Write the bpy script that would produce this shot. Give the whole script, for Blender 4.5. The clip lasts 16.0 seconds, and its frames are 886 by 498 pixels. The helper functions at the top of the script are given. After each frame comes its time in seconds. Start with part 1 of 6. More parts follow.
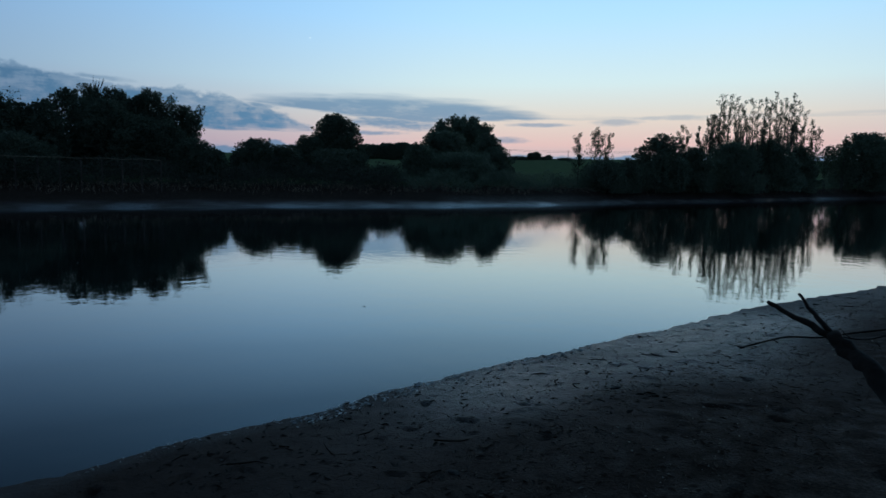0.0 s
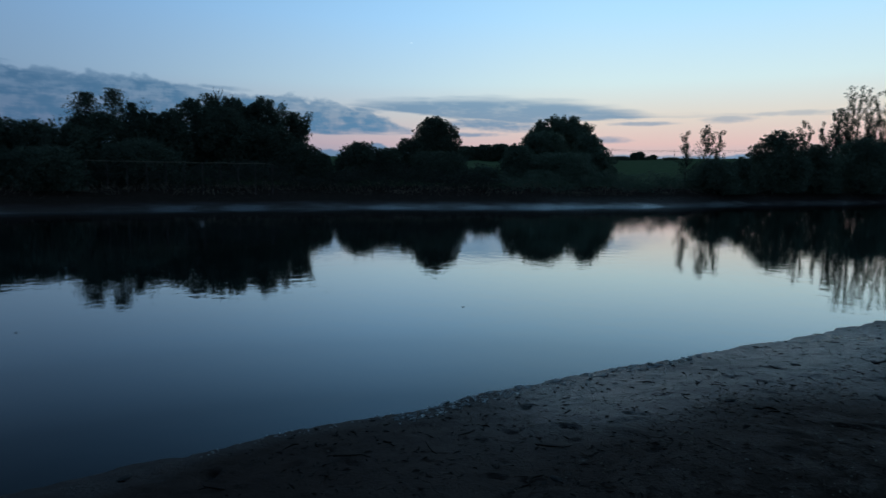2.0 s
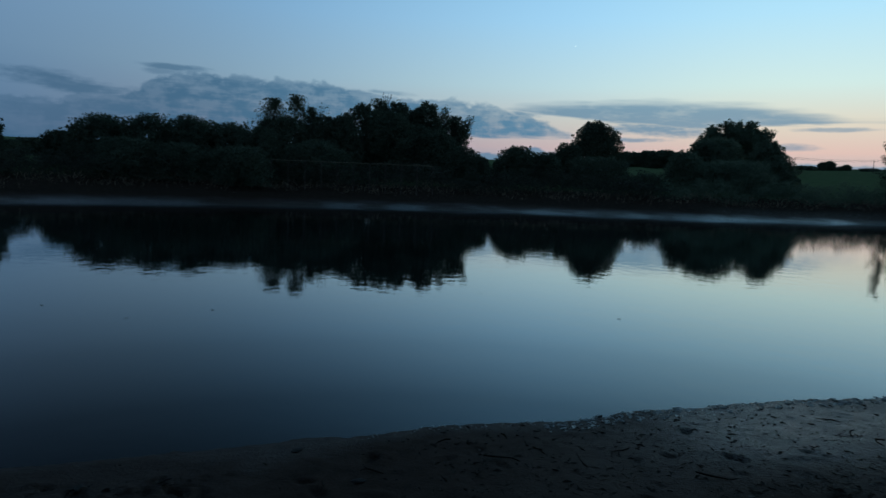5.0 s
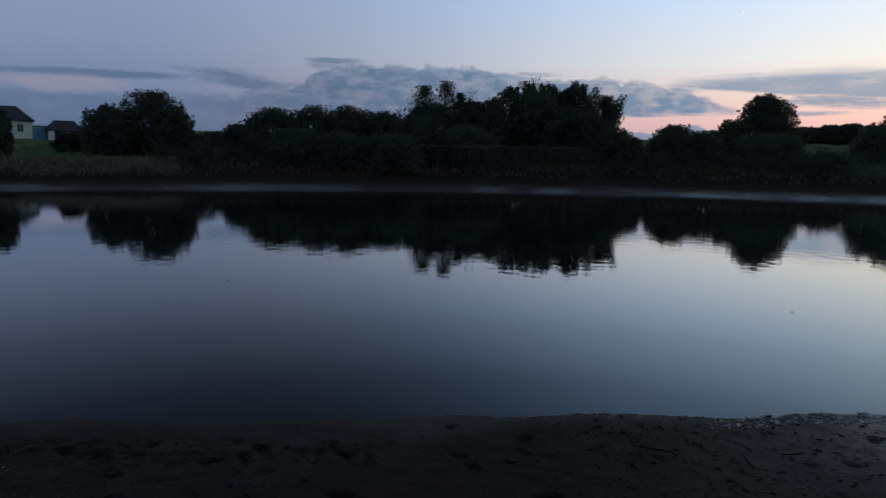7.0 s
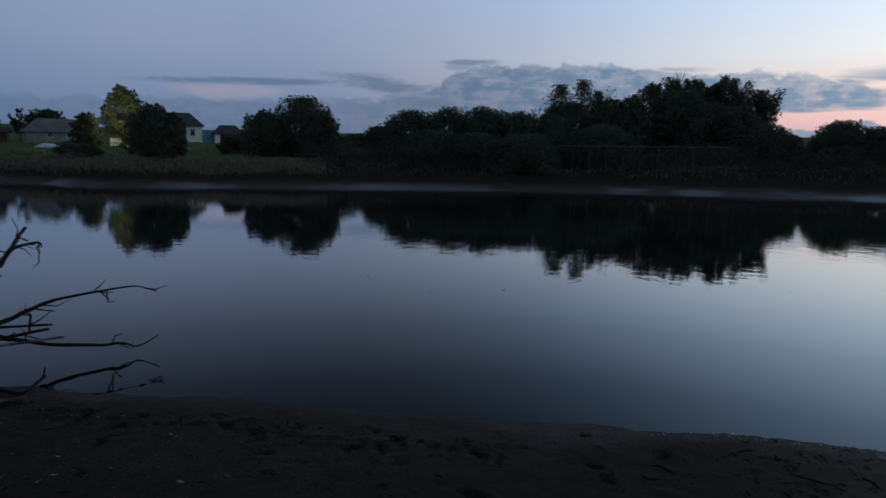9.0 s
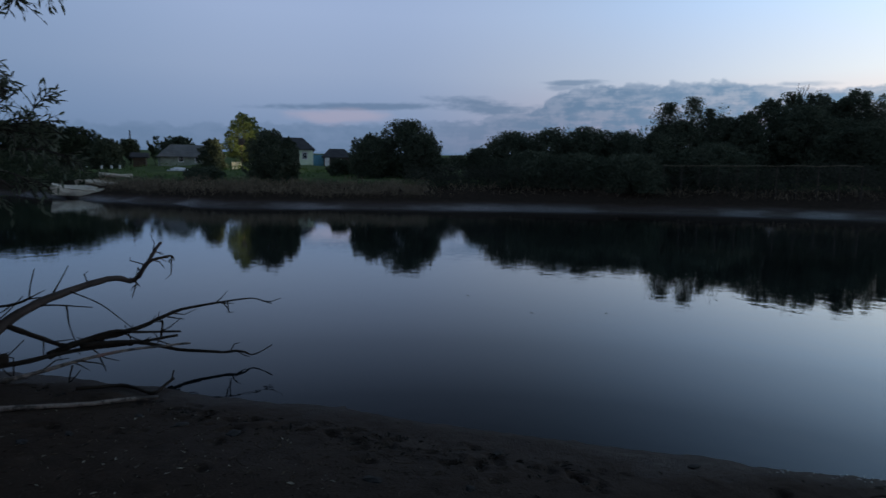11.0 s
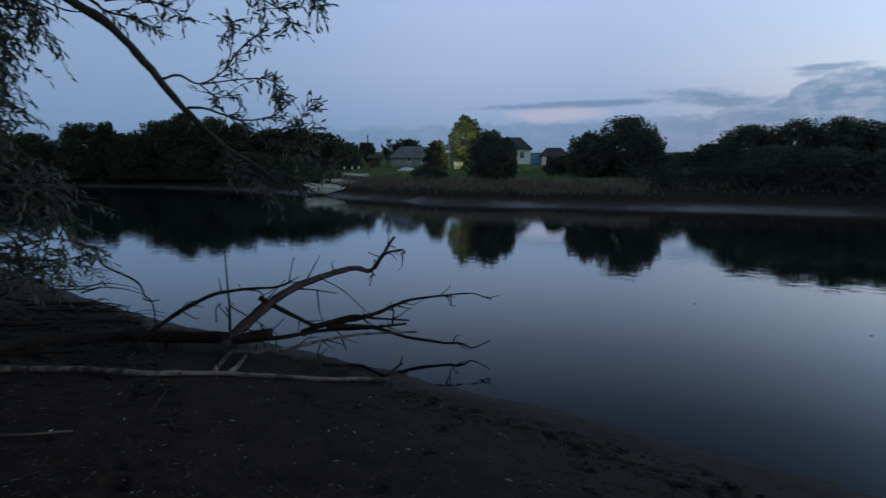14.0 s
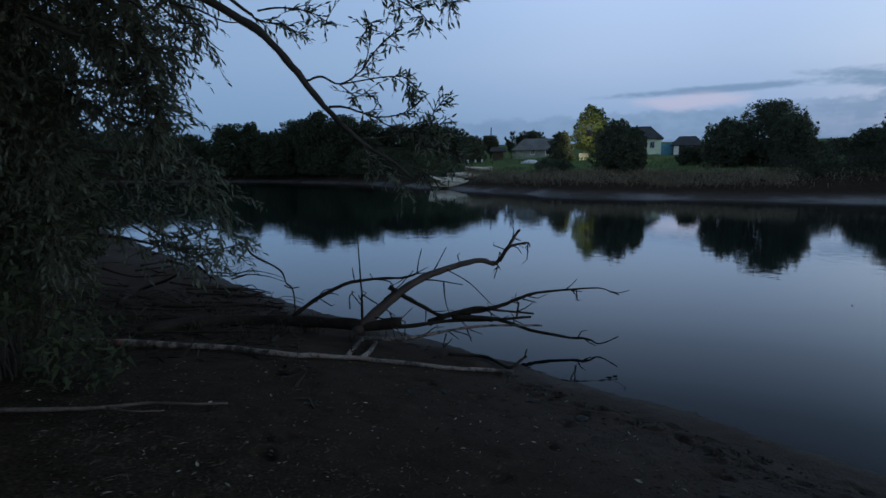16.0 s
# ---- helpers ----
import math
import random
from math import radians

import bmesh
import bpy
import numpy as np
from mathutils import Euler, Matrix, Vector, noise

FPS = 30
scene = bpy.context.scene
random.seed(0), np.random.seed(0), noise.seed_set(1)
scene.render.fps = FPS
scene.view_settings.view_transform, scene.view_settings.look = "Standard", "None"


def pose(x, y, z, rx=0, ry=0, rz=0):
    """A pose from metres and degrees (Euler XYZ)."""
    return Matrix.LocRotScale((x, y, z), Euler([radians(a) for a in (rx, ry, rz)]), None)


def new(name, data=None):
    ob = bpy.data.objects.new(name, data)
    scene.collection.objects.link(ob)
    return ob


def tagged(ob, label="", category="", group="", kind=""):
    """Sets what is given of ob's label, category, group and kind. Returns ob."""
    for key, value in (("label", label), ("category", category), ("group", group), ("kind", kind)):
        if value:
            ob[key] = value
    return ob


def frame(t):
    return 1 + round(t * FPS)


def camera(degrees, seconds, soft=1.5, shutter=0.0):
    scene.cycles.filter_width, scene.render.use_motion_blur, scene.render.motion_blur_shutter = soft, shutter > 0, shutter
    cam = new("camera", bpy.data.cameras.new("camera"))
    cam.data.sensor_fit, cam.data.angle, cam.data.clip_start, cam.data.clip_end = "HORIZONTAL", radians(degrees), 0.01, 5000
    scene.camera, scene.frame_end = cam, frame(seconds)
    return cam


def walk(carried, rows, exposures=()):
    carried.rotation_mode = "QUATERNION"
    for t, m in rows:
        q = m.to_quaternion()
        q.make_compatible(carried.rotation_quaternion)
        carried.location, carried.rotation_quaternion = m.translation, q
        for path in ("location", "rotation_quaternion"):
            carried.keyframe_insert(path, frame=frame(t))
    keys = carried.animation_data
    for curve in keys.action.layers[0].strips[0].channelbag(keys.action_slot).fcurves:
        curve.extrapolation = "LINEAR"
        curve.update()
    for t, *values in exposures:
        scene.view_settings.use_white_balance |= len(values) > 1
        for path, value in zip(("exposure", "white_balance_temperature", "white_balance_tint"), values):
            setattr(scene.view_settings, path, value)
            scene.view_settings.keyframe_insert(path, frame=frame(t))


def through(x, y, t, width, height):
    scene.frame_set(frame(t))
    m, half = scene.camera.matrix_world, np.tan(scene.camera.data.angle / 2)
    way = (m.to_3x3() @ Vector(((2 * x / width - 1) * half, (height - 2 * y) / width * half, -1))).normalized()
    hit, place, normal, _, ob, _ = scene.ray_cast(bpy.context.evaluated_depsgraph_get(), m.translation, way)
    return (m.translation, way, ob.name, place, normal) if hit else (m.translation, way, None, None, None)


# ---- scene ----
cam = camera(71.32, 16.0, 1.5, 0.6)
# seconds, eye x y z, yaw, pitch, lean to the right
ROWS = [
    (0.0, 0.000, -0.000, 1.998, 0.00, -6.47, -0.91),
    (0.5, -0.003, 0.008, 1.995, 1.12, -6.64, -0.81),
    (1.0, -0.018, 0.014, 1.990, 2.79, -6.88, -0.87),
    (1.5, -0.037, 0.015, 1.992, 5.86, -6.76, -0.80),
    (2.0, -0.042, 0.012, 1.992, 9.05, -6.44, -0.56),
    (2.5, -0.047, 0.023, 1.984, 12.13, -6.12, -0.51),
    (3.0, -0.052, 0.025, 1.978, 15.18, -6.17, -1.28),
    (5.5, -0.100, -0.071, 2.014, 26.18, -6.82, -2.03),
    (6.0, -0.103, -0.088, 2.016, 30.07, -7.45, -1.80),
    (6.5, -0.116, -0.098, 2.010, 33.51, -7.83, -1.32),
    (7.0, -0.123, -0.109, 2.014, 36.70, -8.28, -1.05),
    (7.5, -0.151, -0.090, 2.017, 38.82, -8.78, -0.97),
    (8.0, -0.162, -0.098, 2.014, 42.36, -8.70, -1.17),
    (8.5, -0.160, -0.116, 2.023, 45.91, -8.60, -0.98),
    (9.0, -0.164, -0.137, 2.024, 48.88, -8.46, -0.89),
    (11.5, -0.133, -0.197, 2.009, 61.23, -6.39, -0.85),
    (12.0, -0.137, -0.212, 2.013, 64.90, -6.43, -1.18),
    (12.5, -0.194, -0.197, 2.020, 68.37, -6.59, -1.13),
    (13.0, -0.199, -0.205, 2.014, 71.37, -6.69, -0.74),
    (13.5, -0.202, -0.223, 2.017, 74.83, -6.82, -0.72),
    (14.0, -0.219, -0.233, 2.013, 77.89, -6.91, -0.37),
    (14.5, -0.199, -0.249, 2.011, 81.94, -7.27, -0.32),
    (15.0, -0.196, -0.260, 2.015, 85.29, -7.11, -0.03),
    (15.5, -0.215, -0.267, 2.012, 87.74, -7.18, -0.11),
    (16.0, -0.201, -0.273, 2.013, 89.26, -7.56, 0.45),
]


def held(x, y, z, yaw, pitch, lean):
    return pose(x, y, z, 0, 0, yaw) @ pose(0, 0, 0, 90 + pitch) @ pose(0, 0, 0, 0, 0, -lean)


EXPOSURES = [(0.0, 0.06, 5300, -4), (3.0, 0.03, 5290, -6), (5.5, 0.03, 5600, -12), (5.9, 0.2, 6300, 8), (6.3, 0.26, 6600, 11), (7.0, 0.34, 6700, 14), (8.0, 0.43, 6800, 14), (9.0, 0.5, 6750, 13), (12.5, 0.92, 6700, 9), (14.0, 1.08, 6800, 8), (15.0, 1.22, 6750, 7), (16.0, 1.22, 6650, 6)]
walk(cam, [(t, held(*row)) for t, *row in ROWS], EXPOSURES)

# ---- sky at dusk ----


class Nodes:
    """Short hand for node trees."""

    def __init__(self, tree):
        self.tree = tree

    def add(self, kind, **values):
        n = self.tree.nodes.new(kind)
        for key, value in values.items():
            setattr(n, key, value)
        return n

    def link(self, a, b):
        self.tree.links.new(a, b)

    def put(self, socket, value):
        if isinstance(value, bpy.types.NodeSocket):
            self.link(value, socket)
        else:
            socket.default_value = value

    def math(self, op, a, b=0.0, c=0.0, clamp=False):
        n = self.add("ShaderNodeMath", operation=op, use_clamp=clamp)
        for i, v in enumerate((a, b, c)):
            self.put(n.inputs[i], v)
        return n.outputs[0]

    def ramp(self, fac, stops, smooth=False):
        n = self.add("ShaderNodeValToRGB")
        n.color_ramp.interpolation = "EASE" if smooth else "LINEAR"
        els = n.color_ramp.elements
        while len(els) < len(stops):
            els.new(0.5)
        for e, (p, c) in zip(els, stops):
            e.position = p
            e.color = (*c, 1) if len(c) == 3 else c
        self.put(n.inputs[0], fac)
        return n.outputs[0]

    def mix(self, fac, a, b):
        n = self.add("ShaderNodeMix", data_type="RGBA")
        self.put(n.inputs[0], fac)
        for s, v in ((n.inputs[6], a), (n.inputs[7], b)):
            self.put(s, (*v, 1) if isinstance(v, tuple) and len(v) == 3 else v)
        return n.outputs[2]

    def times(self, fac, a, b):
        n = self.add("ShaderNodeMix", data_type="RGBA", blend_type="MULTIPLY")
        self.put(n.inputs[0], fac)
        self.put(n.inputs[6], a)
        self.put(n.inputs[7], (*b, 1))
        return n.outputs[2]

    def noise(self, vector, scale, detail=4.0, rough=0.55, out=0):
        n = self.add("ShaderNodeTexNoise")
        n.inputs["Scale"].default_value, n.inputs["Detail"].default_value, n.inputs["Roughness"].default_value = scale, detail, rough
        if vector is not None:
            self.link(vector, n.inputs["Vector"])
        return n.outputs[out]

    def smooth(self, v, low, high):
        n = self.add("ShaderNodeMapRange", interpolation_type="SMOOTHSTEP")
        for i, x in enumerate((v, low, high, 0.0, 1.0)):
            self.put(n.inputs[i], x)
        return n.outputs[0]


def grey(v):
    return (v, v, v)


sky = bpy.data.worlds.new("dusk_sky")
scene.world = sky
sky.use_nodes = True
sky.node_tree.nodes.clear()
N = Nodes(sky.node_tree)
xyz = N.add("ShaderNodeSeparateXYZ")
N.link(N.add("ShaderNodeTexCoord").outputs["Generated"], xyz.inputs[0])
sx, sy, sz = xyz.outputs
az = N.math("DEGREES", N.math("ARCTAN2", N.math("MULTIPLY", sx, -1.0), sy))
el = N.math("DEGREES", N.math("ARCSINE", sz))
h = N.math("DIVIDE", N.math("ADD", el, 5.0), 95.0)


def at_el(*stops):
    return [((e + 5) / 95, c) for e, c in stops]


SUNSET_AZ = -16.0
glow = N.ramp(h, at_el((-5, (.30, .20, .22)), (1.2, (.48, .40, .43)), (3.2, (.85, .50, .42)), (5.5, (.86, .64, .50)), (8.5, (.78, .78, .71)), (14, (.58, .73, .86)), (22, (.38, .58, .80)), (32, (.25, .41, .60)), (50, (.10, .18, .26)), (90, (.035, .06, .09))))
away = N.ramp(h, at_el((-5, (.05, .075, .125)), (1, (.075, .118, .20)), (5, (.112, .168, .275)), (9, (.152, .212, .328)), (14, (.172, .24, .377)), (20, (.162, .236, .388)), (32, (.055, .082, .135)), (50, (.020, .032, .055)), (90, (.012, .020, .034))))
turn = N.math("ABSOLUTE", N.math("SUBTRACT", az, SUNSET_AZ))
clear = N.mix(N.smooth(turn, 6.0, 82.0), glow, away)
clear = N.mix(N.math("MULTIPLY", N.smooth(turn, 84.0, 128.0), 0.5), clear, (.075, .130, .225))
# lavender beside the glow, paler and warmer above the village
clear = N.times(N.math("MULTIPLY", N.smooth(turn, 12.0, 32.0), N.smooth(turn, 70.0, 50.0)), clear, (.945, .99, 1.06))
clear = N.times(N.math("MULTIPLY", N.smooth(turn, 56.0, 76.0), N.smooth(turn, 112.0, 90.0)), clear, (1.13, 1.08, 1.05))
# unseen pale band opposite the sunset, added as fill on the foliage
clear = N.mix(N.math("MULTIPLY", N.math("MULTIPLY", N.smooth(turn, 138.0, 168.0), N.smooth(el, 65.0, 35.0)), 0.9), clear, (.215, .27, .41))

# single clouds: azimuth, elevation, half width, half height, slope, strength
STAR_AZ, STAR_EL = 12.08, 11.97
CLOUDS = [
    (5.2, 4.95, 5.2, 0.55, 0.04, 0.80),
    (6.5, 4.05, 2.6, 0.22, 0.00, 0.70),
    (66.0, 6.2, 9.0, 0.34, -0.03, 0.70),
    (54.6, 6.35, 4.6, 0.75, 0.08, 0.75),
    (46.6, 8.35, 3.0, 0.26, 0.00, 0.70),
    (47.6, 7.95, 1.6, 0.30, 0.00, 0.45),
    (-8.4, 4.95, 2.8, 0.20, 0.00, 0.60),
    (-5.6, 3.6, 2.2, 0.35, 0.00, 0.65),
    (-15.5, 5.2, 2.2, 0.34, 0.00, 0.45),
    (-19.6, 5.5, 4.0, 0.22, 0.00, 0.35),
    (28.6, 7.55, 2.4, 0.28, 0.05, 0.55),
    (16.4, 6.15, 1.6, 0.30, 0.10, 0.85),
]


def wavy(x_stretch, y_stretch, scale, detail, rough=0.5):
    flat = N.add("ShaderNodeCombineXYZ")
    N.link(N.math("MULTIPLY", az, x_stretch), flat.inputs[0])
    N.link(N.math("MULTIPLY", el, y_stretch), flat.inputs[1])
    return N.math("SUBTRACT", N.noise(flat.outputs[0], scale, detail, rough), 0.5)


billow, ragged = wavy(0.75, 2.6, 0.34, 6.0), wavy(0.75, 2.6, 1.5, 4.0)
heaped, streaky = wavy(1.0, 1.4, 0.55, 6.0, 0.6), wavy(0.35, 3.4, 0.8, 5.0)


def by_az(*stops):
    """A height in degrees that changes with the azimuth."""
    return N.math("MULTIPLY", N.ramp(N.math("DIVIDE", N.math("ADD", az, 40.0), 180.0), [((a + 40) / 180, grey(e / 10)) for a, e in stops]), 10.0)


def bank(top, foot, shape, wobble, soft, strength):
    """A long cloud between two heights, with a ragged upper edge."""
    upper = N.math("SUBTRACT", N.math("ADD", el, N.math("MULTIPLY", shape, wobble)), top)
    lower = N.math("SUBTRACT", N.math("ADD", el, N.math("MULTIPLY", streaky, 0.7)), foot)
    return N.math("MULTIPLY", N.math("MULTIPLY", N.smooth(upper, soft, -soft), N.smooth(lower, -0.16, 0.16)), strength)


cover = bank(by_az((10.5, 3.4), (12.3, 4.3), (14.5, 5.5), (17.8, 6.4), (21.4, 6.9), (25, 7.05), (28.2, 7.1), (31, 7.5), (35.4, 8.05), (40.2, 7.95), (43.4, 8.05), (46, 7.9), (48.2, 7.5), (49.3, 6.5), (51, 5.7), (55, 5.2), (60, 4.9), (72, 4.6), (95, 3.6), (120, 3.0)),
             by_az((10.5, 4.2), (19.3, 3.95), (22, 4.0), (25, 3.2), (28, 0.0)), heaped, 2.3, 0.26, 1.0)
cover = N.math("MULTIPLY", cover, N.math("SUBTRACT", 1.0, N.math("MULTIPLY", N.smooth(az, 45.0, 62.0), 0.42)))
cover = N.math("MULTIPLY", cover, N.math("ADD", 0.62, N.math("MULTIPLY", N.smooth(N.math("ADD", heaped, N.math("MULTIPLY", streaky, 0.35)), -0.14, 0.10), 0.33)))
cover = N.math("MAXIMUM", cover, bank(by_az((-10, 5.3), (-7.8, 5.9), (-4, 6.6), (-0.6, 6.95), (4, 7.2), (8.6, 7.25), (13, 7.0), (17, 6.6), (19, 6.0)),
                                      by_az((-10, 5.4), (-4, 5.3), (0, 5.1), (4.5, 5.25), (9.6, 5.7), (14, 6.1), (19, 6.5)), streaky, 0.8, 0.55, 0.78))
# the heaped cloud low beyond the meadow
cover = N.math("MAXIMUM", cover, bank(by_az((11.0, 2.2), (12.6, 2.75), (14.2, 2.8), (15.2, 3.3), (15.8, 3.2), (16.8, 2.4), (20, 2.6), (24, 2.2)), by_az((0, 0.5), (20, 0.5)), heaped, 0.9, 0.10, 0.8))
for ca, ce, hw, hh, slope, strength in CLOUDS:
    da = N.math("SUBTRACT", az, ca)
    u = N.math("DIVIDE", da, hw)
    v = N.math("DIVIDE", N.math("SUBTRACT", N.math("SUBTRACT", el, ce), N.math("MULTIPLY", da, slope)), hh)
    rr = N.math("SQRT", N.math("ADD", N.math("MULTIPLY", u, u), N.math("MULTIPLY", v, v)))
    rr = N.math("ADD", rr, N.math("ADD", N.math("MULTIPLY", billow, 1.5), N.math("MULTIPLY", ragged, 0.7)))
    cover = N.math("MAXIMUM", cover, N.math("MULTIPLY", N.smooth(rr, 1.25, 0.35), strength))
cover = N.math("MULTIPLY", cover, N.math("ADD", 0.7, N.math("MULTIPLY", N.smooth(N.math("ADD", billow, N.math("MULTIPLY", ragged, 0.4)), 0.28, -0.05), 0.3)), clamp=True)
cloud = N.mix(N.smooth(turn, 10.0, 80.0), (.13, .235, .35), (.06, .105, .18))
clouded = N.mix(cover, clear, cloud)
rose = N.math("SQRT", N.math("ADD", N.math("POWER", N.math("DIVIDE", N.math("SUBTRACT", az, 67.5), 5.5), 2.0), N.math("POWER", N.math("DIVIDE", N.math("SUBTRACT", el, 5.3), 0.8), 2.0)))
clouded = N.mix(N.math("MULTIPLY", N.smooth(N.math("ADD", rose, N.math("MULTIPLY", billow, 1.2)), 1.1, 0.4), 0.5), clouded, (.26, .235, .30))
# the evening star
star = N.math("ADD", N.math("POWER", N.math("SUBTRACT", az, STAR_AZ), 2.0), N.math("POWER", N.math("SUBTRACT", el, STAR_EL), 2.0))
clouded = N.mix(N.math("LESS_THAN", star, 0.0016), clouded, (1.2, 1.2, 1.15))
back = N.add("ShaderNodeBackground")
N.link(clouded, back.inputs[0])
back.inputs[1].default_value = 1.0
N.link(back.outputs[0], N.add("ShaderNodeOutputWorld").inputs[0])

# ---- materials ----


def material(name):
    m = bpy.data.materials.new(name)
    m.use_nodes = True
    n = Nodes(m.node_tree)
    p = next(q for q in m.node_tree.nodes if q.type == "BSDF_PRINCIPLED")
    return m, n, p


def where(n):
    return n.add("ShaderNodeTexCoord").outputs["Object"]


def bump(n, p, height, strength, distance):
    b = n.add("ShaderNodeBump")
    b.inputs["Strength"].default_value, b.inputs["Distance"].default_value = strength, distance
    n.link(height, b.inputs["Height"])
    n.link(b.outputs[0], p.inputs["Normal"])


def leaf_material(name, dark, light, through=0.25, gloss=0.08, rough=0.75):
    m, n, p = material(name)
    geo = n.add("ShaderNodeNewGeometry")
    tone = n.mix(geo.outputs["Random Per Island"], dark, light)
    spot = n.noise(where(n), 0.9, 3.0)
    n.link(n.mix(n.math("MULTIPLY", spot, 0.6), tone, dark), p.inputs["Base Color"])
    p.inputs["Roughness"].default_value = rough
    p.inputs["Specular IOR Level"].default_value = gloss
    t = n.add("ShaderNodeBsdfTranslucent")
    n.link(tone, t.inputs[0])
    mixer = n.add("ShaderNodeMixShader")
    mixer.inputs[0].default_value = through
    n.link(p.outputs[0], mixer.inputs[1])
    n.link(t.outputs[0], mixer.inputs[2])
    out = next(q for q in m.node_tree.nodes if q.type == "OUTPUT_MATERIAL")
    n.link(mixer.outputs[0], out.inputs[0])
    return m


def rough_material(name, a, b, scale=3.0, rough=0.85, relief=0.02, fine=30.0, spec=0.3):
    m, n, p = material(name)
    c = where(n)
    big, small = n.noise(c, scale, 5.0), n.noise(c, fine, 4.0)
    fac = n.math("ADD", n.math("MULTIPLY", big, 0.65), n.math("MULTIPLY", small, 0.35))
    n.link(n.ramp(fac, [(0.32, a), (0.68, b)]), p.inputs["Base Color"])
    p.inputs["Roughness"].default_value = rough
    p.inputs["Specular IOR Level"].default_value = spec
    bump(n, p, fac, 0.6, relief)
    return m


LEAF_FAR = leaf_material("far_foliage", (.050, .063, .043), (.110, .126, .080))
LEAF_SCRUB = leaf_material("dark_scrub_foliage", (.032, .034, .025), (.074, .078, .054))
# darker leaves for crowns past azimuth 87, far brush and the shrub
LEAF_DARK = leaf_material("dark_foliage", (.030, .040, .024), (.068, .080, .044))
# far foliage greyed and lightened to hold the haze near the sunset
LEAF_HAZED = leaf_material("haze_lightened_foliage", (.085, .104, .070), (.150, .175, .115), 0.5)
LEAF_POPLAR = leaf_material("poplar_foliage", (.045, .058, .036), (.105, .120, .070), 0.4)
LEAF_BIRCH = leaf_material("birch_foliage", (.085, .115, .045), (.150, .185, .075), 0.4)
LEAF_WILLOW = leaf_material("willow_leaves", (.070, .084, .054), (.155, .174, .118), 0.5, 0.5, 0.42)
BARK = rough_material("dark_bark", (.020, .017, .014), (.060, .050, .040), 4.0, 0.9, 0.03, 40.0)
DEADWOOD = rough_material("wet_deadwood", (.010, .0078, .0062), (.032, .025, .020), 5.0, 0.9, 0.02, 60.0, 0.06)
WEATHERED = rough_material("weathered_branch_wood", (.018, .013, .011), (.072, .052, .046), 3.0, 0.75, 0.012, 45.0, 0.2)


def stripped_wood():
    """Pale bare wood with rags of dark bark and reddish stains."""
    m, n, p = material("barkless_wood")
    c = where(n)
    patch, grain, stain = n.noise(c, 13.0, 6.0, 0.65), n.noise(c, 55.0, 4.0), n.noise(c, 1.7, 3.0)
    bare = n.ramp(grain, [(0.3, (.105, .080, .068)), (0.7, (.22, .178, .152))])
    bare = n.mix(n.smooth(stain, 0.60, 0.70), bare, (.17, .085, .072))
    n.link(n.mix(n.smooth(n.math("ADD", patch, n.math("MULTIPLY", n.math("SUBTRACT", stain, 0.5), 0.5)), 0.42, 0.54), (.030, .023, .019), bare), p.inputs["Base Color"])
    p.inputs["Roughness"].default_value = 0.7
    bump(n, p, n.math("SUBTRACT", n.math("MULTIPLY", grain, 0.4), n.smooth(patch, 0.42, 0.54)), 0.6, 0.006)
    return m


PALEWOOD = stripped_wood()
GREYWOOD = rough_material("grey_dry_branch", (.022, .018, .015), (.115, .092, .078), 6.0, 0.8, 0.006, 50.0, 0.2)
DEADGRASS = leaf_material("dead_bank_grass", (.022, .018, .013), (.070, .056, .040), 0.2)
DRYGRASS = leaf_material("dry_grass", (.10, .078, .054), (.28, .22, .15), 0.25)
GREENGRASS = leaf_material("green_grass", (.055, .095, .030), (.115, .170, .055), 0.25)


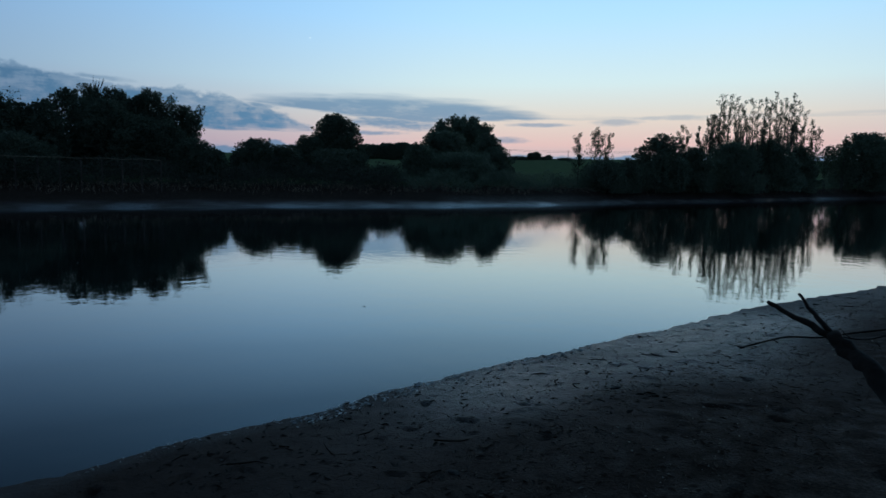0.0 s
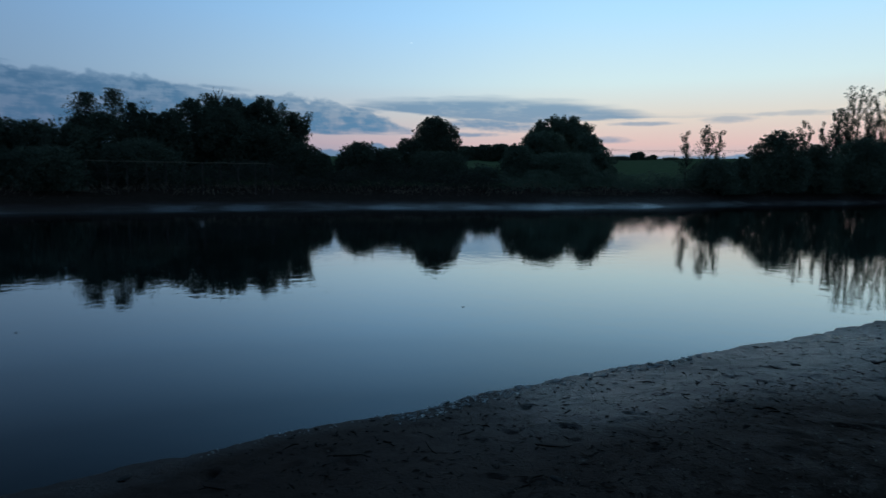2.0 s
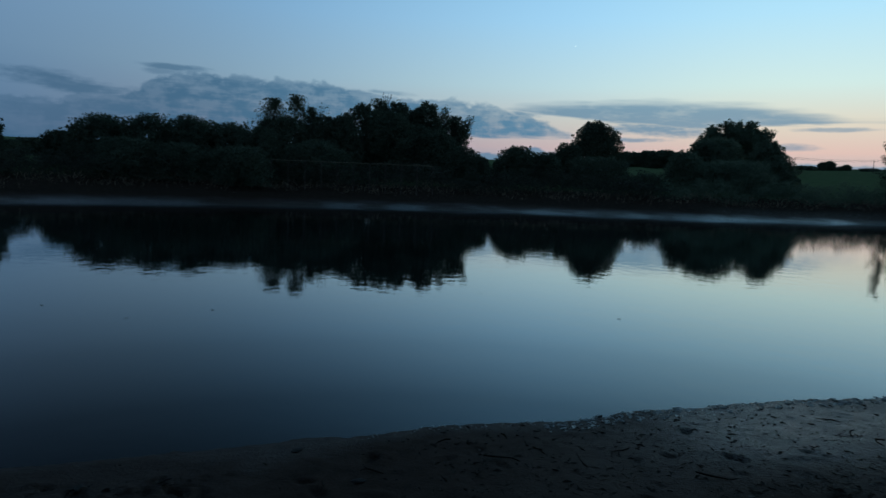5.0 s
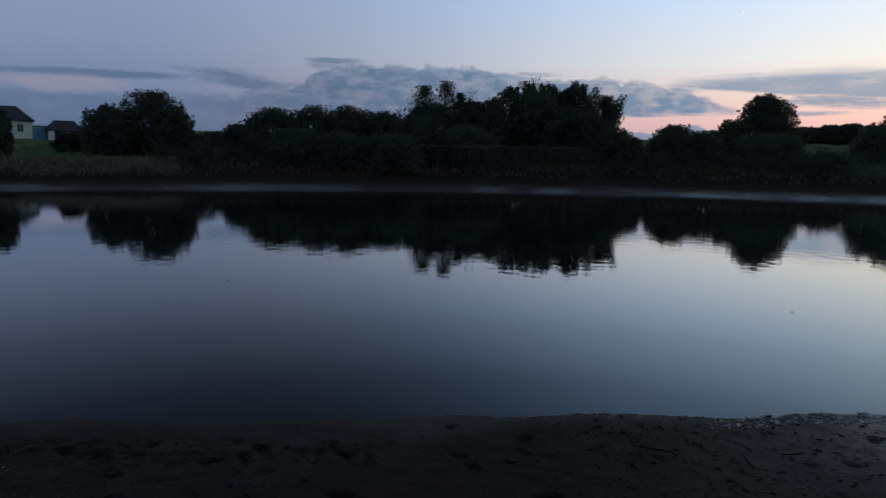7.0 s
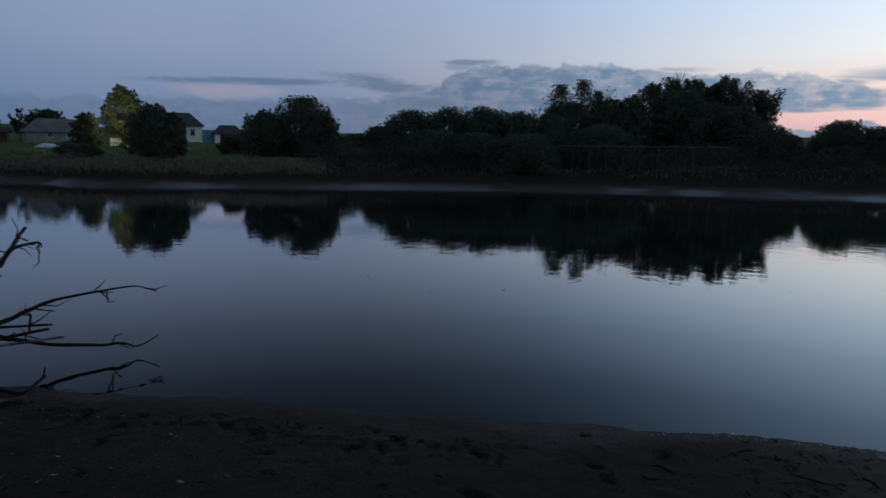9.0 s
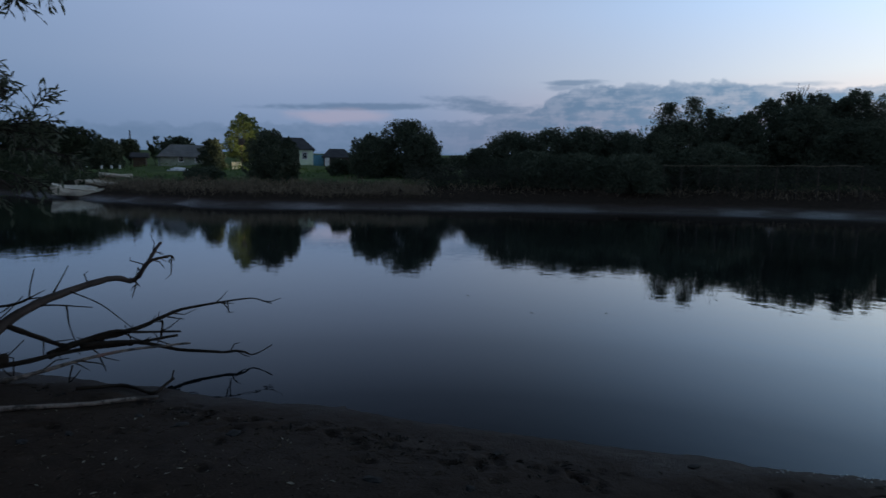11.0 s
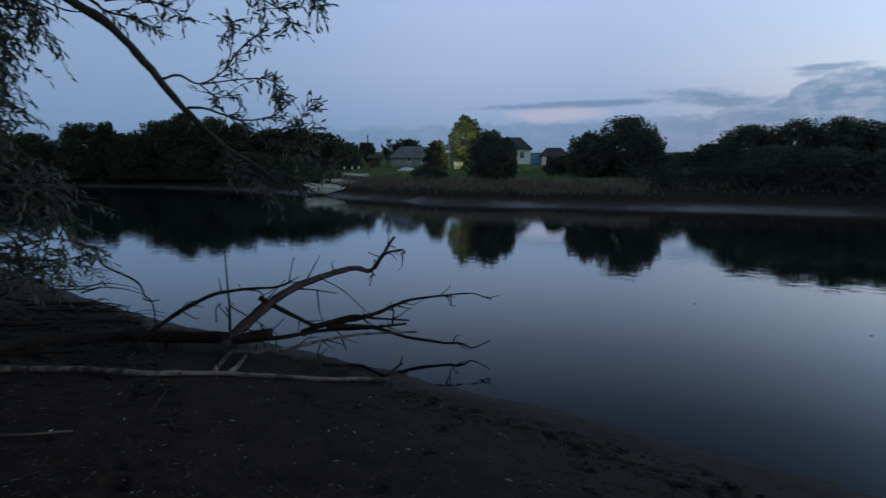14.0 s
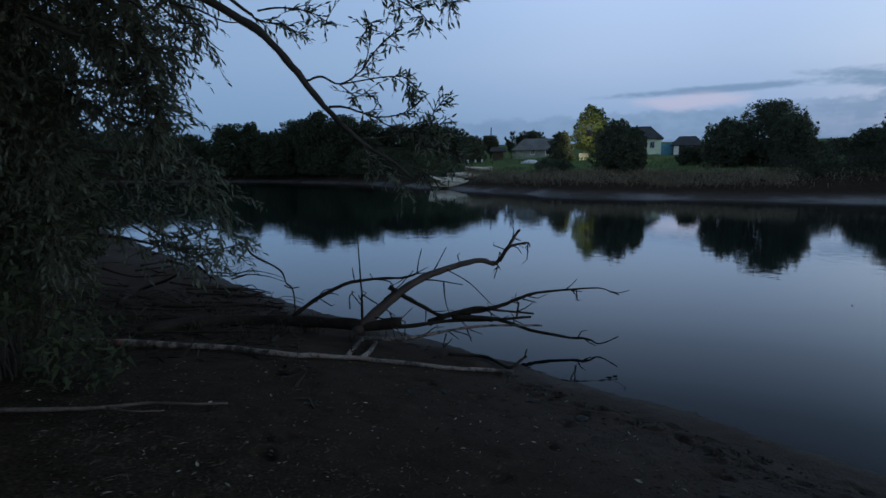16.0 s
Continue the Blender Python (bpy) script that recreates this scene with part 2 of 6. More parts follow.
def ground_material():
    """Wet mud at the waterline, then dry mud with litter, then grass on the far meadow."""
    m, n, p = material("river_bank_ground")
    c = where(n)
    xyz = n.add("ShaderNodeSeparateXYZ")
    n.link(c, xyz.inputs[0])
    z = xyz.outputs[2]
    big, mid, small = n.noise(c, 0.7, 5.0), n.noise(c, 5.0, 5.0), n.noise(c, 45.0, 4.0)
    wob = n.math("ADD", z, n.math("MULTIPLY", n.math("SUBTRACT", big, 0.5), 0.22))
    wob = n.math("ADD", wob, n.math("MULTIPLY", n.math("SUBTRACT", mid, 0.5), 0.06))
    mud = n.ramp(n.math("ADD", n.math("MULTIPLY", mid, 0.6), n.math("MULTIPLY", small, 0.4)), [(0.3, (.021, .0142, .0108)), (0.7, (.048, .034, .0265))])
    litter = n.ramp(n.math("ADD", n.math("MULTIPLY", mid, 0.4), n.math("MULTIPLY", small, 0.6)), [(0.35, (.012, .0086, .0064)), (0.58, (.037, .027, .020)), (0.72, (.100, .076, .058))])
    grass = n.ramp(n.math("ADD", n.math("MULTIPLY", big, 0.5), n.math("MULTIPLY", small, 0.5)), [(0.3, (.050, .070, .032)), (0.7, (.120, .150, .066))])
    soil = n.mix(n.smooth(wob, 0.30, 0.46), mud, litter)
    n.link(n.mix(n.smooth(wob, 1.25, 1.7), soil, grass), p.inputs["Base Color"])
    # wet gloss raised towards the sunset, its sheen put in by position
    span = n.math("SQRT", n.math("ADD", n.math("POWER", xyz.outputs[0], 2.0), n.math("POWER", xyz.outputs[1], 2.0)))
    sheen_gain = n.math("ADD", 0.25, n.math("MULTIPLY", n.math("MAXIMUM", n.smooth(xyz.outputs[0], -2.6, 0.5), n.math("MULTIPLY", n.smooth(span, 18.0, 30.0), 0.6)), 0.75))
    wet = n.math("MULTIPLY", n.math("MULTIPLY", n.smooth(wob, 0.46, 0.04), sheen_gain), n.math("ADD", 0.4, n.math("MULTIPLY", n.smooth(n.noise(c, 0.14, 3.0), 0.42, 0.6), 0.6)))
    wet = n.math("MAXIMUM", wet, n.math("MULTIPLY", n.smooth(wob, 0.09, 0.01), 0.36))
    patch = n.smooth(mid, 0.35, 0.65)
    # more sunset sheen up the bank, put into the gloss by position
    sunset_sheen = n.math("MULTIPLY", n.smooth(xyz.outputs[0], -1.5, 1.0), n.smooth(wob, 0.85, 0.42))
    wet = n.math("MAXIMUM", wet, n.math("MULTIPLY", sunset_sheen, n.math("ADD", 0.08, n.math("MULTIPLY", patch, 0.16))))
    n.link(n.math("SUBTRACT", 0.8, n.math("MULTIPLY", wet, n.math("ADD", 0.40, n.math("MULTIPLY", patch, 0.16)))), p.inputs["Roughness"])
    bare = n.smooth(wob, 1.7, 1.25)
    n.link(n.math("ADD", 0.02, n.math("ADD", n.math("MULTIPLY", bare, 0.04), n.math("MULTIPLY", wet, 0.5))), p.inputs["Specular IOR Level"])
    grit = n.noise(c, 130.0, 3.0)
    dull = n.add("ShaderNodeBsdfDiffuse")
    n.link(p.inputs["Base Color"].links[0].from_socket, dull.inputs[0])
    mixer = n.add("ShaderNodeMixShader")
    n.link(n.math("ADD", 0.16, n.math("MULTIPLY", wet, 1.6), clamp=True), mixer.inputs[0])
    n.link(dull.outputs[0], mixer.inputs[1])
    n.link(p.outputs[0], mixer.inputs[2])
    out = next(q for q in m.node_tree.nodes if q.type == "OUTPUT_MATERIAL")
    n.link(mixer.outputs[0], out.inputs[0])
    bump(n, p, n.math("ADD", n.math("ADD", n.math("MULTIPLY", mid, 0.6), n.math("MULTIPLY", small, 0.6)), n.math("MULTIPLY", grit, 0.15)), 0.75, 0.045)
    return m


def water_material():
    """Calm water: a mirror towards grazing sight, dark and clear from above."""
    m, n, p = material("river_water")
    p.inputs["Base Color"].default_value = (.004, .0062, .008, 1)
    p.inputs["Roughness"].default_value = 0.4
    p.inputs["Specular IOR Level"].default_value = 0.0
    c = where(n)
    fine = n.noise(c, 2.4, 3.0)
    slow = n.noise(c, 0.18, 2.0)
    b = n.add("ShaderNodeBump")
    b.inputs["Strength"].default_value, b.inputs["Distance"].default_value = 0.18, 0.02
    n.link(n.math("MULTIPLY", fine, n.math("ADD", 0.3, slow)), b.inputs["Height"])
    gloss = n.add("ShaderNodeBsdfGlossy")
    gloss.inputs["Color"].default_value = (.915, .97, 1.0, 1)
    gloss.inputs["Roughness"].default_value = 0.026
    n.link(b.outputs[0], gloss.inputs["Normal"])
    facing = n.add("ShaderNodeLayerWeight")
    facing.inputs["Blend"].default_value = 0.5
    curve = n.ramp(facing.outputs["Facing"], [(0.0, grey(.02)), (0.43, grey(.025)), (0.5, grey(.045)), (0.58, grey(.075)), (0.66, grey(.135)), (0.74, grey(.28)), (0.79, grey(.42)), (0.845, grey(.59)), (0.91, grey(.80)), (1.0, grey(1.0))])
    # darkening away from the sunset, put into the mirror strength by bearing
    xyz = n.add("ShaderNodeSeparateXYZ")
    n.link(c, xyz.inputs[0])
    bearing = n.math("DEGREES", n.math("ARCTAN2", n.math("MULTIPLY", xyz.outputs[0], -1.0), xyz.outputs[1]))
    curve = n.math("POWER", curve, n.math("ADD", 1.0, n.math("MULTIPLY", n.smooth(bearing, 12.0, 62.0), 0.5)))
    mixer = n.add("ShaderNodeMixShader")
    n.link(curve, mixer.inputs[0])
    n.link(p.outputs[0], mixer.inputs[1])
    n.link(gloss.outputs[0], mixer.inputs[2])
    out = next(q for q in m.node_tree.nodes if q.type == "OUTPUT_MATERIAL")
    n.link(mixer.outputs[0], out.inputs[0])
    return m


GROUND, WATER = ground_material(), water_material()

# ---- ground and river ----
# the river's near and far edge, by azimuth, in metres from the standpoint
NEAR_AZ = [-60, -50, -42, -36, -30, -21.3, -11.6, -1, 11.8, 22.7, 32, 41, 49, 56, 62, 72, 78, 82.5, 90.6, 99, 104, 109, 114, 120, 128]
NEAR_R = [330, 60, 22, 14.7, 12.1, 9.0, 7.2, 6.1, 5.15, 4.88, 4.65, 4.6, 4.62, 4.75, 4.9, 5.4, 5.7, 6.05, 6.95, 8.2, 9.3, 11.4, 15, 26, 128]
FAR_AZ = [-60, -52, -46, -35.5, -25.2, -11, 0, 11.6, 24, 36, 46, 60, 71, 78, 83, 88, 96, 106, 120, 128]
FAR_R = [340, 300, 210, 121, 75, 52, 44.3, 42.3, 41, 40, 39.2, 39, 40, 41.5, 47.5, 54.5, 77, 100, 120, 130]
AZ_FINE = np.arange(-60, 128.01, 0.5)


def softened(r):
    r = np.pad(r, 4, mode="edge")
    return np.convolve(r, [1 / 9] * 9, mode="valid")


NEAR_FINE = softened(np.interp(AZ_FINE, NEAR_AZ, NEAR_R))
FAR_FINE = softened(np.interp(AZ_FINE, FAR_AZ, FAR_R))
_a = np.radians(AZ_FINE)
SHORE = np.stack([-np.sin(_a) * NEAR_FINE, np.cos(_a) * NEAR_FINE], 1)


def bumps(x, y, scale, seed=0):
    """Cheap smooth unevenness from summed sines, -1 to 1."""
    rng = np.random.RandomState(seed)
    out = 0
    for k in range(7):
        a, ph, s = rng.uniform(0, 6.28), rng.uniform(0, 6.28), scale * rng.uniform(0.6, 1.9)
        out = out + np.sin((x * math.cos(a) + y * math.sin(a)) * s + ph + 1.3 * np.sin((y * math.cos(a) - x * math.sin(a)) * s * 0.7 + ph * 2))
    return out / 4.0


FAR_U = [0, 2.0, 5, 9, 14, 30, 60, 150, 300, 1000, 4000]
FAR_Z = [0, .20, .6, 1.15, 1.6, 2.4, 3.7, 7.5, 13.5, 38, 135]
NEAR_U = [0, 1, 2, 3.5, 5, 8, 15, 30, 100, 4000]
NEAR_Z = [0, .13, .27, .44, .56, .85, 1.7, 2.5, 3.2, 60]


def heights(x, y):
    x, y = np.asarray(x, float), np.asarray(y, float)
    r = np.hypot(x, y)
    a = np.degrees(np.arctan2(-x, y))
    rn, rf = np.interp(a, AZ_FINE, NEAR_FINE), np.interp(a, AZ_FINE, FAR_FINE)
    off = np.clip(np.maximum(-60 - a, a - 128), 0, None)
    rn = np.where(off > 0, 1e5, rn)
    d = np.full(x.shape, 1e9)
    for px, py in SHORE:
        np.minimum(d, (x - px) ** 2 + (y - py) ** 2, out=d)
    d = np.sqrt(d)
    far, near = r > rf, r < rn
    z = -np.minimum(1.6, 0.10 * np.minimum(d, np.abs(rf - r)))
    zn = np.interp(d, NEAR_U, NEAR_Z)
    zf = np.interp(r - rf, FAR_U, FAR_Z)
    z = np.where(near, zn, np.where(far, zf, z))
    z = np.where((off > 0) & (r > 130), np.minimum(zn, zf + 2), z)
    z = z + np.clip(z, -0.02, 1) * 0.10 * bumps(x, y, 1.1, 3) + 0.004 * bumps(x, y, 6.0, 4) * (r < 25) + 0.0025 * bumps(x, y, 28.0, 9) * (r < 12)
    return z + np.where(far, np.clip(zf, 0, 2) * 0.12 * bumps(x, y, 0.35, 5), 0)


def ground_z(x, y):
    return float(heights(np.array([x]), np.array([y]))[0])


def polar(azimuth, d):
    a = radians(azimuth)
    return -math.sin(a) * d, math.cos(a) * d


def link_mesh(name, verts, faces, mat, smooth=False):
    me = bpy.data.meshes.new(name)
    me.from_pydata(np.asarray(verts).tolist(), [], faces if isinstance(faces, list) else faces.tolist())
    me.materials.append(mat)
    if smooth:
        me.polygons.foreach_set("use_smooth", [True] * len(me.polygons))
    me.update()
    return new(name, me)


def make_ground():
    ang = np.concatenate([np.arange(-42, 128, 0.42), np.arange(128, 318, 4.0)])
    rad = np.concatenate([[0.05, 0.3, 0.6, 0.9], np.arange(1.1, 9.0, 0.032), 9.0 * 1.03 ** np.arange(0, 208)])
    A, R = np.meshgrid(np.radians(ang), rad)
    X, Y = -np.sin(A) * R, np.cos(A) * R
    Z = heights(X.ravel(), Y.ravel()).reshape(X.shape)
    # trodden prints and clods in the near mud
    rng = np.random.RandomState(8)
    for k in range(1000):
        pa, pr = rng.uniform(-38, 118), rng.uniform(1.9, 8.5)
        if 300 <= k < 420:
            # a trodden line along the water
            pa = rng.uniform(46, 100)
            pr = np.interp(pa, AZ_FINE, NEAR_FINE) - rng.normal(0.75, 0.12)
        if pr > np.interp(pa, AZ_FINE, NEAR_FINE) - 0.25:
            continue
        cx, cy = polar(pa, pr)
        lo, s = rng.uniform(0, 3.14), rng.uniform(0.018, 0.05) if k < 420 else rng.uniform(0.009, 0.024)
        i0, i1 = np.searchsorted(rad, [pr - 0.3, pr + 0.3])
        j0, j1 = np.searchsorted(np.radians(ang[:404]), [radians(pa) - 0.3 / pr, radians(pa) + 0.3 / pr])
        dx, dy = X[i0:i1, j0:j1] - cx, Y[i0:i1, j0:j1] - cy
        u, v = dx * math.cos(lo) + dy * math.sin(lo), dy * math.cos(lo) - dx * math.sin(lo)
        q = (u / (s * 1.9)) ** 2 + (v / s) ** 2
        Z[i0:i1, j0:j1] += rng.choice([-1.0, -0.8, -0.5, 0.4]) * s * 0.9 * np.exp(-q * q) * (1 + 0.5 * bumps(dx, dy, 90.0, 12)) + 0.16 * s * np.exp(-((q - 1.7) ** 2) * 1.5)
    n, m = X.shape
    idx = np.arange(n * m).reshape(n, m)
    nxt = np.roll(idx, -1, 1)
    faces = np.stack([idx[:-1], nxt[:-1], nxt[1:], idx[1:]], -1).reshape(-1, 4)
    ob = link_mesh("ground", np.stack([X.ravel(), Y.ravel(), Z.ravel()], 1), faces, GROUND, True)
    return tagged(ob, "bare muddy riverbank with footprints, rising to grassy meadow", "ground", kind="structure")


make_ground()
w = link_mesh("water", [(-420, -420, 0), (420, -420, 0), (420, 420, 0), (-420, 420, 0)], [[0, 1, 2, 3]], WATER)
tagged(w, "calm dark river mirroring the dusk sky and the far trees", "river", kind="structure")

# ---- trees ----


def part(name, mesh, mat, parent, label="", smooth=False):
    """Links (verts, faces) as one mesh under a thing or a part."""
    me = bpy.data.meshes.new(name)
    me.from_pydata([tuple(v) for v in mesh[0]], [], [tuple(f) for f in mesh[1]])
    me.materials.append(mat)
    if smooth:
        me.polygons.foreach_set("use_smooth", [True] * len(me.polygons))
    me.update()
    ob = new(name, me)
    ob.parent = parent
    if label:
        ob["label"] = label
    return ob


def thing(name, label, category, x=0, y=0, z=0, turn=0, group=""):
    ob = new(name)
    ob.empty_display_size = 0.2
    ob.matrix_basis = pose(x, y, z, 0, 0, turn)
    return tagged(ob, label, category, group)


def tube(points, radii, sides=7):
    """A tapered limb along points, as verts and faces."""
    pts = [Vector(p) for p in points]
    verts, faces = [], []
    side = Vector((0.3, 0.9, 0.2)).normalized()
    for i, p in enumerate(pts):
        d = (pts[min(i + 1, len(pts) - 1)] - pts[max(i - 1, 0)]).normalized()
        side = (side - d * side.dot(d)).normalized()
        other = d.cross(side)
        for k in range(sides):
            a = 2 * math.pi * k / sides
            verts.append(p + (side * math.cos(a) + other * math.sin(a)) * radii[i])
        if i:
            o = (i - 1) * sides
            for k in range(sides):
                faces.append((o + k, o + (k + 1) % sides, o + sides + (k + 1) % sides, o + sides + k))
    faces.append(tuple(range(sides))[::-1])
    faces.append(tuple(range(len(verts) - sides, len(verts))))
    return verts, faces


def joined(meshes):
    verts, faces = [], []
    for v, f in meshes:
        o = len(verts)
        verts.extend(v)
        faces.extend(tuple(i + o for i in q) for q in f)
    return verts, faces


def bent(a, b, rng, wobble=0.08, n=6, sag=0.0):
    a, b = np.array(a, float), np.array(b, float)
    ln = np.linalg.norm(b - a)
    out = []
    off = np.zeros(3)
    for i in range(n):
        f = i / (n - 1)
        if 0 < i < n - 1:
            off = off * 0.6 + rng.normal(0, wobble * ln / n * 1.5, 3)
        else:
            off = np.zeros(3)
        out.append(a + (b - a) * f + off * (1 if 0 < i < n - 1 else 0) - np.array([0, 0, sag * 4 * f * (1 - f)]))
    return out


def leaves(centres, size, rng, long=1.6, droop=0.0):
    """Pointed leaves, one at each centre."""
    n = len(centres)
    d = rng.normal(0, 1, (n, 3))
    d[:, 2] -= droop
    d /= np.linalg.norm(d, axis=1, keepdims=True)
    e = np.cross(d, rng.normal(0, 1, (n, 3)))
    e /= np.linalg.norm(e, axis=1, keepdims=True) + 1e-9
    s = (size * rng.uniform(0.6, 1.4, n))[:, None]
    c = np.asarray(centres)
    if n > 1500:
        # small far leaves: one pointed triangle each
        v = np.stack([c - d * s * long / 2 + e * s / 2, c + d * s * long / 2, c - d * s * long / 2 - e * s / 2], 1).reshape(-1, 3)
        return v, np.arange(n * 3).reshape(n, 3)
    v = np.stack([c - d * s * long / 2, c + e * s / 2 - d * s * 0.1, c + d * s * long / 2, c - e * s / 2 - d * s * 0.1], 1).reshape(-1, 3)
    return v, np.arange(n * 4).reshape(n, 4)


def clump(rng, c, r, n, squash=1.0):
    """n places, most of them near the shell of a ball."""
    p = rng.normal(0, 1, (n, 3))
    p /= np.linalg.norm(p, axis=1, keepdims=True)
    p *= (rng.uniform(0.35, 1.0, n) ** 0.5 * rng.uniform(0.85, 1.18, n))[:, None] * r
    p[:, 2] *= squash
    return p + np.asarray(c)


def tree(name, label, kind, azimuth, dist, top, width, seed):
    rng = np.random.RandomState(seed)
    x, y = polar(azimuth, dist)
    z0 = ground_z(x, y) - 0.05
    H, R = top - z0, width / 2
    ob = thing(name, label, "bush" if kind == "bush" else "tree", x, y, z0, group="trees of the far bank")
    limbs, cs, balls = [], [], []
    size = 0.0015 * min(max(dist, 50), 210)
    trunk = max(0.05, 0.018 * H)
    if kind in ("round", "lit", "bush", "cauli"):
        R *= {"round": 1.22, "lit": 1.25, "bush": 1.25, "cauli": 1.05}[kind]
        low = {"round": 0.03, "lit": 0.2, "bush": 0.0, "cauli": 0.06}[kind]
        k = {"bush": 14, "lit": 17}.get(kind, 26) + int(H / R * 4)
        for i in range(k):
            f = (i + 0.5) / k
            hz = H * (low + (0.90 - low) * f)
            if kind == "bush":
                prof = math.sqrt(max(0.05, 1 - (f * 0.93) ** 2))
            else:
                prof = min(1.0, 0.80 + f) * math.sqrt(max(0.04, 1 - max(0.0, (f - 0.45) / 0.58) ** 2))
            br = R * (rng.uniform(0.20, 0.34) if kind == "lit" else rng.uniform(0.24, 0.40))
            a = rng.uniform(-0.4, 0.4) + i * 2.4
            q = max(0, R * prof - br * 0.8) * rng.uniform(0.82, 1.08)
            balls.append((math.cos(a) * q, math.sin(a) * q, min(hz, H - br * 0.75), br))
        balls.append((rng.uniform(-.2, .2) * R, 0, H - R * 0.30, R * 0.30))
        balls += [(0, 0, H * 0.30, R * 0.6), (0, 0, H * 0.58, R * 0.62)]
        for bx, by, bz, br in balls:
            n = min(int((13 if kind == "cauli" else 8.5) * (br / size) ** 1.7) + 50, 1900)
            cs.append(clump(rng, (bx, by, bz), br, n, rng.uniform(0.75, 1.1)))
            # loose sprays that break the outline
            for _ in range(7):
                u = rng.normal(0, 1, 3)
                u[2] = abs(u[2]) * 0.8
                u *= br * rng.uniform(1.0, 1.22) / np.linalg.norm(u)
                cs.append(clump(rng, np.array((bx, by, bz)) + u, br * rng.uniform(0.12, 0.22), 16))
            limbs.append(tube(bent((0, 0, H * 0.12), (bx, by, bz), rng, 0.1), [trunk * 0.5 * (1 - 0.8 * i / 5) for i in range(6)], 5))
        limbs.append(tube(bent((0, 0, -0.1), (0, 0, H * 0.75), rng, 0.05), [trunk * (1 - 0.75 * i / 5) for i in range(6)]))
    elif kind in ("feather", "sparse", "sparse2", "spire", "fan"):
        stems = {"feather": 3, "sparse": 2, "sparse2": 5, "spire": 1, "fan": 56 if dist > 100 else 38}[kind]
        R *= {"feather": 1.55, "sparse": 1.7, "sparse2": 1.4, "spire": 2.0, "fan": 1.0}[kind]
        for s in range(stems):
            a = rng.uniform(0, 6.28)
            hs = H * (1 if s == 0 else rng.uniform(0.66, 0.97))
            q = 0 if s == 0 else R * rng.uniform(0.35, 0.85)
            if kind == "fan":
                q = R * math.sqrt(rng.uniform(0, 0.85))
                low = 0.26 if dist > 100 else 0.48
                hs = H * (low + ((0.91 if dist > 100 else 0.98) - low) * math.sqrt(1 - (q / R) ** 2) + rng.uniform(-0.05, 0.02))
            tip = np.array((math.cos(a) * q, math.sin(a) * q, hs))
            st = bent((0, 0, -0.1), tip, rng, 0.05, 9)
            limbs.append(tube(st, [trunk * 0.5 * (1 - 0.9 * i / 8) for i in range(9)], 5))
            for f in np.arange({"feather": 0.22, "fan": 0.2}.get(kind, 0.36), 1.0, {"feather": 0.042, "sparse": 0.06, "sparse2": 0.055, "spire": 0.017, "fan": 0.055}[kind]):
                i = min(7, int(f * 8))
                base = st[i] + (st[i + 1] - st[i]) * (f * 8 - i)
                b = rng.uniform(0, 6.28)
                ln = R * rng.uniform(0.35, 0.85) * (1.1 - f * 0.75)
                if kind == "spire":
                    ln = R * rng.uniform(0.5, 1.15) * (1.03 - f) / 0.64
                elif kind == "fan":
                    ln = R * rng.uniform(0.12, 0.30) * (0.45 if dist > 100 else 1.0)
                end = base + np.array((math.cos(b) * ln, math.sin(b) * ln, ln * (rng.uniform(0.2, 1.0) if kind == "spire" else rng.uniform(0.6, 1.7))))
                end[2] = min(end[2], H)
                limbs.append(tube(bent(base, end, rng, 0.08, 4), [0.025, 0.02, 0.015, 0.008], 4))
                for g in np.linspace(0.35, 1.0, 4):
                    cc = base + (end - base) * g
                    cs.append(clump(rng, cc, R * {"feather": 0.15, "sparse": 0.14, "sparse2": 0.22, "spire": 0.15, "fan": 0.075}[kind], {"feather": 9, "sparse": 16, "sparse2": 40, "spire": 22, "fan": 26 if dist > 100 else 16}[kind], 1.4))
    elif kind == "deadtree":
        limbs.append(tube(bent((0, 0, -0.1), (0, 0, H * 0.8), rng, 0.04), [0.16 * (1 - 0.6 * i / 5) for i in range(6)]))
        for i in range(11):
            a = rng.uniform(0, 6.28)
            b = (0, 0, H * rng.uniform(0.68, 0.8))
            e = (math.cos(a) * R * rng.uniform(.3, 1), math.sin(a) * R * rng.uniform(.3, 1), H * rng.uniform(0.86, 1.0))
            limbs.append(tube(bent(b, e, rng, 0.16), [0.06 * (1 - 0.7 * i / 5) for i in range(6)], 4))
    part("trunk", joined(limbs), BARK, ob)
    if cs:
        mat = {"lit": LEAF_BIRCH, "feather": LEAF_POPLAR, "sparse": LEAF_POPLAR}.get(kind, LEAF_DARK if azimuth > 87 else LEAF_HAZED if azimuth < 8 else LEAF_FAR)
        c = np.concatenate(cs)
        c = c[(c[:, 2] > 0.05) & (c[:, 2] < H + 0.15)]
        part("crown", leaves(c, size * {"feather": 0.76, "sparse": 0.9, "fan": 1.1, "spire": 1.15}.get(kind, 1.2), rng, 1.5), mat, ob)
    return ob


tree("poplar_tree", "slender dark young poplar with feathery upright crown on the far bank", "feather", -23.0, 88.0, 8.7, 1.7, 1)
tree("poplar_tree", "slender dark young poplar with feathery upright crown on the far bank", "feather", -23.3, 88.0, 10.7, 1.9, 2)
tree("poplar_tree", "slender dark young poplar with feathery upright crown on the far bank", "feather", -23.7, 88.0, 13.2, 2.1, 3)
tree("poplar_tree", "slender dark young poplar with feathery upright crown on the far bank", "feather", -24.3, 88.0, 13.1, 2.0, 4)
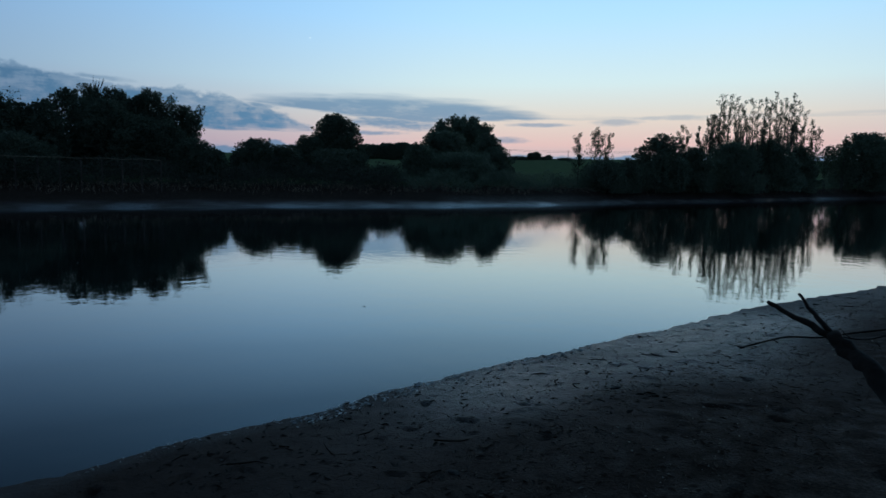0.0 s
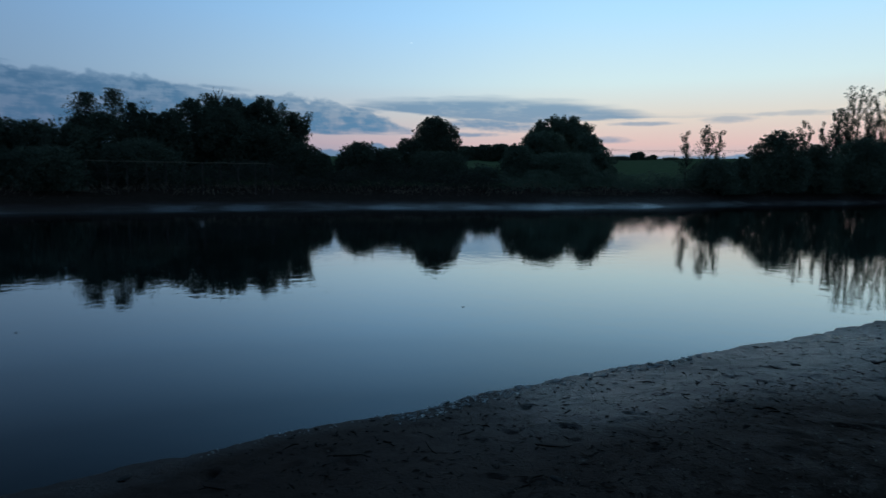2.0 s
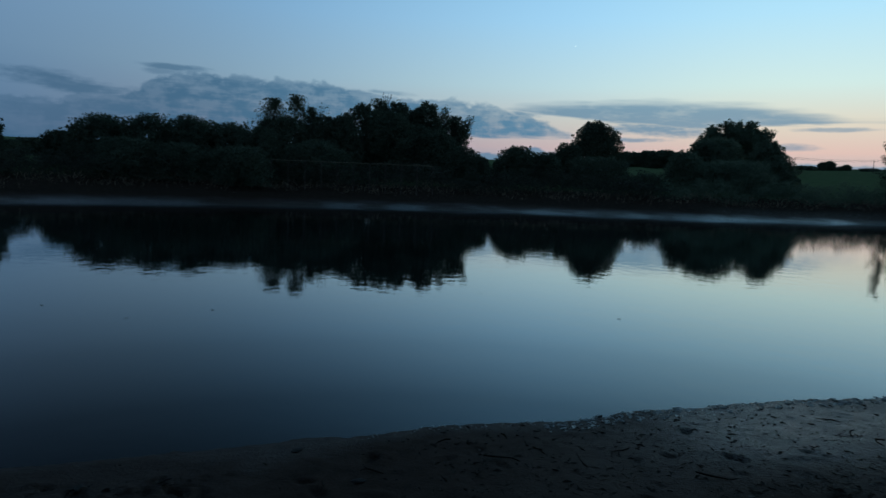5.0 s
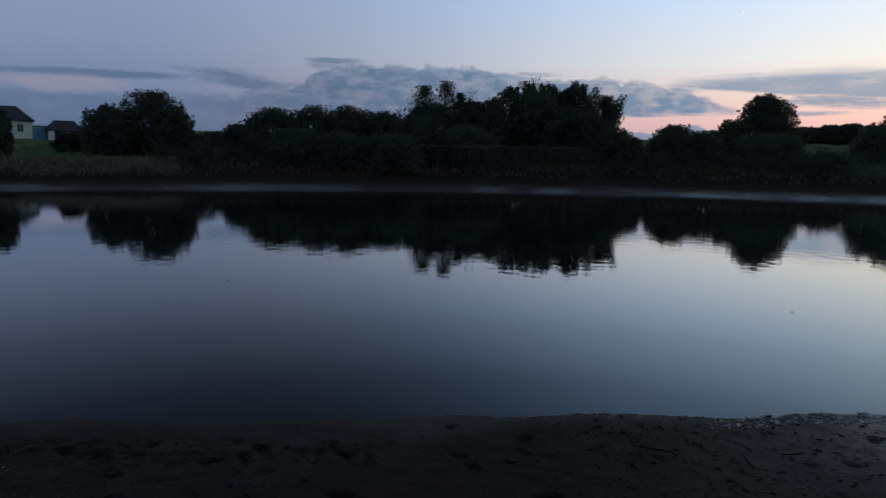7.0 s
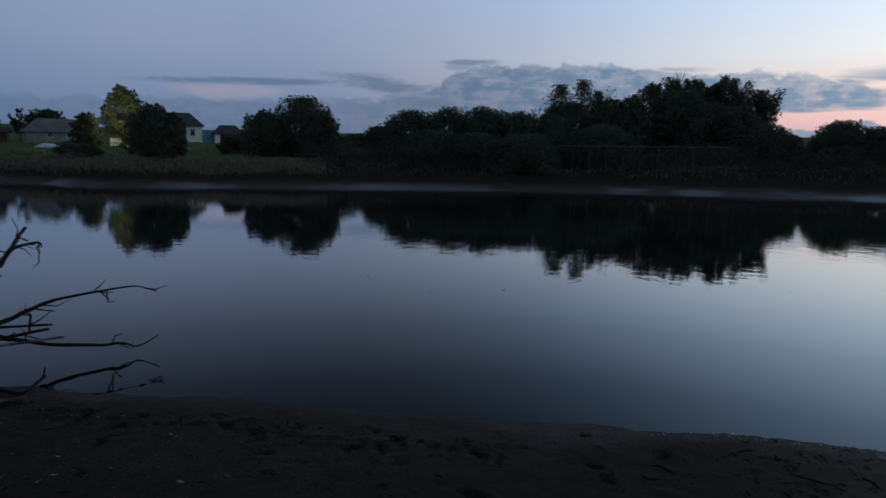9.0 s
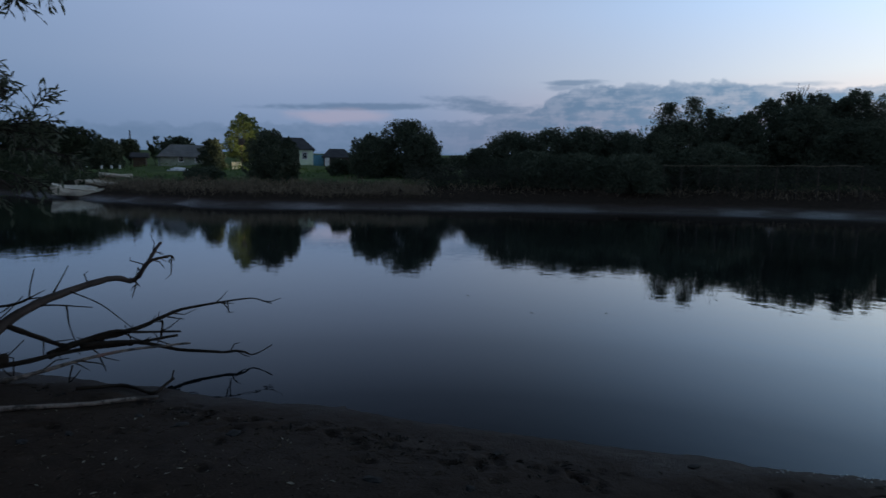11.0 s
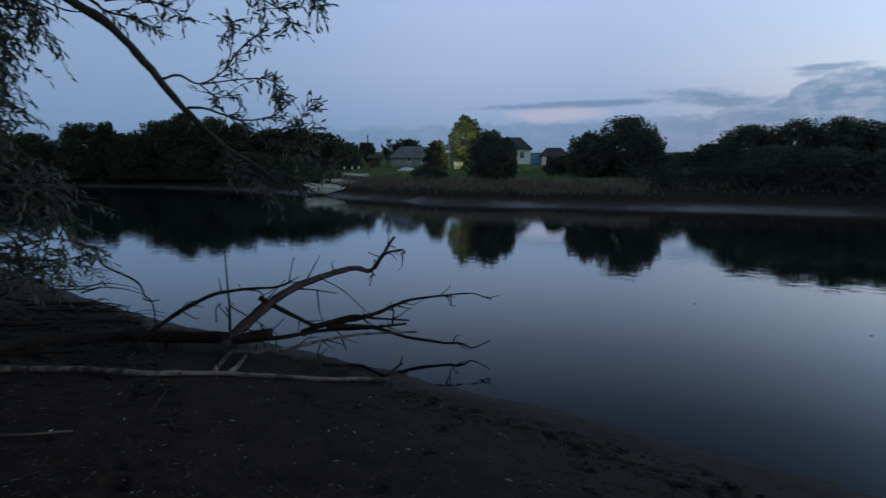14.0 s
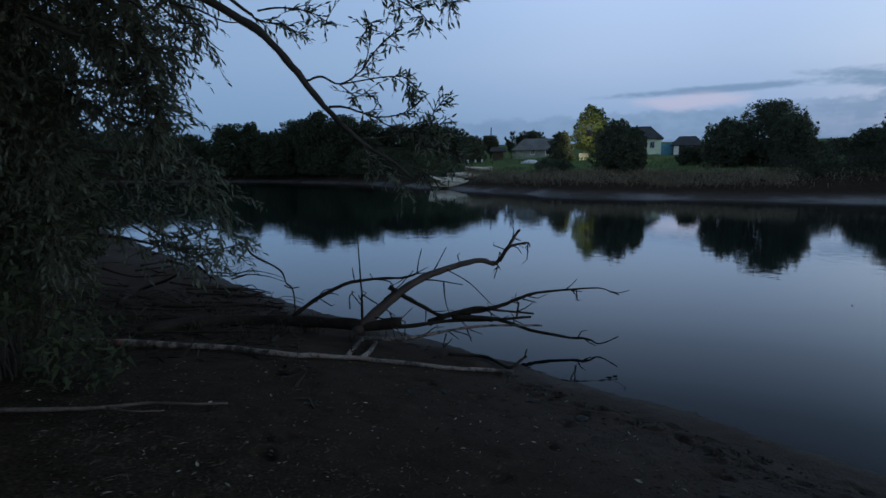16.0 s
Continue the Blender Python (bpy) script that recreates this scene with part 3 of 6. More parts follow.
tree("poplar_tree", "slender dark young poplar with feathery upright crown on the far bank", "feather", -24.9, 88.0, 12.8, 1.9, 5)
tree("poplar_tree", "slender dark young poplar with feathery upright crown on the far bank", "feather", -25.4, 88.0, 12.3, 1.9, 6)
tree("poplar_tree", "slender dark young poplar with feathery upright crown on the far bank", "feather", -26.0, 88.0, 12.7, 1.9, 7)
tree("poplar_tree", "slender dark young poplar with feathery upright crown on the far bank", "feather", -26.5, 88.0, 12.4, 1.8, 8)
tree("poplar_tree", "slender dark young poplar with feathery upright crown on the far bank", "feather", -27.0, 89.6, 12.7, 1.8, 9)
tree("poplar_tree", "slender dark young poplar with feathery upright crown on the far bank", "feather", -27.4, 91.3, 12.7, 1.8, 10)
tree("poplar_tree", "slender dark young poplar with feathery upright crown on the far bank", "feather", -27.8, 93.2, 13.9, 1.9, 11)
tree("poplar_tree", "slender dark young poplar with feathery upright crown on the far bank", "feather", -28.4, 95.8, 13.3, 2.0, 12)
tree("poplar_tree", "slender dark young poplar with feathery upright crown on the far bank", "feather", -28.9, 98.1, 14.2, 2.1, 13)
tree("poplar_tree", "slender dark young poplar with feathery upright crown on the far bank", "feather", -29.4, 100.3, 13.4, 2.2, 14)
tree("poplar_tree", "slender dark young poplar with feathery upright crown on the far bank", "feather", -29.9, 102.6, 12.4, 2.2, 15)
tree("poplar_tree", "slender dark young poplar with feathery upright crown on the far bank", "feather", -30.4, 104.7, 11.2, 1.9, 16)
tree("sapling", "thin dark sapling with open airy crown on the far bank", "sparse", -22.9, 86.0, 10.4, 2.0, 17)
tree("willow_bush", "low dark green willow bush on the far riverbank", "bush", -24.8, 82.1, 6.9, 6.1, 18)
tree("willow_bush", "low dark green willow bush on the far riverbank", "bush", -27.5, 93.1, 7.8, 7.2, 19)
tree("willow_bush", "low dark green willow bush on the far riverbank", "bush", -29.8, 102.6, 7.3, 4.2, 20)
tree("willow_tree", "dark broad willow with rounded leafy crown on the far bank", "round", -33.8, 121.4, 10.3, 8.3, 21)
tree("sapling", "thin dark sapling with open airy crown on the far bank", "sparse", -32.6, 114.5, 8.9, 1.8, 22)
tree("sapling", "thin dark sapling with open airy crown on the far bank", "sparse", -31.4, 110.0, 7.6, 2.6, 23)
tree("willow_tree", "dark broad willow with rounded leafy crown on the far bank", "round", -36.2, 134.9, 12.0, 8.7, 24)
tree("willow_tree", "dark broad willow with rounded leafy crown on the far bank", "round", -19.1, 72.5, 7.1, 4.9, 25)
tree("sapling", "thin dark sapling with open airy crown on the far bank", "sparse", -20.7, 74.2, 8.2, 1.5, 26)
tree("sapling", "thin dark sapling with open airy crown on the far bank", "sparse", -22.1, 76.4, 8.2, 1.4, 27)
tree("willow_bush", "low dark green willow bush on the far riverbank", "bush", -21.7, 76.5, 5.9, 4.2, 28)
tree("sapling", "thin dark sapling with open airy crown on the far bank", "sparse", -12.1, 66.0, 6.8, 1.6, 29)
tree("sapling", "thin dark sapling with open airy crown on the far bank", "sparse", -13.6, 66.0, 7.4, 1.8, 30)
tree("sapling", "thin dark sapling with open airy crown on the far bank", "sparse", -14.7, 66.0, 6.8, 1.6, 31)
tree("willow_bush", "low dark green willow bush on the far riverbank", "bush", -14.4, 65.0, 4.0, 4.6, 32)
tree("willow_bush", "low dark green willow bush on the far riverbank", "bush", -16.3, 67.4, 4.3, 2.6, 33)
tree("oak_tree", "distant dark tree at the edge of the meadow", "cauli", -7.9, 300.0, 14.7, 3.7, 34)
tree("oak_tree", "distant dark tree at the edge of the meadow", "cauli", -8.4, 305.0, 15.5, 3.8, 35)
tree("oak_tree", "distant dark tree at the edge of the meadow", "cauli", -9.5, 320.0, 14.5, 3.4, 36)
tree("willow_bush", "distant dark tree at the edge of the meadow", "bush", -9.1, 318.0, 13.6, 3.4, 37)
tree("willow_bush", "distant dark tree at the edge of the meadow", "bush", -6.7, 290.0, 12.7, 6.8, 38)
tree("willow_bush", "distant dark tree at the edge of the meadow", "bush", -11.0, 320.0, 13.2, 6.7, 39)
tree("white_willow", "broad dark tree of many upright fanned stems", "fan", -1.5, 200.0, 22.0, 22.5, 140)
tree("willow_tree", "distant dark tree at the edge of the meadow", "round", -0.2, 196.0, 16.5, 9.5, 141)
tree("willow_tree", "distant dark tree at the edge of the meadow", "round", -2.7, 196.0, 16.5, 9.5, 142)
tree("willow_tree", "distant dark tree at the edge of the meadow", "round", -1.5, 197.0, 18.5, 11.0, 143)
tree("willow_tree", "dark broad willow with rounded leafy crown on the far bank", "round", -0.1, 70.0, 7.3, 4.7, 41)
tree("willow_bush", "low dark green willow bush on the far riverbank", "bush", 2.3, 60.0, 5.3, 3.3, 42)
tree("willow_bush", "low dark green willow bush on the far riverbank", "bush", -4.8, 66.0, 5.3, 3.8, 43)
tree("willow_tree", "dark broad willow with rounded leafy crown on the far bank", "round", 0.8, 68.0, 6.9, 3.3, 44)
tree("willow_tree", "dark broad willow with rounded leafy crown on the far bank", "round", -3.9, 68.0, 6.9, 3.3, 45)
tree("willow_bush", "low dark green willow bush on the far riverbank", "bush", -1.7, 62.0, 4.5, 6.7, 46)
tree("willow_tree", "distant dark tree at the edge of the meadow", "round", 7.8, 210.0, 11.9, 4.9, 47)
tree("willow_tree", "distant dark tree at the edge of the meadow", "round", 7.0, 210.0, 12.9, 6.4, 48)
tree("willow_tree", "distant dark tree at the edge of the meadow", "round", 6.1, 210.0, 12.6, 4.9, 49)
tree("willow_tree", "distant dark tree at the edge of the meadow", "round", 5.4, 210.0, 13.4, 5.7, 50)
tree("willow_tree", "distant dark tree at the edge of the meadow", "round", 4.6, 210.0, 12.9, 5.3, 51)
tree("willow_tree", "distant dark tree at the edge of the meadow", "round", 3.9, 210.0, 13.7, 6.4, 52)
tree("willow_tree", "distant dark tree at the edge of the meadow", "round", 3.2, 210.0, 13.1, 4.9, 53)
tree("willow_tree", "distant dark tree at the edge of the meadow", "round", 2.3, 210.0, 12.6, 5.7, 54)
tree("oak_tree", "dark rounded tree with billowing clumped crown on the far bank", "cauli", 9.8, 76.0, 9.4, 6.5, 55)
tree("willow_tree", "dark broad willow with rounded leafy crown on the far bank", "round", 12.3, 70.0, 6.4, 3.4, 56)
tree("willow_bush", "low dark green willow bush on the far riverbank", "bush", 9.6, 60.0, 4.5, 5.8, 57)
tree("willow_bush", "low dark green willow bush on the far riverbank", "bush", 5.5, 58.0, 3.0, 3.1, 58)
tree("willow_tree", "dark broad willow with rounded leafy crown on the far bank", "round", 16.8, 60.0, 5.3, 3.8, 59)
tree("willow_bush", "low dark green willow bush on the far riverbank", "bush", 14.3, 60.0, 4.8, 3.4, 60)
tree("willow_bush", "low dark green willow bush on the far riverbank", "bush", 18.1, 58.0, 4.2, 1.9, 61)
tree("willow_bush", "low dark green willow bush on the far riverbank", "bush", 21.8, 58.0, 5.0, 4.1, 62)
tree("willow_bush", "low dark green willow bush on the far riverbank", "bush", 20.3, 56.0, 4.1, 2.5, 63)
tree("alder_tree", "dark deciduous tree with open ragged crown on the far bank", "sparse2", 22.7, 64.0, 8.3, 2.9, 64)
tree("alder_tree", "dark deciduous tree with open ragged crown on the far bank", "sparse2", 24.7, 66.0, 9.7, 2.8, 65)
tree("white_willow", "broad dark tree of many upright fanned stems", "fan", 27.8, 66.0, 9.7, 6.0, 66)
tree("alder_tree", "dark deciduous tree with open ragged crown on the far bank", "sparse2", 25.6, 66.0, 9.9, 2.3, 67)
tree("willow_tree", "dark broad willow with rounded leafy crown on the far bank", "round", 26.0, 63.0, 7.2, 6.0, 68)
tree("willow_tree", "dark broad willow with rounded leafy crown on the far bank", "round", 24.1, 60.0, 6.6, 4.1, 69)
tree("alder_tree", "dark deciduous tree with open ragged crown on the far bank", "sparse2", 29.4, 70.0, 10.5, 2.4, 70)
tree("dead_tree", "bare dead tree with forked leafless top", "deadtree", 28.9, 70.0, 11.4, 2.1, 71)
tree("willow_tree", "dark broad willow with rounded leafy crown on the far bank", "round", 31.0, 62.0, 9.2, 3.9, 72)
tree("willow_tree", "dark broad willow with rounded leafy crown on the far bank", "round", 28.2, 60.0, 8.1, 4.6, 73)
tree("poplar_tree", "dense dark upright poplar above the far bank thicket", "spire", 38.7, 58.0, 8.5, 2.7, 74)
tree("poplar_tree", "dense dark upright poplar above the far bank thicket", "spire", 36.9, 58.0, 8.9, 3.1, 75)
tree("poplar_tree", "dense dark upright poplar above the far bank thicket", "spire", 35.5, 59.0, 8.0, 2.1, 76)
tree("willow_tree", "dark broad willow with rounded leafy crown on the far bank", "round", 37.8, 57.0, 7.0, 4.6, 77)
tree("willow_tree", "dark broad willow with rounded leafy crown on the far bank", "round", 39.1, 57.0, 6.8, 2.4, 78)
tree("willow_tree", "dark broad willow with rounded leafy crown on the far bank", "round", 34.5, 58.0, 7.4, 3.6, 79)
tree("willow_tree", "dark broad willow with rounded leafy crown on the far bank", "round", 32.8, 58.0, 7.6, 3.1, 80)
tree("willow_bush", "low dark green willow bush on the far riverbank", "bush", 35.1, 52.0, 4.7, 5.6, 81)
tree("willow_tree", "dark broad willow with rounded leafy crown on the far bank", "round", 54.9, 62.0, 4.8, 3.2, 82)
tree("willow_tree", "dark broad willow with rounded leafy crown on the far bank", "round", 52.1, 56.0, 6.0, 4.5, 83)
tree("willow_tree", "dark broad willow with rounded leafy crown on the far bank", "round", 48.7, 55.0, 6.2, 4.4, 84)
tree("willow_tree", "dark broad willow with rounded leafy crown on the far bank", "round", 45.7, 54.0, 6.2, 4.3, 85)
tree("willow_tree", "dark broad willow with rounded leafy crown on the far bank", "round", 42.7, 54.0, 5.9, 4.6, 86)
tree("willow_tree", "dark broad willow with rounded leafy crown on the far bank", "round", 40.1, 52.0, 5.5, 3.7, 87)
tree("willow_bush", "low dark green willow bush on the far riverbank", "bush", 50.3, 50.0, 4.0, 4.7, 88)
tree("willow_bush", "low dark green willow bush on the far riverbank", "bush", 46.3, 49.0, 3.8, 4.7, 89)
tree("willow_bush", "low dark green willow bush on the far riverbank", "bush", 41.7, 48.0, 3.7, 4.7, 90)
tree("willow_tree", "dark broad willow with rounded leafy crown on the far bank", "round", 65.1, 58.0, 5.8, 3.6, 91)
tree("willow_tree", "dark broad willow with rounded leafy crown on the far bank", "round", 61.9, 60.0, 7.3, 4.9, 92)
tree("willow_tree", "dark broad willow with rounded leafy crown on the far bank", "round", 60.3, 57.0, 6.0, 3.3, 93)
tree("willow_bush", "low dark green willow bush on the far riverbank", "bush", 58.5, 85.0, 4.5, 3.3, 94)
tree("willow_bush", "low dark green willow bush on the far riverbank", "bush", 57.1, 90.0, 5.0, 3.6, 95)
tree("willow_tree", "dark broad willow with rounded leafy crown on the far bank", "round", 74.0, 53.0, 5.6, 3.3, 96)
tree("willow_tree", "dark broad willow with rounded leafy crown on the far bank", "round", 72.4, 53.5, 5.1, 1.6, 97)
tree("birch_tree", "tall tree lit yellow green by a yard lamp", "lit", 76.0, 78.0, 9.2, 3.9, 98)
tree("willow_bush", "low dark green willow bush on the far riverbank", "bush", 78.7, 74.0, 5.9, 2.6, 99)
tree("alder_tree", "dark deciduous tree with open ragged crown on the far bank", "sparse2", 85.1, 96.0, 6.5, 2.1, 100)
tree("sapling", "thin dark sapling with open airy crown on the far bank", "sparse", 83.1, 100.0, 7.4, 1.4, 101)
tree("willow_tree", "dark broad willow with rounded leafy crown on the far bank", "round", 81.4, 104.0, 7.6, 4.6, 102)
tree("willow_bush", "low dark green willow bush on the far riverbank", "bush", 79.4, 58.0, 2.5, 3.1, 103)
tree("willow_bush", "low dark green willow bush on the far riverbank", "bush", 67.9, 62.0, 3.6, 2.0, 104)
tree("willow_tree", "dark broad willow with rounded leafy crown on the far bank", "round", 111.4, 115.7, 7.7, 7.2, 105)
tree("willow_tree", "dark broad willow with rounded leafy crown on the far bank", "round", 108.1, 110.8, 9.3, 6.3, 106)
tree("willow_tree", "dark broad willow with rounded leafy crown on the far bank", "round", 106.4, 107.8, 9.5, 4.4, 107)
tree("willow_tree", "dark broad willow with rounded leafy crown on the far bank", "round", 104.5, 104.3, 7.6, 6.2, 108)
tree("willow_tree", "dark broad willow with rounded leafy crown on the far bank", "round", 102.5, 100.0, 9.3, 6.8, 109)
tree("willow_tree", "dark broad willow with rounded leafy crown on the far bank", "round", 100.6, 96.0, 10.4, 5.8, 110)
tree("willow_tree", "dark broad willow with rounded leafy crown on the far bank", "round", 98.3, 94.0, 9.6, 6.6, 111)
tree("willow_tree", "dark broad willow with rounded leafy crown on the far bank", "round", 96.0, 92.0, 8.8, 5.7, 112)
tree("willow_tree", "dark broad willow with rounded leafy crown on the far bank", "round", 93.5, 92.0, 8.1, 5.8, 113)
tree("willow_tree", "dark broad willow with rounded leafy crown on the far bank", "round", 91.2, 90.0, 8.0, 5.7, 114)
tree("willow_tree", "dark broad willow with rounded leafy crown on the far bank", "round", 88.9, 90.0, 7.5, 5.7, 115)
tree("willow_tree", "dark broad willow with rounded leafy crown on the far bank", "round", 86.9, 88.0, 6.1, 4.0, 116)
tree("willow_tree", "dark broad willow with rounded leafy crown on the far bank", "round", 114.0, 119.6, 8.3, 8.0, 117)
tree("willow_tree", "dark broad willow with rounded leafy crown on the far bank", "round", 116.9, 124.0, 8.5, 8.7, 118)
tree("willow_tree", "dark broad willow with rounded leafy crown on the far bank", "round", 120.1, 128.5, 8.5, 8.6, 119)
tree("willow_bush", "low dark green willow bush on the far riverbank", "bush", 107.4, 110.2, 5.5, 8.1, 120)
tree("willow_bush", "low dark green willow bush on the far riverbank", "bush", 103.6, 102.7, 5.2, 7.9, 121)
tree("willow_bush", "low dark green willow bush on the far riverbank", "bush", 99.6, 93.4, 4.9, 7.4, 122)
tree("willow_bush", "low dark green willow bush on the far riverbank", "bush", 95.6, 86.0, 4.5, 6.9, 123)
tree("willow_bush", "low dark green willow bush on the far riverbank", "bush", 92.0, 84.0, 4.1, 6.1, 124)

# ---- the far bank: undergrowth, reeds, pipe, village ----


def undergrowth(name, label, mat, a0, a1, step, u0, u1, low, high, per, size, seed, droop=0.0, long=1.5):
    """Tangled low growth along the far bank between two distances from the water."""
    rng = np.random.RandomState(seed)
    cs = []
    for a in np.arange(a0, a1, step):
        rf = float(np.interp(a, AZ_FINE, FAR_FINE))
        for _ in range(2):
            aa, u = a + rng.uniform(-step, step), rng.uniform(u0, u1)
            x, y = polar(aa, rf + u)
            hgt = rng.uniform(low, high)
            p = rng.normal(0, 1, (per, 3)) * np.array((0.55, 0.55, 0))
            p[:, 2] = rng.uniform(0, 1, per) ** 0.8 * hgt
            p[:, :2] *= (1.15 - 0.6 * p[:, 2:3] / hgt)
            cs.append(p + np.array((x, y, 0)))
    c = np.concatenate(cs)
    c[:, 2] += heights(c[:, 0], c[:, 1])
    v, f = leaves(c, size, rng, long, droop)
    ob = link_mesh(name, v, f, mat)
    return tagged(ob, label, "vegetation", kind="stuff")


undergrowth("undergrowth", "dark tangled shrubs and nettles along the far bank", LEAF_SCRUB, 4, 62, 0.40, 8, 17, 0.7, 2.0, 210, 0.085, 301)
undergrowth("undergrowth", "grey green shrubs along the far bank, lightened for haze", LEAF_HAZED, -44, 4, 0.40, 8, 17, 0.6, 1.7, 210, 0.085, 307)
undergrowth("undergrowth", "low dark weeds along the village bank", LEAF_FAR, 58, 96, 1.1, 8, 13, 0.15, 0.45, 40, 0.09, 302)
undergrowth("undergrowth", "dark brush along the far bend of the river", LEAF_DARK, 88, 128, 0.5, 4, 14, 0.8, 2.4, 170, 0.14, 303)
undergrowth("dry_reeds", "pale dry reeds and dead grass on the far bank", DRYGRASS, 60, 88, 0.16, 4.5, 9.5, 0.2, 0.85, 30, 0.035, 304, 2.0, 8.0)
undergrowth("dry_reeds", "dark dry reeds on the far bank", DRYGRASS, -36, 58, 0.5, 6.0, 9.5, 0.15, 0.7, 12, 0.035, 305, 2.0, 8.0)
undergrowth("meadow_grass", "rough green grass on the meadow below the houses", GREENGRASS, 58, 96, 0.35, 12, 45, 0.10, 0.35, 22, 0.06, 306, 2.5, 5.0)


def box(cx, cy, cz, sx, sy, sz):
    """A box by its centre and sizes, with slightly broken edges."""
    bm = bmesh.new()
    bmesh.ops.create_cube(bm, size=1.0, matrix=Matrix.Translation((cx, cy, cz)) @ Matrix.Diagonal((sx, sy, sz, 1)))
    bmesh.ops.bevel(bm, geom=bm.edges[:], offset=min(sx, sy, sz) * 0.08, segments=1, affect="EDGES")
    out = [v.co.copy() for v in bm.verts], [tuple(v.index for v in f.verts) for f in bm.faces]
    bm.free()
    return out


def prism(profile, y0, y1):
    """A profile of (x, z) drawn out along y."""
    n = len(profile)
    verts = [(x, y0, z) for x, z in profile] + [(x, y1, z) for x, z in profile]
    faces = [tuple(range(n)), tuple(range(2 * n - 1, n - 1, -1))]
    faces += [(i + n, (i + 1) % n + n, (i + 1) % n, i) for i in range(n)]
    return verts, faces


PALEWALL = rough_material("pale_green_plaster", (.52, .60, .44), (.68, .76, .56), 1.2, 0.9, 0.01, 25.0)
GREYWALL = rough_material("grey_weathered_boards", (.13, .15, .12), (.28, .31, .25), 1.5, 0.9, 0.01, 20.0)
DARKWALL = rough_material("dark_log_wall", (.035, .028, .022), (.09, .07, .055), 1.5, 0.9, 0.02, 20.0)
WHITEWASH = rough_material("whitewash", (.55, .55, .52), (.78, .78, .74), 2.0, 0.9, 0.01, 25.0)
ROOF = rough_material("dark_slate_roof", (.022, .022, .025), (.060, .058, .060), 1.0, 0.8, 0.02, 15.0)
GREYROOF = rough_material("weathered_asbestos_roof", (.07, .07, .07), (.16, .155, .15), 1.0, 0.85, 0.02, 15.0)
BLUEPAINT = rough_material("blue_fence_paint", (.08, .26, .40), (.15, .40, .55), 1.5, 0.6, 0.01, 20.0)
CONCRETE = rough_material("pale_concrete", (.34, .29, .23), (.56, .49, .39), 1.5, 0.9, 0.02, 18.0)
PLASTIC = rough_material("white_sheeting", (.5, .5, .5), (.75, .75, .74), 2.0, 0.5, 0.02, 12.0)
PIPE = rough_material("yellow_gas_pipe", (.10, .08, .045), (.17, .14, .085), 2.0, 0.6, 0.004, 30.0)
GLASS, gn, gp = material("dark_window_glass")
gp.inputs["Base Color"].default_value, gp.inputs["Roughness"].default_value = (.01, .012, .015, 1), 0.05


def house(name, label, azimuth, dist, width, depth, base, eave, ridge, wall, roof, turn=0.0, hip=0.0, windows=(), white=None, hip_left=0.0):
    """A small village house facing the river, by its floor, eave and ridge heights."""
    x, y = polar(azimuth, dist)
    g = thing(name, label, "house", x, y, base - 0.5, azimuth + turn, "village houses")
    e, r = eave - base + 0.5, ridge - base + 0.5
    hw, hd = width / 2, depth / 2
    part("wall", joined([box(0, -hd + 0.1, e / 2, width, 0.2, e), box(0, hd - 0.1, e / 2, width, 0.2, e), box(-hw + 0.1, 0, e / 2, 0.2, depth - 0.42, e), box(hw - 0.1, 0, e / 2, 0.2, depth - 0.42, e)]), wall, g)
    o, t = 0.35, 0.12
    eo = e - o * (r - e) / hd
    a = [(-hw - o, -hd - o, eo), (hw + o, -hd - o, eo), (hw + o - hip, 0, r), (-hw - o + hip_left, 0, r), (hw + o, hd + o, eo), (-hw - o, hd + o, eo)]
    verts = a + [(p, q, s + t) for p, q, s in a]
    up = [(6, 7, 8, 9), (9, 8, 10, 11), (7, 10, 8), (11, 6, 9)]
    down = [tuple(i - 6 for i in f[::-1]) for f in up]
    rim = [(0, 1, 7, 6), (1, 4, 10, 7), (4, 5, 11, 10), (5, 0, 6, 11)]
    part("roof", (verts, up + down + rim), roof, g)
    for wx, wz, ww, wh in windows:
        fr = part("window", joined([box(wx - ww / 2, -hd - 0.02, wz, 0.08, 0.1, wh), box(wx + ww / 2, -hd - 0.02, wz, 0.08, 0.1, wh), box(wx, -hd - 0.02, wz + wh / 2, ww, 0.1, 0.08), box(wx, -hd - 0.02, wz - wh / 2, ww, 0.1, 0.08), box(wx, -hd - 0.02, wz, 0.05, 0.08, wh)]), WHITEWASH, g)
        part("pane", box(wx, -hd - 0.004, wz, ww - 0.1, 0.02, wh - 0.1), GLASS, fr)
    if white:
        part("porch", box(*white), WHITEWASH, g, "whitewashed porch wall")
    return g


house("house", "long village house with pale green walls and dark hipped roof", 72.9, 100, 9.3, 6.0, 3.6, 6.05, 7.75, PALEWALL, ROOF, 0, 1.8, ((3.4, 1.9, 0.7, 1.0), (1.4, 1.9, 0.7, 1.0)))
house("small_house", "small house with dark walls, dark roof and white porch", 68.05, 100, 4.0, 4.0, 3.65, 5.0, 6.15, DARKWALL, ROOF, 0, 1.2, ((0.4, 1.2, 0.5, 0.6),), (-1.5, -2.1, 1.0, 0.7, 0.14, 1.4), 1.2)
house("old_house", "old grey wooden house with low weathered roof", 80.4, 98, 8.4, 5.0, 3.4, 4.6, 6.15, GREYWALL, GREYROOF, 6, 0.6, ((-1.6, 1.2, 0.6, 0.7), (0.6, 1.2, 0.6, 0.7)), None, 1.9)
house("shed", "small dark plank shed beside the grey house", 84.3, 92, 1.5, 1.4, 3.0, 4.3, 4.7, DARKWALL, ROOF, -8)

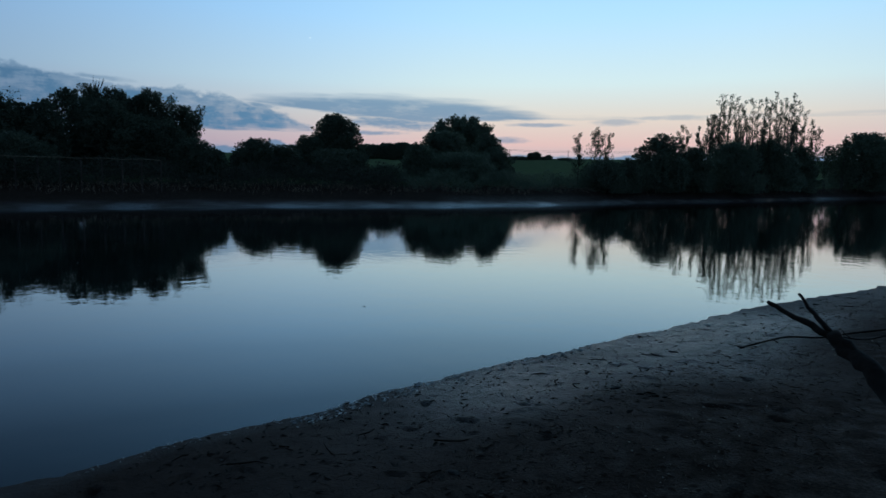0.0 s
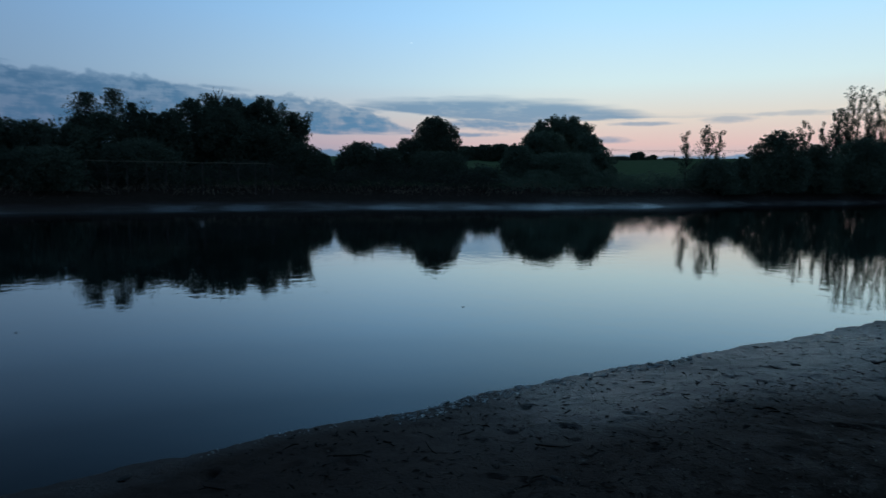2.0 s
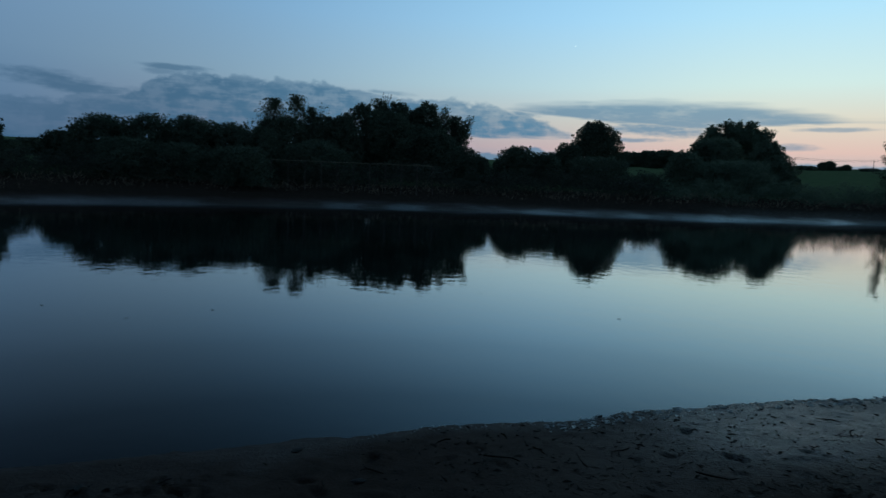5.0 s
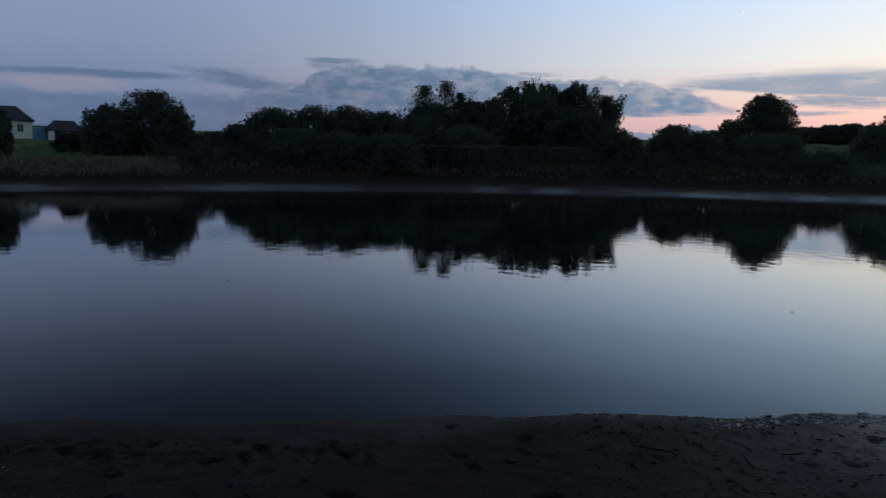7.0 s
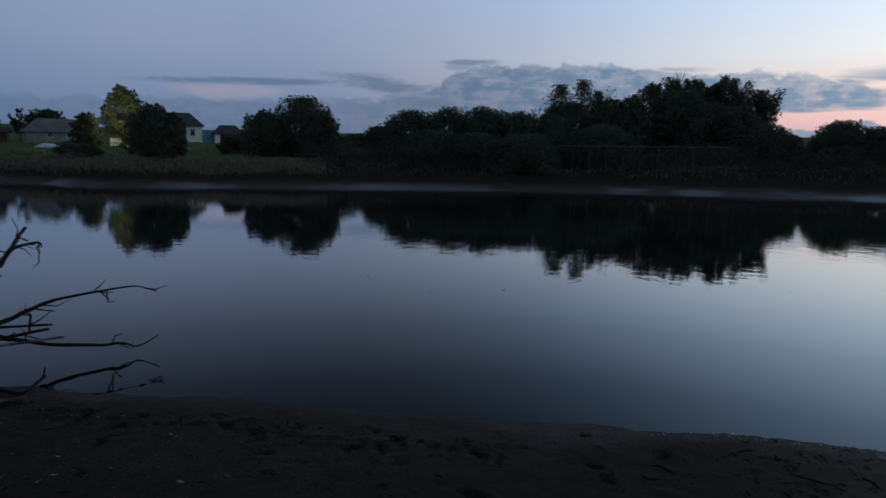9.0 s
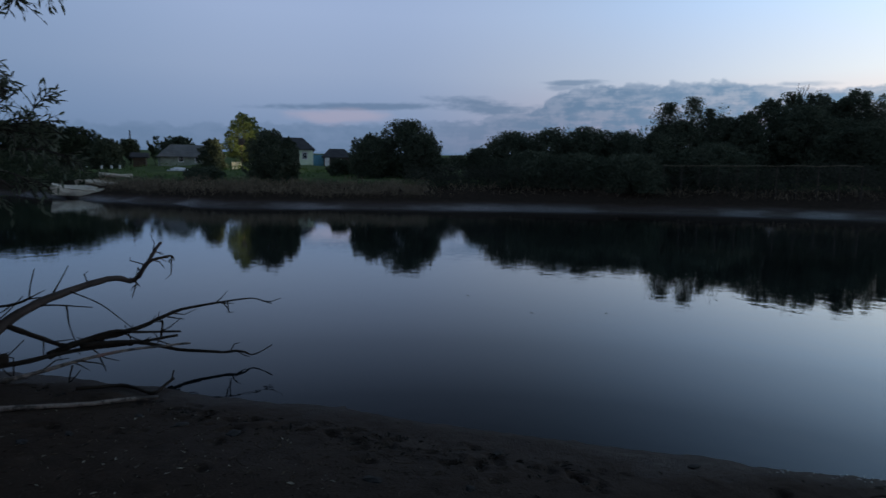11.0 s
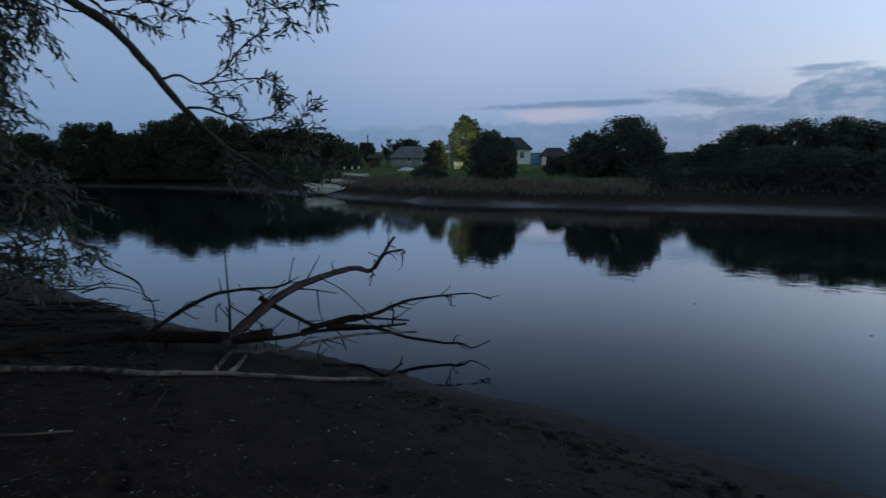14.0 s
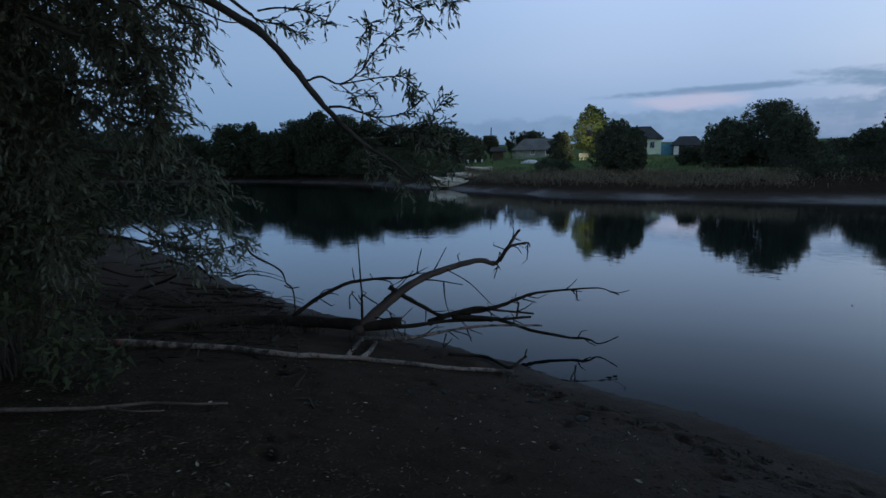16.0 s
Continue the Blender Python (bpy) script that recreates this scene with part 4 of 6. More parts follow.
# blue plank fence between the houses
fx, fy = polar(69.65, 99)
fence = thing("plank_fence", "bright blue plank fence between two houses", "fence", fx, fy, 3.4, 69.65)
for i in range(9):
    part("plank", box(-1.0 + i * 0.25, 0, 0.95 + 0.02 * (i % 3), 0.225, 0.03, 1.75), BLUEPAINT, fence)
part("rail", box(0, 0.05, 0.5, 2.3, 0.06, 0.09), BLUEPAINT, fence)
part("rail", box(0, 0.05, 1.4, 2.3, 0.06, 0.09), BLUEPAINT, fence)

# gas pipe along the bank
pipe = thing("gas_pipe", "thin yellowish gas pipe raised on low posts", "pipe")
pp = []
for a in np.arange(24.5, 39.1, 1.45):
    x, y = polar(a, 47.0)
    pp.append((x, y, 2.99 + 0.03 * math.sin(a * 2)))
    zg = ground_z(x, y)
    part("post", tube([(x, y + 0.04, zg - 0.1), (x, y + 0.04, 2.96)], [0.03, 0.03], 6), DARKWALL, pipe)
part("pipe_run", tube(pp, [0.022] * len(pp), 6), PIPE, pipe)

# poles
for azimuth, dist, top, lab in ((84.95, 104, 8.4, "wooden utility pole beside the village trees"), (-5.95, 250, 14.3, "distant utility pole on the meadow"), (-11.2, 260, 14.2, "distant utility pole on the meadow"), (-17.5, 255, 14.0, "distant utility pole on the meadow")):
    x, y = polar(azimuth, dist)
    zg = ground_z(x, y)
    pole = thing("utility_pole", lab, "pole", x, y, zg, azimuth)
    part("post", tube([(0, 0, -0.2), (0, 0, top - zg)], [0.13, 0.09], 8), BARK, pole)
    if dist > 200:
        part("crossarm", box(0, 0, top - zg - 0.5, 0.9, 0.1, 0.1), BARK, pole)
wires = thing("overhead_wires", "thin overhead wires across the distant meadow", "wires")
for dz in (0.0, 0.5):
    for (a, da, za), (b, db, zb) in (((-5.95, 250, 13.8), (-11.2, 260, 13.7)), ((-11.2, 260, 13.7), (-17.5, 255, 13.5))):
        p, q = np.array((*polar(a, da), za + dz)), np.array((*polar(b, db), zb + dz))
        part("wire", tube([p + (q - p) * f - np.array((0, 0, 1.6 * f * (1 - f))) for f in np.linspace(0, 1, 9)], [0.035] * 9, 4), BARK, wires)

# concrete slabs on the bank, a covered heap, white posts
rs = np.random.RandomState(17)
for a, d, w, dep, zz, tilt in ((88.9, 59.5, 3.6, 2.4, 0.95, 10), (87.2, 62.0, 2.4, 2.2, 1.35, 8), (86.2, 66.5, 2.6, 1.6, 1.62, 4), (88.0, 63.5, 2.2, 1.6, 1.5, -5)):
    x, y = polar(a, d)
    zg = ground_z(x, y)
    s = thing("concrete_slab", "pale broken concrete slab lying on the grassy bank", "slab", x, y, zg, a, "slabs on the bank")
    hh = max(0.3, zz - zg)
    bm = bmesh.new()
    bmesh.ops.create_cube(bm, size=1.0, matrix=pose(0, 0, hh / 2 - 0.1, tilt * 0.4, tilt * 0.5, 0) @ Matrix.Diagonal((w, dep, hh, 1)))
    bmesh.ops.subdivide_edges(bm, edges=bm.edges[:], cuts=3, use_grid_fill=True)
    for v in bm.verts:
        v.co += Vector(rs.normal(0, 0.085, 3))
    bm.verts.index_update()
    part("slab", ([v.co.copy() for v in bm.verts], [tuple(v.index for v in f.verts) for f in bm.faces]), CONCRETE, s)
    bm.free()
x, y = polar(81.4, 78)
bm = bmesh.new()
bmesh.ops.create_icosphere(bm, subdivisions=3, radius=1.0)
for v in bm.verts:
    v.co = Vector((v.co.x * 1.25, v.co.y * 0.9, max(v.co.z, -0.2) * 0.5)) * (1 + 0.18 * noise.noise(v.co * 2.3))
bm.verts.index_update()
heap = part("covered_heap", ([v.co.copy() for v in bm.verts], [tuple(v.index for v in f.verts) for f in bm.faces]), PLASTIC, None)
bm.free()
heap.matrix_basis = pose(x, y, ground_z(x, y) + 0.05, 0, 0, 81)
tagged(heap, "low heap covered with white sheeting on the grass", "heap")
for a in (85.8, 86.4, 87.1, 88.2):
    x, y = polar(a, 86)
    post = part("marker_post", box(0, 0, 0.12, 0.24, 0.24, 0.42), WHITEWASH, None)
    post.matrix_basis = pose(x, y, ground_z(x, y), 0, 0, a)
    tagged(post, "short white painted post in the grass", "post", "white posts")

# the yard lamp under the birch
x, y = polar(76.3, 72.5)
zg = ground_z(x, y)
lamp = thing("yard_lamp", "glowing yard lamp on a short post under the birch", "lamp", x, y, zg, 76)
part("post", tube([(0, 0, -0.1), (0, 0, 3.0)], [0.05, 0.04], 8), DARKWALL, lamp)
# half-round shade added to keep the bulb out of the river's mirror
part("shade", ([(0.34 * math.cos(t), 0.34 * math.sin(t), z) for z in (2.6, 3.3) for t in np.linspace(math.pi, 2 * math.pi, 9)] + [(0.30 * math.cos(t), 0.30 * math.sin(t), z) for z in (2.6, 3.3) for t in np.linspace(math.pi, 2 * math.pi, 9)], [(i, i + 1, i + 10, i + 9) for i in range(8)] + [(i + 18, i + 27, i + 28, i + 19) for i in range(8)] + [(i + 9, i + 10, i + 28, i + 27) for i in range(8)] + [(i, i + 18, i + 19, i + 1) for i in range(8)]), DARKWALL, lamp, "dark half-round shade added to hide the bulb from the river")
bulb = bpy.data.lights.new("yard_light", "POINT")
bulb.energy, bulb.color, bulb.shadow_soft_size = 400.0, (1.0, .88, .52), 0.12
bo = new("yard_light", bulb)
bo.location = (x, y, zg + 3.0)
x, y = polar(76.7, 78.2)
board = thing("whitewashed_board", "whitewashed board wall lit by the yard lamp", "wall panel", x, y, ground_z(x, y), 76.7)
for i in range(5):
    part("plank", box(-0.48 + i * 0.24, 0, 0.45, 0.22, 0.04, 0.9 - 0.1 * (i % 2)), WHITEWASH, board)

# ---- dead wood on the near bank, and the near willow ----


def limb(parent, name, points, r0, r1, mat, label=""):
    """A crooked tapered limb through a few places, smoothed between them."""
    pts = [Vector(p) for p in points]
    rng = np.random.RandomState(int(abs(points[0][0]) * 97 + abs(points[-1][1]) * 89) + len(points))
    out, k = [], 4
    for i in range(len(pts) - 1):
        a, b, c, d = pts[max(i - 1, 0)], pts[i], pts[i + 1], pts[min(i + 2, len(pts) - 1)]
        for j in range(k):
            t = j / k
            out.append(0.5 * ((2 * b) + (c - a) * t + (2 * a - 5 * b + 4 * c - d) * t * t + (3 * b - a - 3 * c + d) * t ** 3))
    out.append(pts[-1])
    n = len(out) - 1
    radii = [(r0 + (r1 - r0) * (i / n) ** 0.8) * rng.uniform(0.88, 1.12) for i in range(n + 1)]
    wob = np.cumsum(rng.normal(0, 1, (n + 1, 3)), 0)
    wob -= np.linspace(0, 1, n + 1)[:, None] * wob[-1]
    amp = 0.05 * r0 + 0.0012
    out = [p + Vector(wob[i]) * amp for i, p in enumerate(out)]
    return part(name, tube(out, radii, 12 if r0 > 0.02 else 6), mat, parent, label, True)


def twiggy(parent, points, count, seed, size=0.25):
    """Short broken side twigs along a bare limb."""
    rng = np.random.RandomState(seed)
    pts = [np.array(p) for p in points]
    for i in range(count):
        f = rng.uniform(0.1, 1.0) * (len(pts) - 1)
        k = min(int(f), len(pts) - 2)
        base, way = pts[k] + (pts[k + 1] - pts[k]) * (f - k), pts[k + 1] - pts[k]
        d = way / np.linalg.norm(way) * rng.uniform(0.2, 0.9) + rng.normal(0, 0.55, 3)
        d = d / np.linalg.norm(d) * size * rng.uniform(0.35, 1.2)
        side = rng.normal(0, 0.12, 3) * size
        p1, p2 = base + d * 0.55 + side, base + d
        if p2[2] < 0.04:
            continue
        part("twig", tube([base, p1, p2], [0.008, 0.006, 0.003], 5), DEADWOOD, parent)


LEAF_L = 0.068


def leaf_mesh():
    """One narrow willow leaf, folded along its rib, tip along x."""
    v = [(0, 0, 0), (.35, .13, .03), (.7, .105, .02), (1, 0, -.06), (.7, -.105, .02), (.35, -.13, .03), (.35, 0, 0), (.7, 0, -.015)]
    f = [(0, 6, 1), (1, 6, 7, 2), (2, 7, 3), (0, 5, 6), (5, 4, 7, 6), (4, 3, 7)]
    me = bpy.data.meshes.new("leaf")
    me.from_pydata([(a * LEAF_L, b * LEAF_L, c * LEAF_L) for a, b, c in v], [], f)
    me.materials.append(LEAF_WILLOW)
    return me


LEAF = leaf_mesh()
LEAF_V = np.array([v.co for v in LEAF.vertices])
LEAF_F = [tuple(p.vertices) for p in LEAF.polygons]
single_leaves = 0


def leaf_turn(rng, d, droop):
    d = np.asarray(d) + rng.normal(0, 0.55, 3) + np.array((0, 0, -droop))
    d = Vector(d).normalized()
    return d.to_track_quat("X", "Z").to_matrix().to_4x4() @ pose(0, 0, 0, rng.uniform(-70, 70))


def spray(parent, points, r0, dense=0.0):
    """A leafy willow branch: the stem, its hanging side twigs, and the narrow leaves along them."""
    global single_leaves
    rng = np.random.RandomState(int(abs(points[0][2]) * 131 + abs(points[-1][1]) * 173) + len(points))
    br = limb(parent, "branch", points, r0 if dense else r0 * 0.65, 0.0025, BARK)
    pts = [np.array(p) for p in points]
    ln = sum(np.linalg.norm(b - a) for a, b in zip(pts, pts[1:]))
    twigs, spots = [], []
    count = int(ln * (60 * dense if dense >= 1 else 36 * dense if dense else 24 if points[-1][2] > 2.32 else 46)) + 6
    for i in range(count):
        f = rng.uniform(0.12 if dense else 0.4, 1.0) * (len(pts) - 1)
        k = min(int(f), len(pts) - 2)
        base, way = pts[k] + (pts[k + 1] - pts[k]) * (f - k), pts[k + 1] - pts[k]
        way = way / np.linalg.norm(way)
        d = way * 0.7 + rng.normal(0, 0.6, 3)
        d /= np.linalg.norm(d)
        tl = rng.uniform(0.14, 0.36) if dense else rng.uniform(0.05, 0.15)
        mid, end = base + d * tl * 0.5, base + d * tl + np.array((0, 0, -tl * (0.18 if dense else 0.1)))
        twigs.append(tube([base, mid, end], [0.0035, 0.0025, 0.0015], 4))
        for g in np.linspace(0.15, 1.0, 10 if dense else 5):
            p = base + (mid - base) * g * 2 if g < 0.5 else mid + (end - mid) * (g - 0.5) * 2
            spots.append((p, (end - mid) / np.linalg.norm(end - mid)))
    tagged(part("twig_growth", joined(twigs), BARK, br), kind="stuff")
    joint_v, joint_f = [], []
    for i, (p, d) in enumerate(spots):
        m = Matrix.Translation(p) @ leaf_turn(rng, d, 0.2 if dense else 0.05) @ Matrix.Scale(rng.uniform(0.65, 1.2) if dense else rng.uniform(0.5, 0.95), 4)
        if not dense and i % 4 == 0 and single_leaves < 290:
            single_leaves += 1
            o = new("leaf", LEAF)
            o.parent, o.matrix_basis = br, m
        else:
            mm = np.array(m)
            o = len(joint_v)
            joint_v.extend(LEAF_V @ mm[:3, :3].T + mm[:3, 3])
            joint_f.extend(tuple(q + o for q in f) for f in LEAF_F)
    tagged(part("foliage", (joint_v, joint_f), LEAF_WILLOW, br), kind="stuff")


# the fallen tree in the shallows
snag = thing("fallen_tree", "fallen dead tree with bare forked branches reaching over the water", "fallen tree")
limb(snag, "trunk", [(-6.46, -3.32, 0.35), (-6.97, -3.00, 0.30), (-7.19, -2.57, 0.28), (-7.10, -1.89, 0.30), (-6.97, -1.36, 0.29), (-6.87, -1.03, 0.28), (-6.91, -0.66, 0.31)], 0.0697, 0.0595, DEADWOOD)
limb(snag, "branch", [(-6.86, -1.16, 0.21), (-6.93, -0.94, 0.40), (-7.09, -0.70, 0.59), (-7.28, -0.44, 0.74), (-7.56, -0.07, 0.83), (-7.72, 0.28, 0.88), (-7.80, 0.47, 0.83), (-7.88, 0.61, 0.99), (-7.96, 0.71, 1.13), (-7.95, 0.80, 1.22)], 0.062, 0.0153, WEATHERED)
limb(snag, "branch", [(-7.80, 0.53, 0.85), (-7.78, 0.64, 1.02), (-7.81, 0.77, 1.06), (-7.84, 0.88, 1.07), (-7.84, 0.91, 1.01)], 0.0246, 0.0068, WEATHERED, "pale broken branch tip")
limb(snag, "branch", [(-7.80, 0.44, 0.84), (-7.80, 0.51, 0.79), (-7.79, 0.54, 0.74)], 0.0164, 0.0043, DEADWOOD)
limb(snag, "branch", [(-7.10, -1.89, 0.34), (-7.16, -1.61, 0.54), (-7.22, -1.25, 0.70), (-7.30, -0.90, 0.73), (-7.32, -0.61, 0.74), (-7.37, -0.49, 0.78)], 0.0287, 0.0102, DEADWOOD)
limb(snag, "branch", [(-6.87, -1.09, 0.31), (-6.91, -1.09, 0.57), (-6.96, -1.11, 0.88), (-7.00, -1.13, 1.22)], 0.018, 0.0068, DEADWOOD)
limb(snag, "branch", [(-7.08, -0.79, 0.67), (-7.10, -0.47, 0.47), (-7.10, -0.18, 0.30)], 0.0287, 0.0213, DEADWOOD)
limb(snag, "branch", [(-7.01, -0.35, 0.27), (-7.10, -0.09, 0.35), (-7.17, 0.24, 0.37), (-7.24, 0.51, 0.41), (-7.31, 0.72, 0.48), (-7.37, 0.93, 0.52), (-7.40, 1.27, 0.55), (-7.40, 1.67, 0.57), (-7.33, 1.90, 0.50)], 0.041, 0.0051, DEADWOOD)
limb(snag, "branch", [(-6.87, -1.03, 0.28), (-6.91, -0.60, 0.26), (-7.01, -0.15, 0.29), (-7.08, 0.30, 0.28), (-7.11, 0.82, 0.30)], 0.0287, 0.0127, DEADWOOD)
limb(snag, "branch", [(-7.01, -0.28, 0.31), (-7.09, 0.17, 0.42), (-7.16, 0.44, 0.37), (-7.10, 0.85, 0.34)], 0.0246, 0.0102, DEADWOOD)
limb(snag, "branch", [(-7.01, -0.09, 0.33), (-6.97, 0.42, 0.31), (-6.93, 0.79, 0.19), (-6.86, 1.16, 0.13), (-6.80, 1.40, 0.12), (-6.77, 1.53, 0.07), (-6.71, 1.71, 0.17)], 0.0287, 0.0051, DEADWOOD)
limb(snag, "branch", [(-7.13, 0.66, 0.30), (-7.13, 0.68, 0.44), (-7.13, 0.67, 0.47)], 0.0123, 0.0085, DEADWOOD)
limb(snag, "branch", [(-6.50, -1.08, 0.24), (-6.54, -0.58, 0.23), (-6.64, -0.16, 0.27), (-6.71, 0.27, 0.31), (-6.72, 0.88, 0.30)], 0.0246, 0.0102, PALEWOOD, "pale barkless branch")
limb(snag, "branch", [(-6.50, -1.04, 0.24), (-6.31, -1.09, 0.20), (-5.96, -1.12, 0.23)], 0.0246, 0.0213, PALEWOOD)
limb(snag, "twig", [(-7.33, -0.49, 0.77), (-7.37, -0.47, 0.92), (-7.38, -0.43, 1.07)], 0.0098, 0.0043, DEADWOOD)
limb(snag, "twig", [(-7.42, -0.29, 0.81), (-7.47, -0.21, 0.95), (-7.47, -0.14, 1.07)], 0.0098, 0.0043, DEADWOOD)
limb(snag, "twig", [(-7.03, -1.24, 0.43), (-7.03, -1.24, 0.58), (-7.04, -1.18, 0.63)], 0.0098, 0.0043, DEADWOOD)
limb(snag, "twig", [(-7.09, -0.73, 0.59), (-7.08, -0.79, 0.73), (-7.07, -0.95, 0.76), (-7.06, -1.01, 0.83)], 0.0098, 0.0043, DEADWOOD)
limb(snag, "twig", [(-6.98, -0.85, 0.55), (-7.00, -0.66, 0.71), (-7.00, -0.52, 0.87)], 0.0098, 0.0043, DEADWOOD)
limb(snag, "twig", [(-7.28, -0.41, 0.72), (-7.28, -0.15, 0.69), (-7.28, 0.05, 0.65)], 0.0098, 0.0043, DEADWOOD)
limb(snag, "twig", [(-7.47, -0.14, 0.80), (-7.46, 0.13, 0.64), (-7.44, 0.40, 0.37)], 0.0098, 0.0043, DEADWOOD)
limb(snag, "twig", [(-7.19, -0.18, 0.70), (-7.19, -0.16, 0.47), (-7.10, -0.10, 0.31)], 0.0098, 0.0043, DEADWOOD)
limb(snag, "twig", [(-6.90, -0.78, 0.41), (-6.81, -0.69, 0.24), (-6.72, -0.60, 0.17)], 0.0098, 0.0043, DEADWOOD)
limb(snag, "twig", [(-6.90, -0.72, 0.28), (-6.91, -0.53, 0.47)], 0.0098, 0.0043, DEADWOOD)
limb(snag, "twig", [(-6.88, -0.97, 0.38), (-6.81, -0.78, 0.34), (-6.72, -0.71, 0.17)], 0.0098, 0.0043, DEADWOOD)
limb(snag, "twig", [(-7.08, 0.20, 0.32), (-7.07, 0.36, 0.26), (-7.07, 0.40, 0.32)], 0.0098, 0.0043, DEADWOOD)
limb(snag, "twig", [(-7.11, -1.63, 0.50), (-7.12, -1.55, 0.63), (-7.15, -1.38, 0.64)], 0.0098, 0.0043, DEADWOOD)
limb(snag, "twig", [(-6.96, -1.10, 0.62), (-6.98, -0.85, 0.45), (-6.95, -0.72, 0.36)], 0.0098, 0.0043, DEADWOOD)
limb(snag, "twig", [(-6.73, -0.16, 0.22), (-6.64, -0.19, 0.09), (-6.64, -0.10, 0.19)], 0.0098, 0.0043, DEADWOOD)
limb(snag, "twig", [(-6.82, 0.06, 0.26), (-6.81, 0.12, 0.10)], 0.0098, 0.0043, DEADWOOD)
limb(snag, "twig", [(-7.30, 0.75, 0.47), (-7.28, 0.91, 0.43)], 0.0098, 0.0043, DEADWOOD)
limb(snag, "twig", [(-7.38, 1.33, 0.55), (-7.35, 1.46, 0.54)], 0.0098, 0.0043, DEADWOOD)
limb(snag, "twig", [(-7.17, 0.31, 0.37), (-7.16, 0.44, 0.29), (-7.15, 0.50, 0.27)], 0.0098, 0.0043, DEADWOOD)
limb(snag, "twig", [(-7.10, -0.38, 0.42), (-7.01, -0.39, 0.28)], 0.0098, 0.0043, DEADWOOD)
twigwood = thing("drift_branch", "thin dark drift branch lying in the shallow water", "branch")
limb(twigwood, "stem", [(-6.41, -0.14, 0.09), (-6.48, 0.22, 0.04), (-6.24, 0.34, 0.06), (-6.05, 0.45, 0.06), (-6.38, 0.60, 0.03), (-6.43, 0.67, 0.05)], 0.02, 0.012, DEADWOOD)
limb(twigwood, "twig", [(-6.43, 0.65, 0.03), (-6.48, 0.68, 0.11)], 0.012, 0.006, DEADWOOD)
paleones = thing("pale_log", "long pale barkless log lying on the mud at the waterline", "log")
limb(paleones, "stem", [(-5.86, -4.03, 0.43), (-5.93, -3.55, 0.39), (-5.90, -3.06, 0.37), (-5.90, -2.58, 0.35), (-5.88, -2.15, 0.33), (-5.77, -1.72, 0.31), (-5.82, -1.39, 0.27), (-5.89, -0.98, 0.22), (-5.82, -0.55, 0.19), (-5.81, -0.13, 0.14), (-5.86, 0.20, 0.10), (-5.85, 0.46, 0.08)], 0.036, 0.016, PALEWOOD)
limb(paleones, "knot", [(-5.89, -0.98, 0.22), (-6.24, -0.94, 0.19), (-6.66, -0.92, 0.15)], 0.03, 0.018, PALEWOOD)
paletwig = thing("pale_branch", "thin forked pale branch on the dark soil", "branch")
limb(paletwig, "stem", [(-3.85, -2.94, 0.56), (-3.92, -2.64, 0.53), (-4.03, -2.39, 0.50), (-4.17, -2.17, 0.47), (-4.22, -1.92, 0.44), (-4.30, -1.71, 0.41)], 0.016, 0.008, GREYWOOD)
limb(paletwig, "twig", [(-4.03, -2.39, 0.50), (-3.98, -2.19, 0.49), (-4.04, -2.03, 0.47)], 0.01, 0.005, GREYWOOD)
brush = thing("driftwood_pile", "dark tangled drift branches washed onto the waterline", "driftwood")
limb(brush, "branch", [(-9.46, -4.05, 0.21), (-9.85, -3.59, 0.14), (-9.98, -3.18, 0.06), (-9.92, -2.90, 0.03)], 0.02, 0.006, DEADWOOD)
limb(brush, "branch", [(-9.30, -3.82, 0.17), (-9.51, -3.30, 0.10), (-9.45, -2.60, 0.04)], 0.02, 0.006, DEADWOOD)
limb(brush, "branch", [(-8.46, -3.58, 0.22), (-8.80, -3.08, 0.13), (-8.63, -2.40, 0.08)], 0.02, 0.006, DEADWOOD)
limb(brush, "branch", [(-9.83, -4.46, 0.25), (-10.02, -4.00, 0.13), (-10.24, -3.35, 0.06)], 0.02, 0.006, DEADWOOD)
limb(brush, "branch", [(-8.55, -4.81, 0.69), (-8.82, -4.49, 0.52), (-9.25, -4.03, 0.48)], 0.02, 0.006, DEADWOOD)
limb(brush, "branch", [(-9.24, -3.38, 0.13), (-9.76, -3.20, 0.14), (-9.86, -2.88, 0.06)], 0.02, 0.006, DEADWOOD)
limb(brush, "branch", [(-7.55, -4.03, 0.36), (-7.88, -3.42, 0.25), (-8.59, -2.93, 0.15), (-8.55, -2.34, 0.09)], 0.02, 0.006, DEADWOOD)
limb(brush, "branch", [(-6.93, -4.16, 0.41), (-7.29, -3.38, 0.31), (-7.11, -2.54, 0.25)], 0.02, 0.006, DEADWOOD)
limb(brush, "branch", [(-6.32, -3.54, 0.37), (-6.53, -2.89, 0.32), (-6.70, -2.11, 0.26), (-6.27, -1.93, 0.28)], 0.02, 0.006, DEADWOOD)
limb(brush, "branch", [(-7.74, -4.20, 0.37), (-9.26, -4.64, 0.25), (-8.73, -3.98, 0.50), (-8.70, -3.79, 0.60)], 0.035, 0.012, DEADWOOD)
limb(brush, "branch", [(-7.89, -3.85, 0.32), (-8.28, -3.36, 0.21), (-8.78, -2.92, 0.12), (-8.70, -2.42, 0.08)], 0.035, 0.012, DEADWOOD)
limb(brush, "branch", [(-10.05, -4.11, 0.13), (-10.04, -3.65, 0.09), (-9.72, -3.20, 0.07)], 0.035, 0.012, DEADWOOD)
limb(brush, "branch", [(-9.58, -3.67, 0.13), (-9.45, -3.20, 0.10), (-10.11, -3.04, 0.03)], 0.035, 0.012, DEADWOOD)
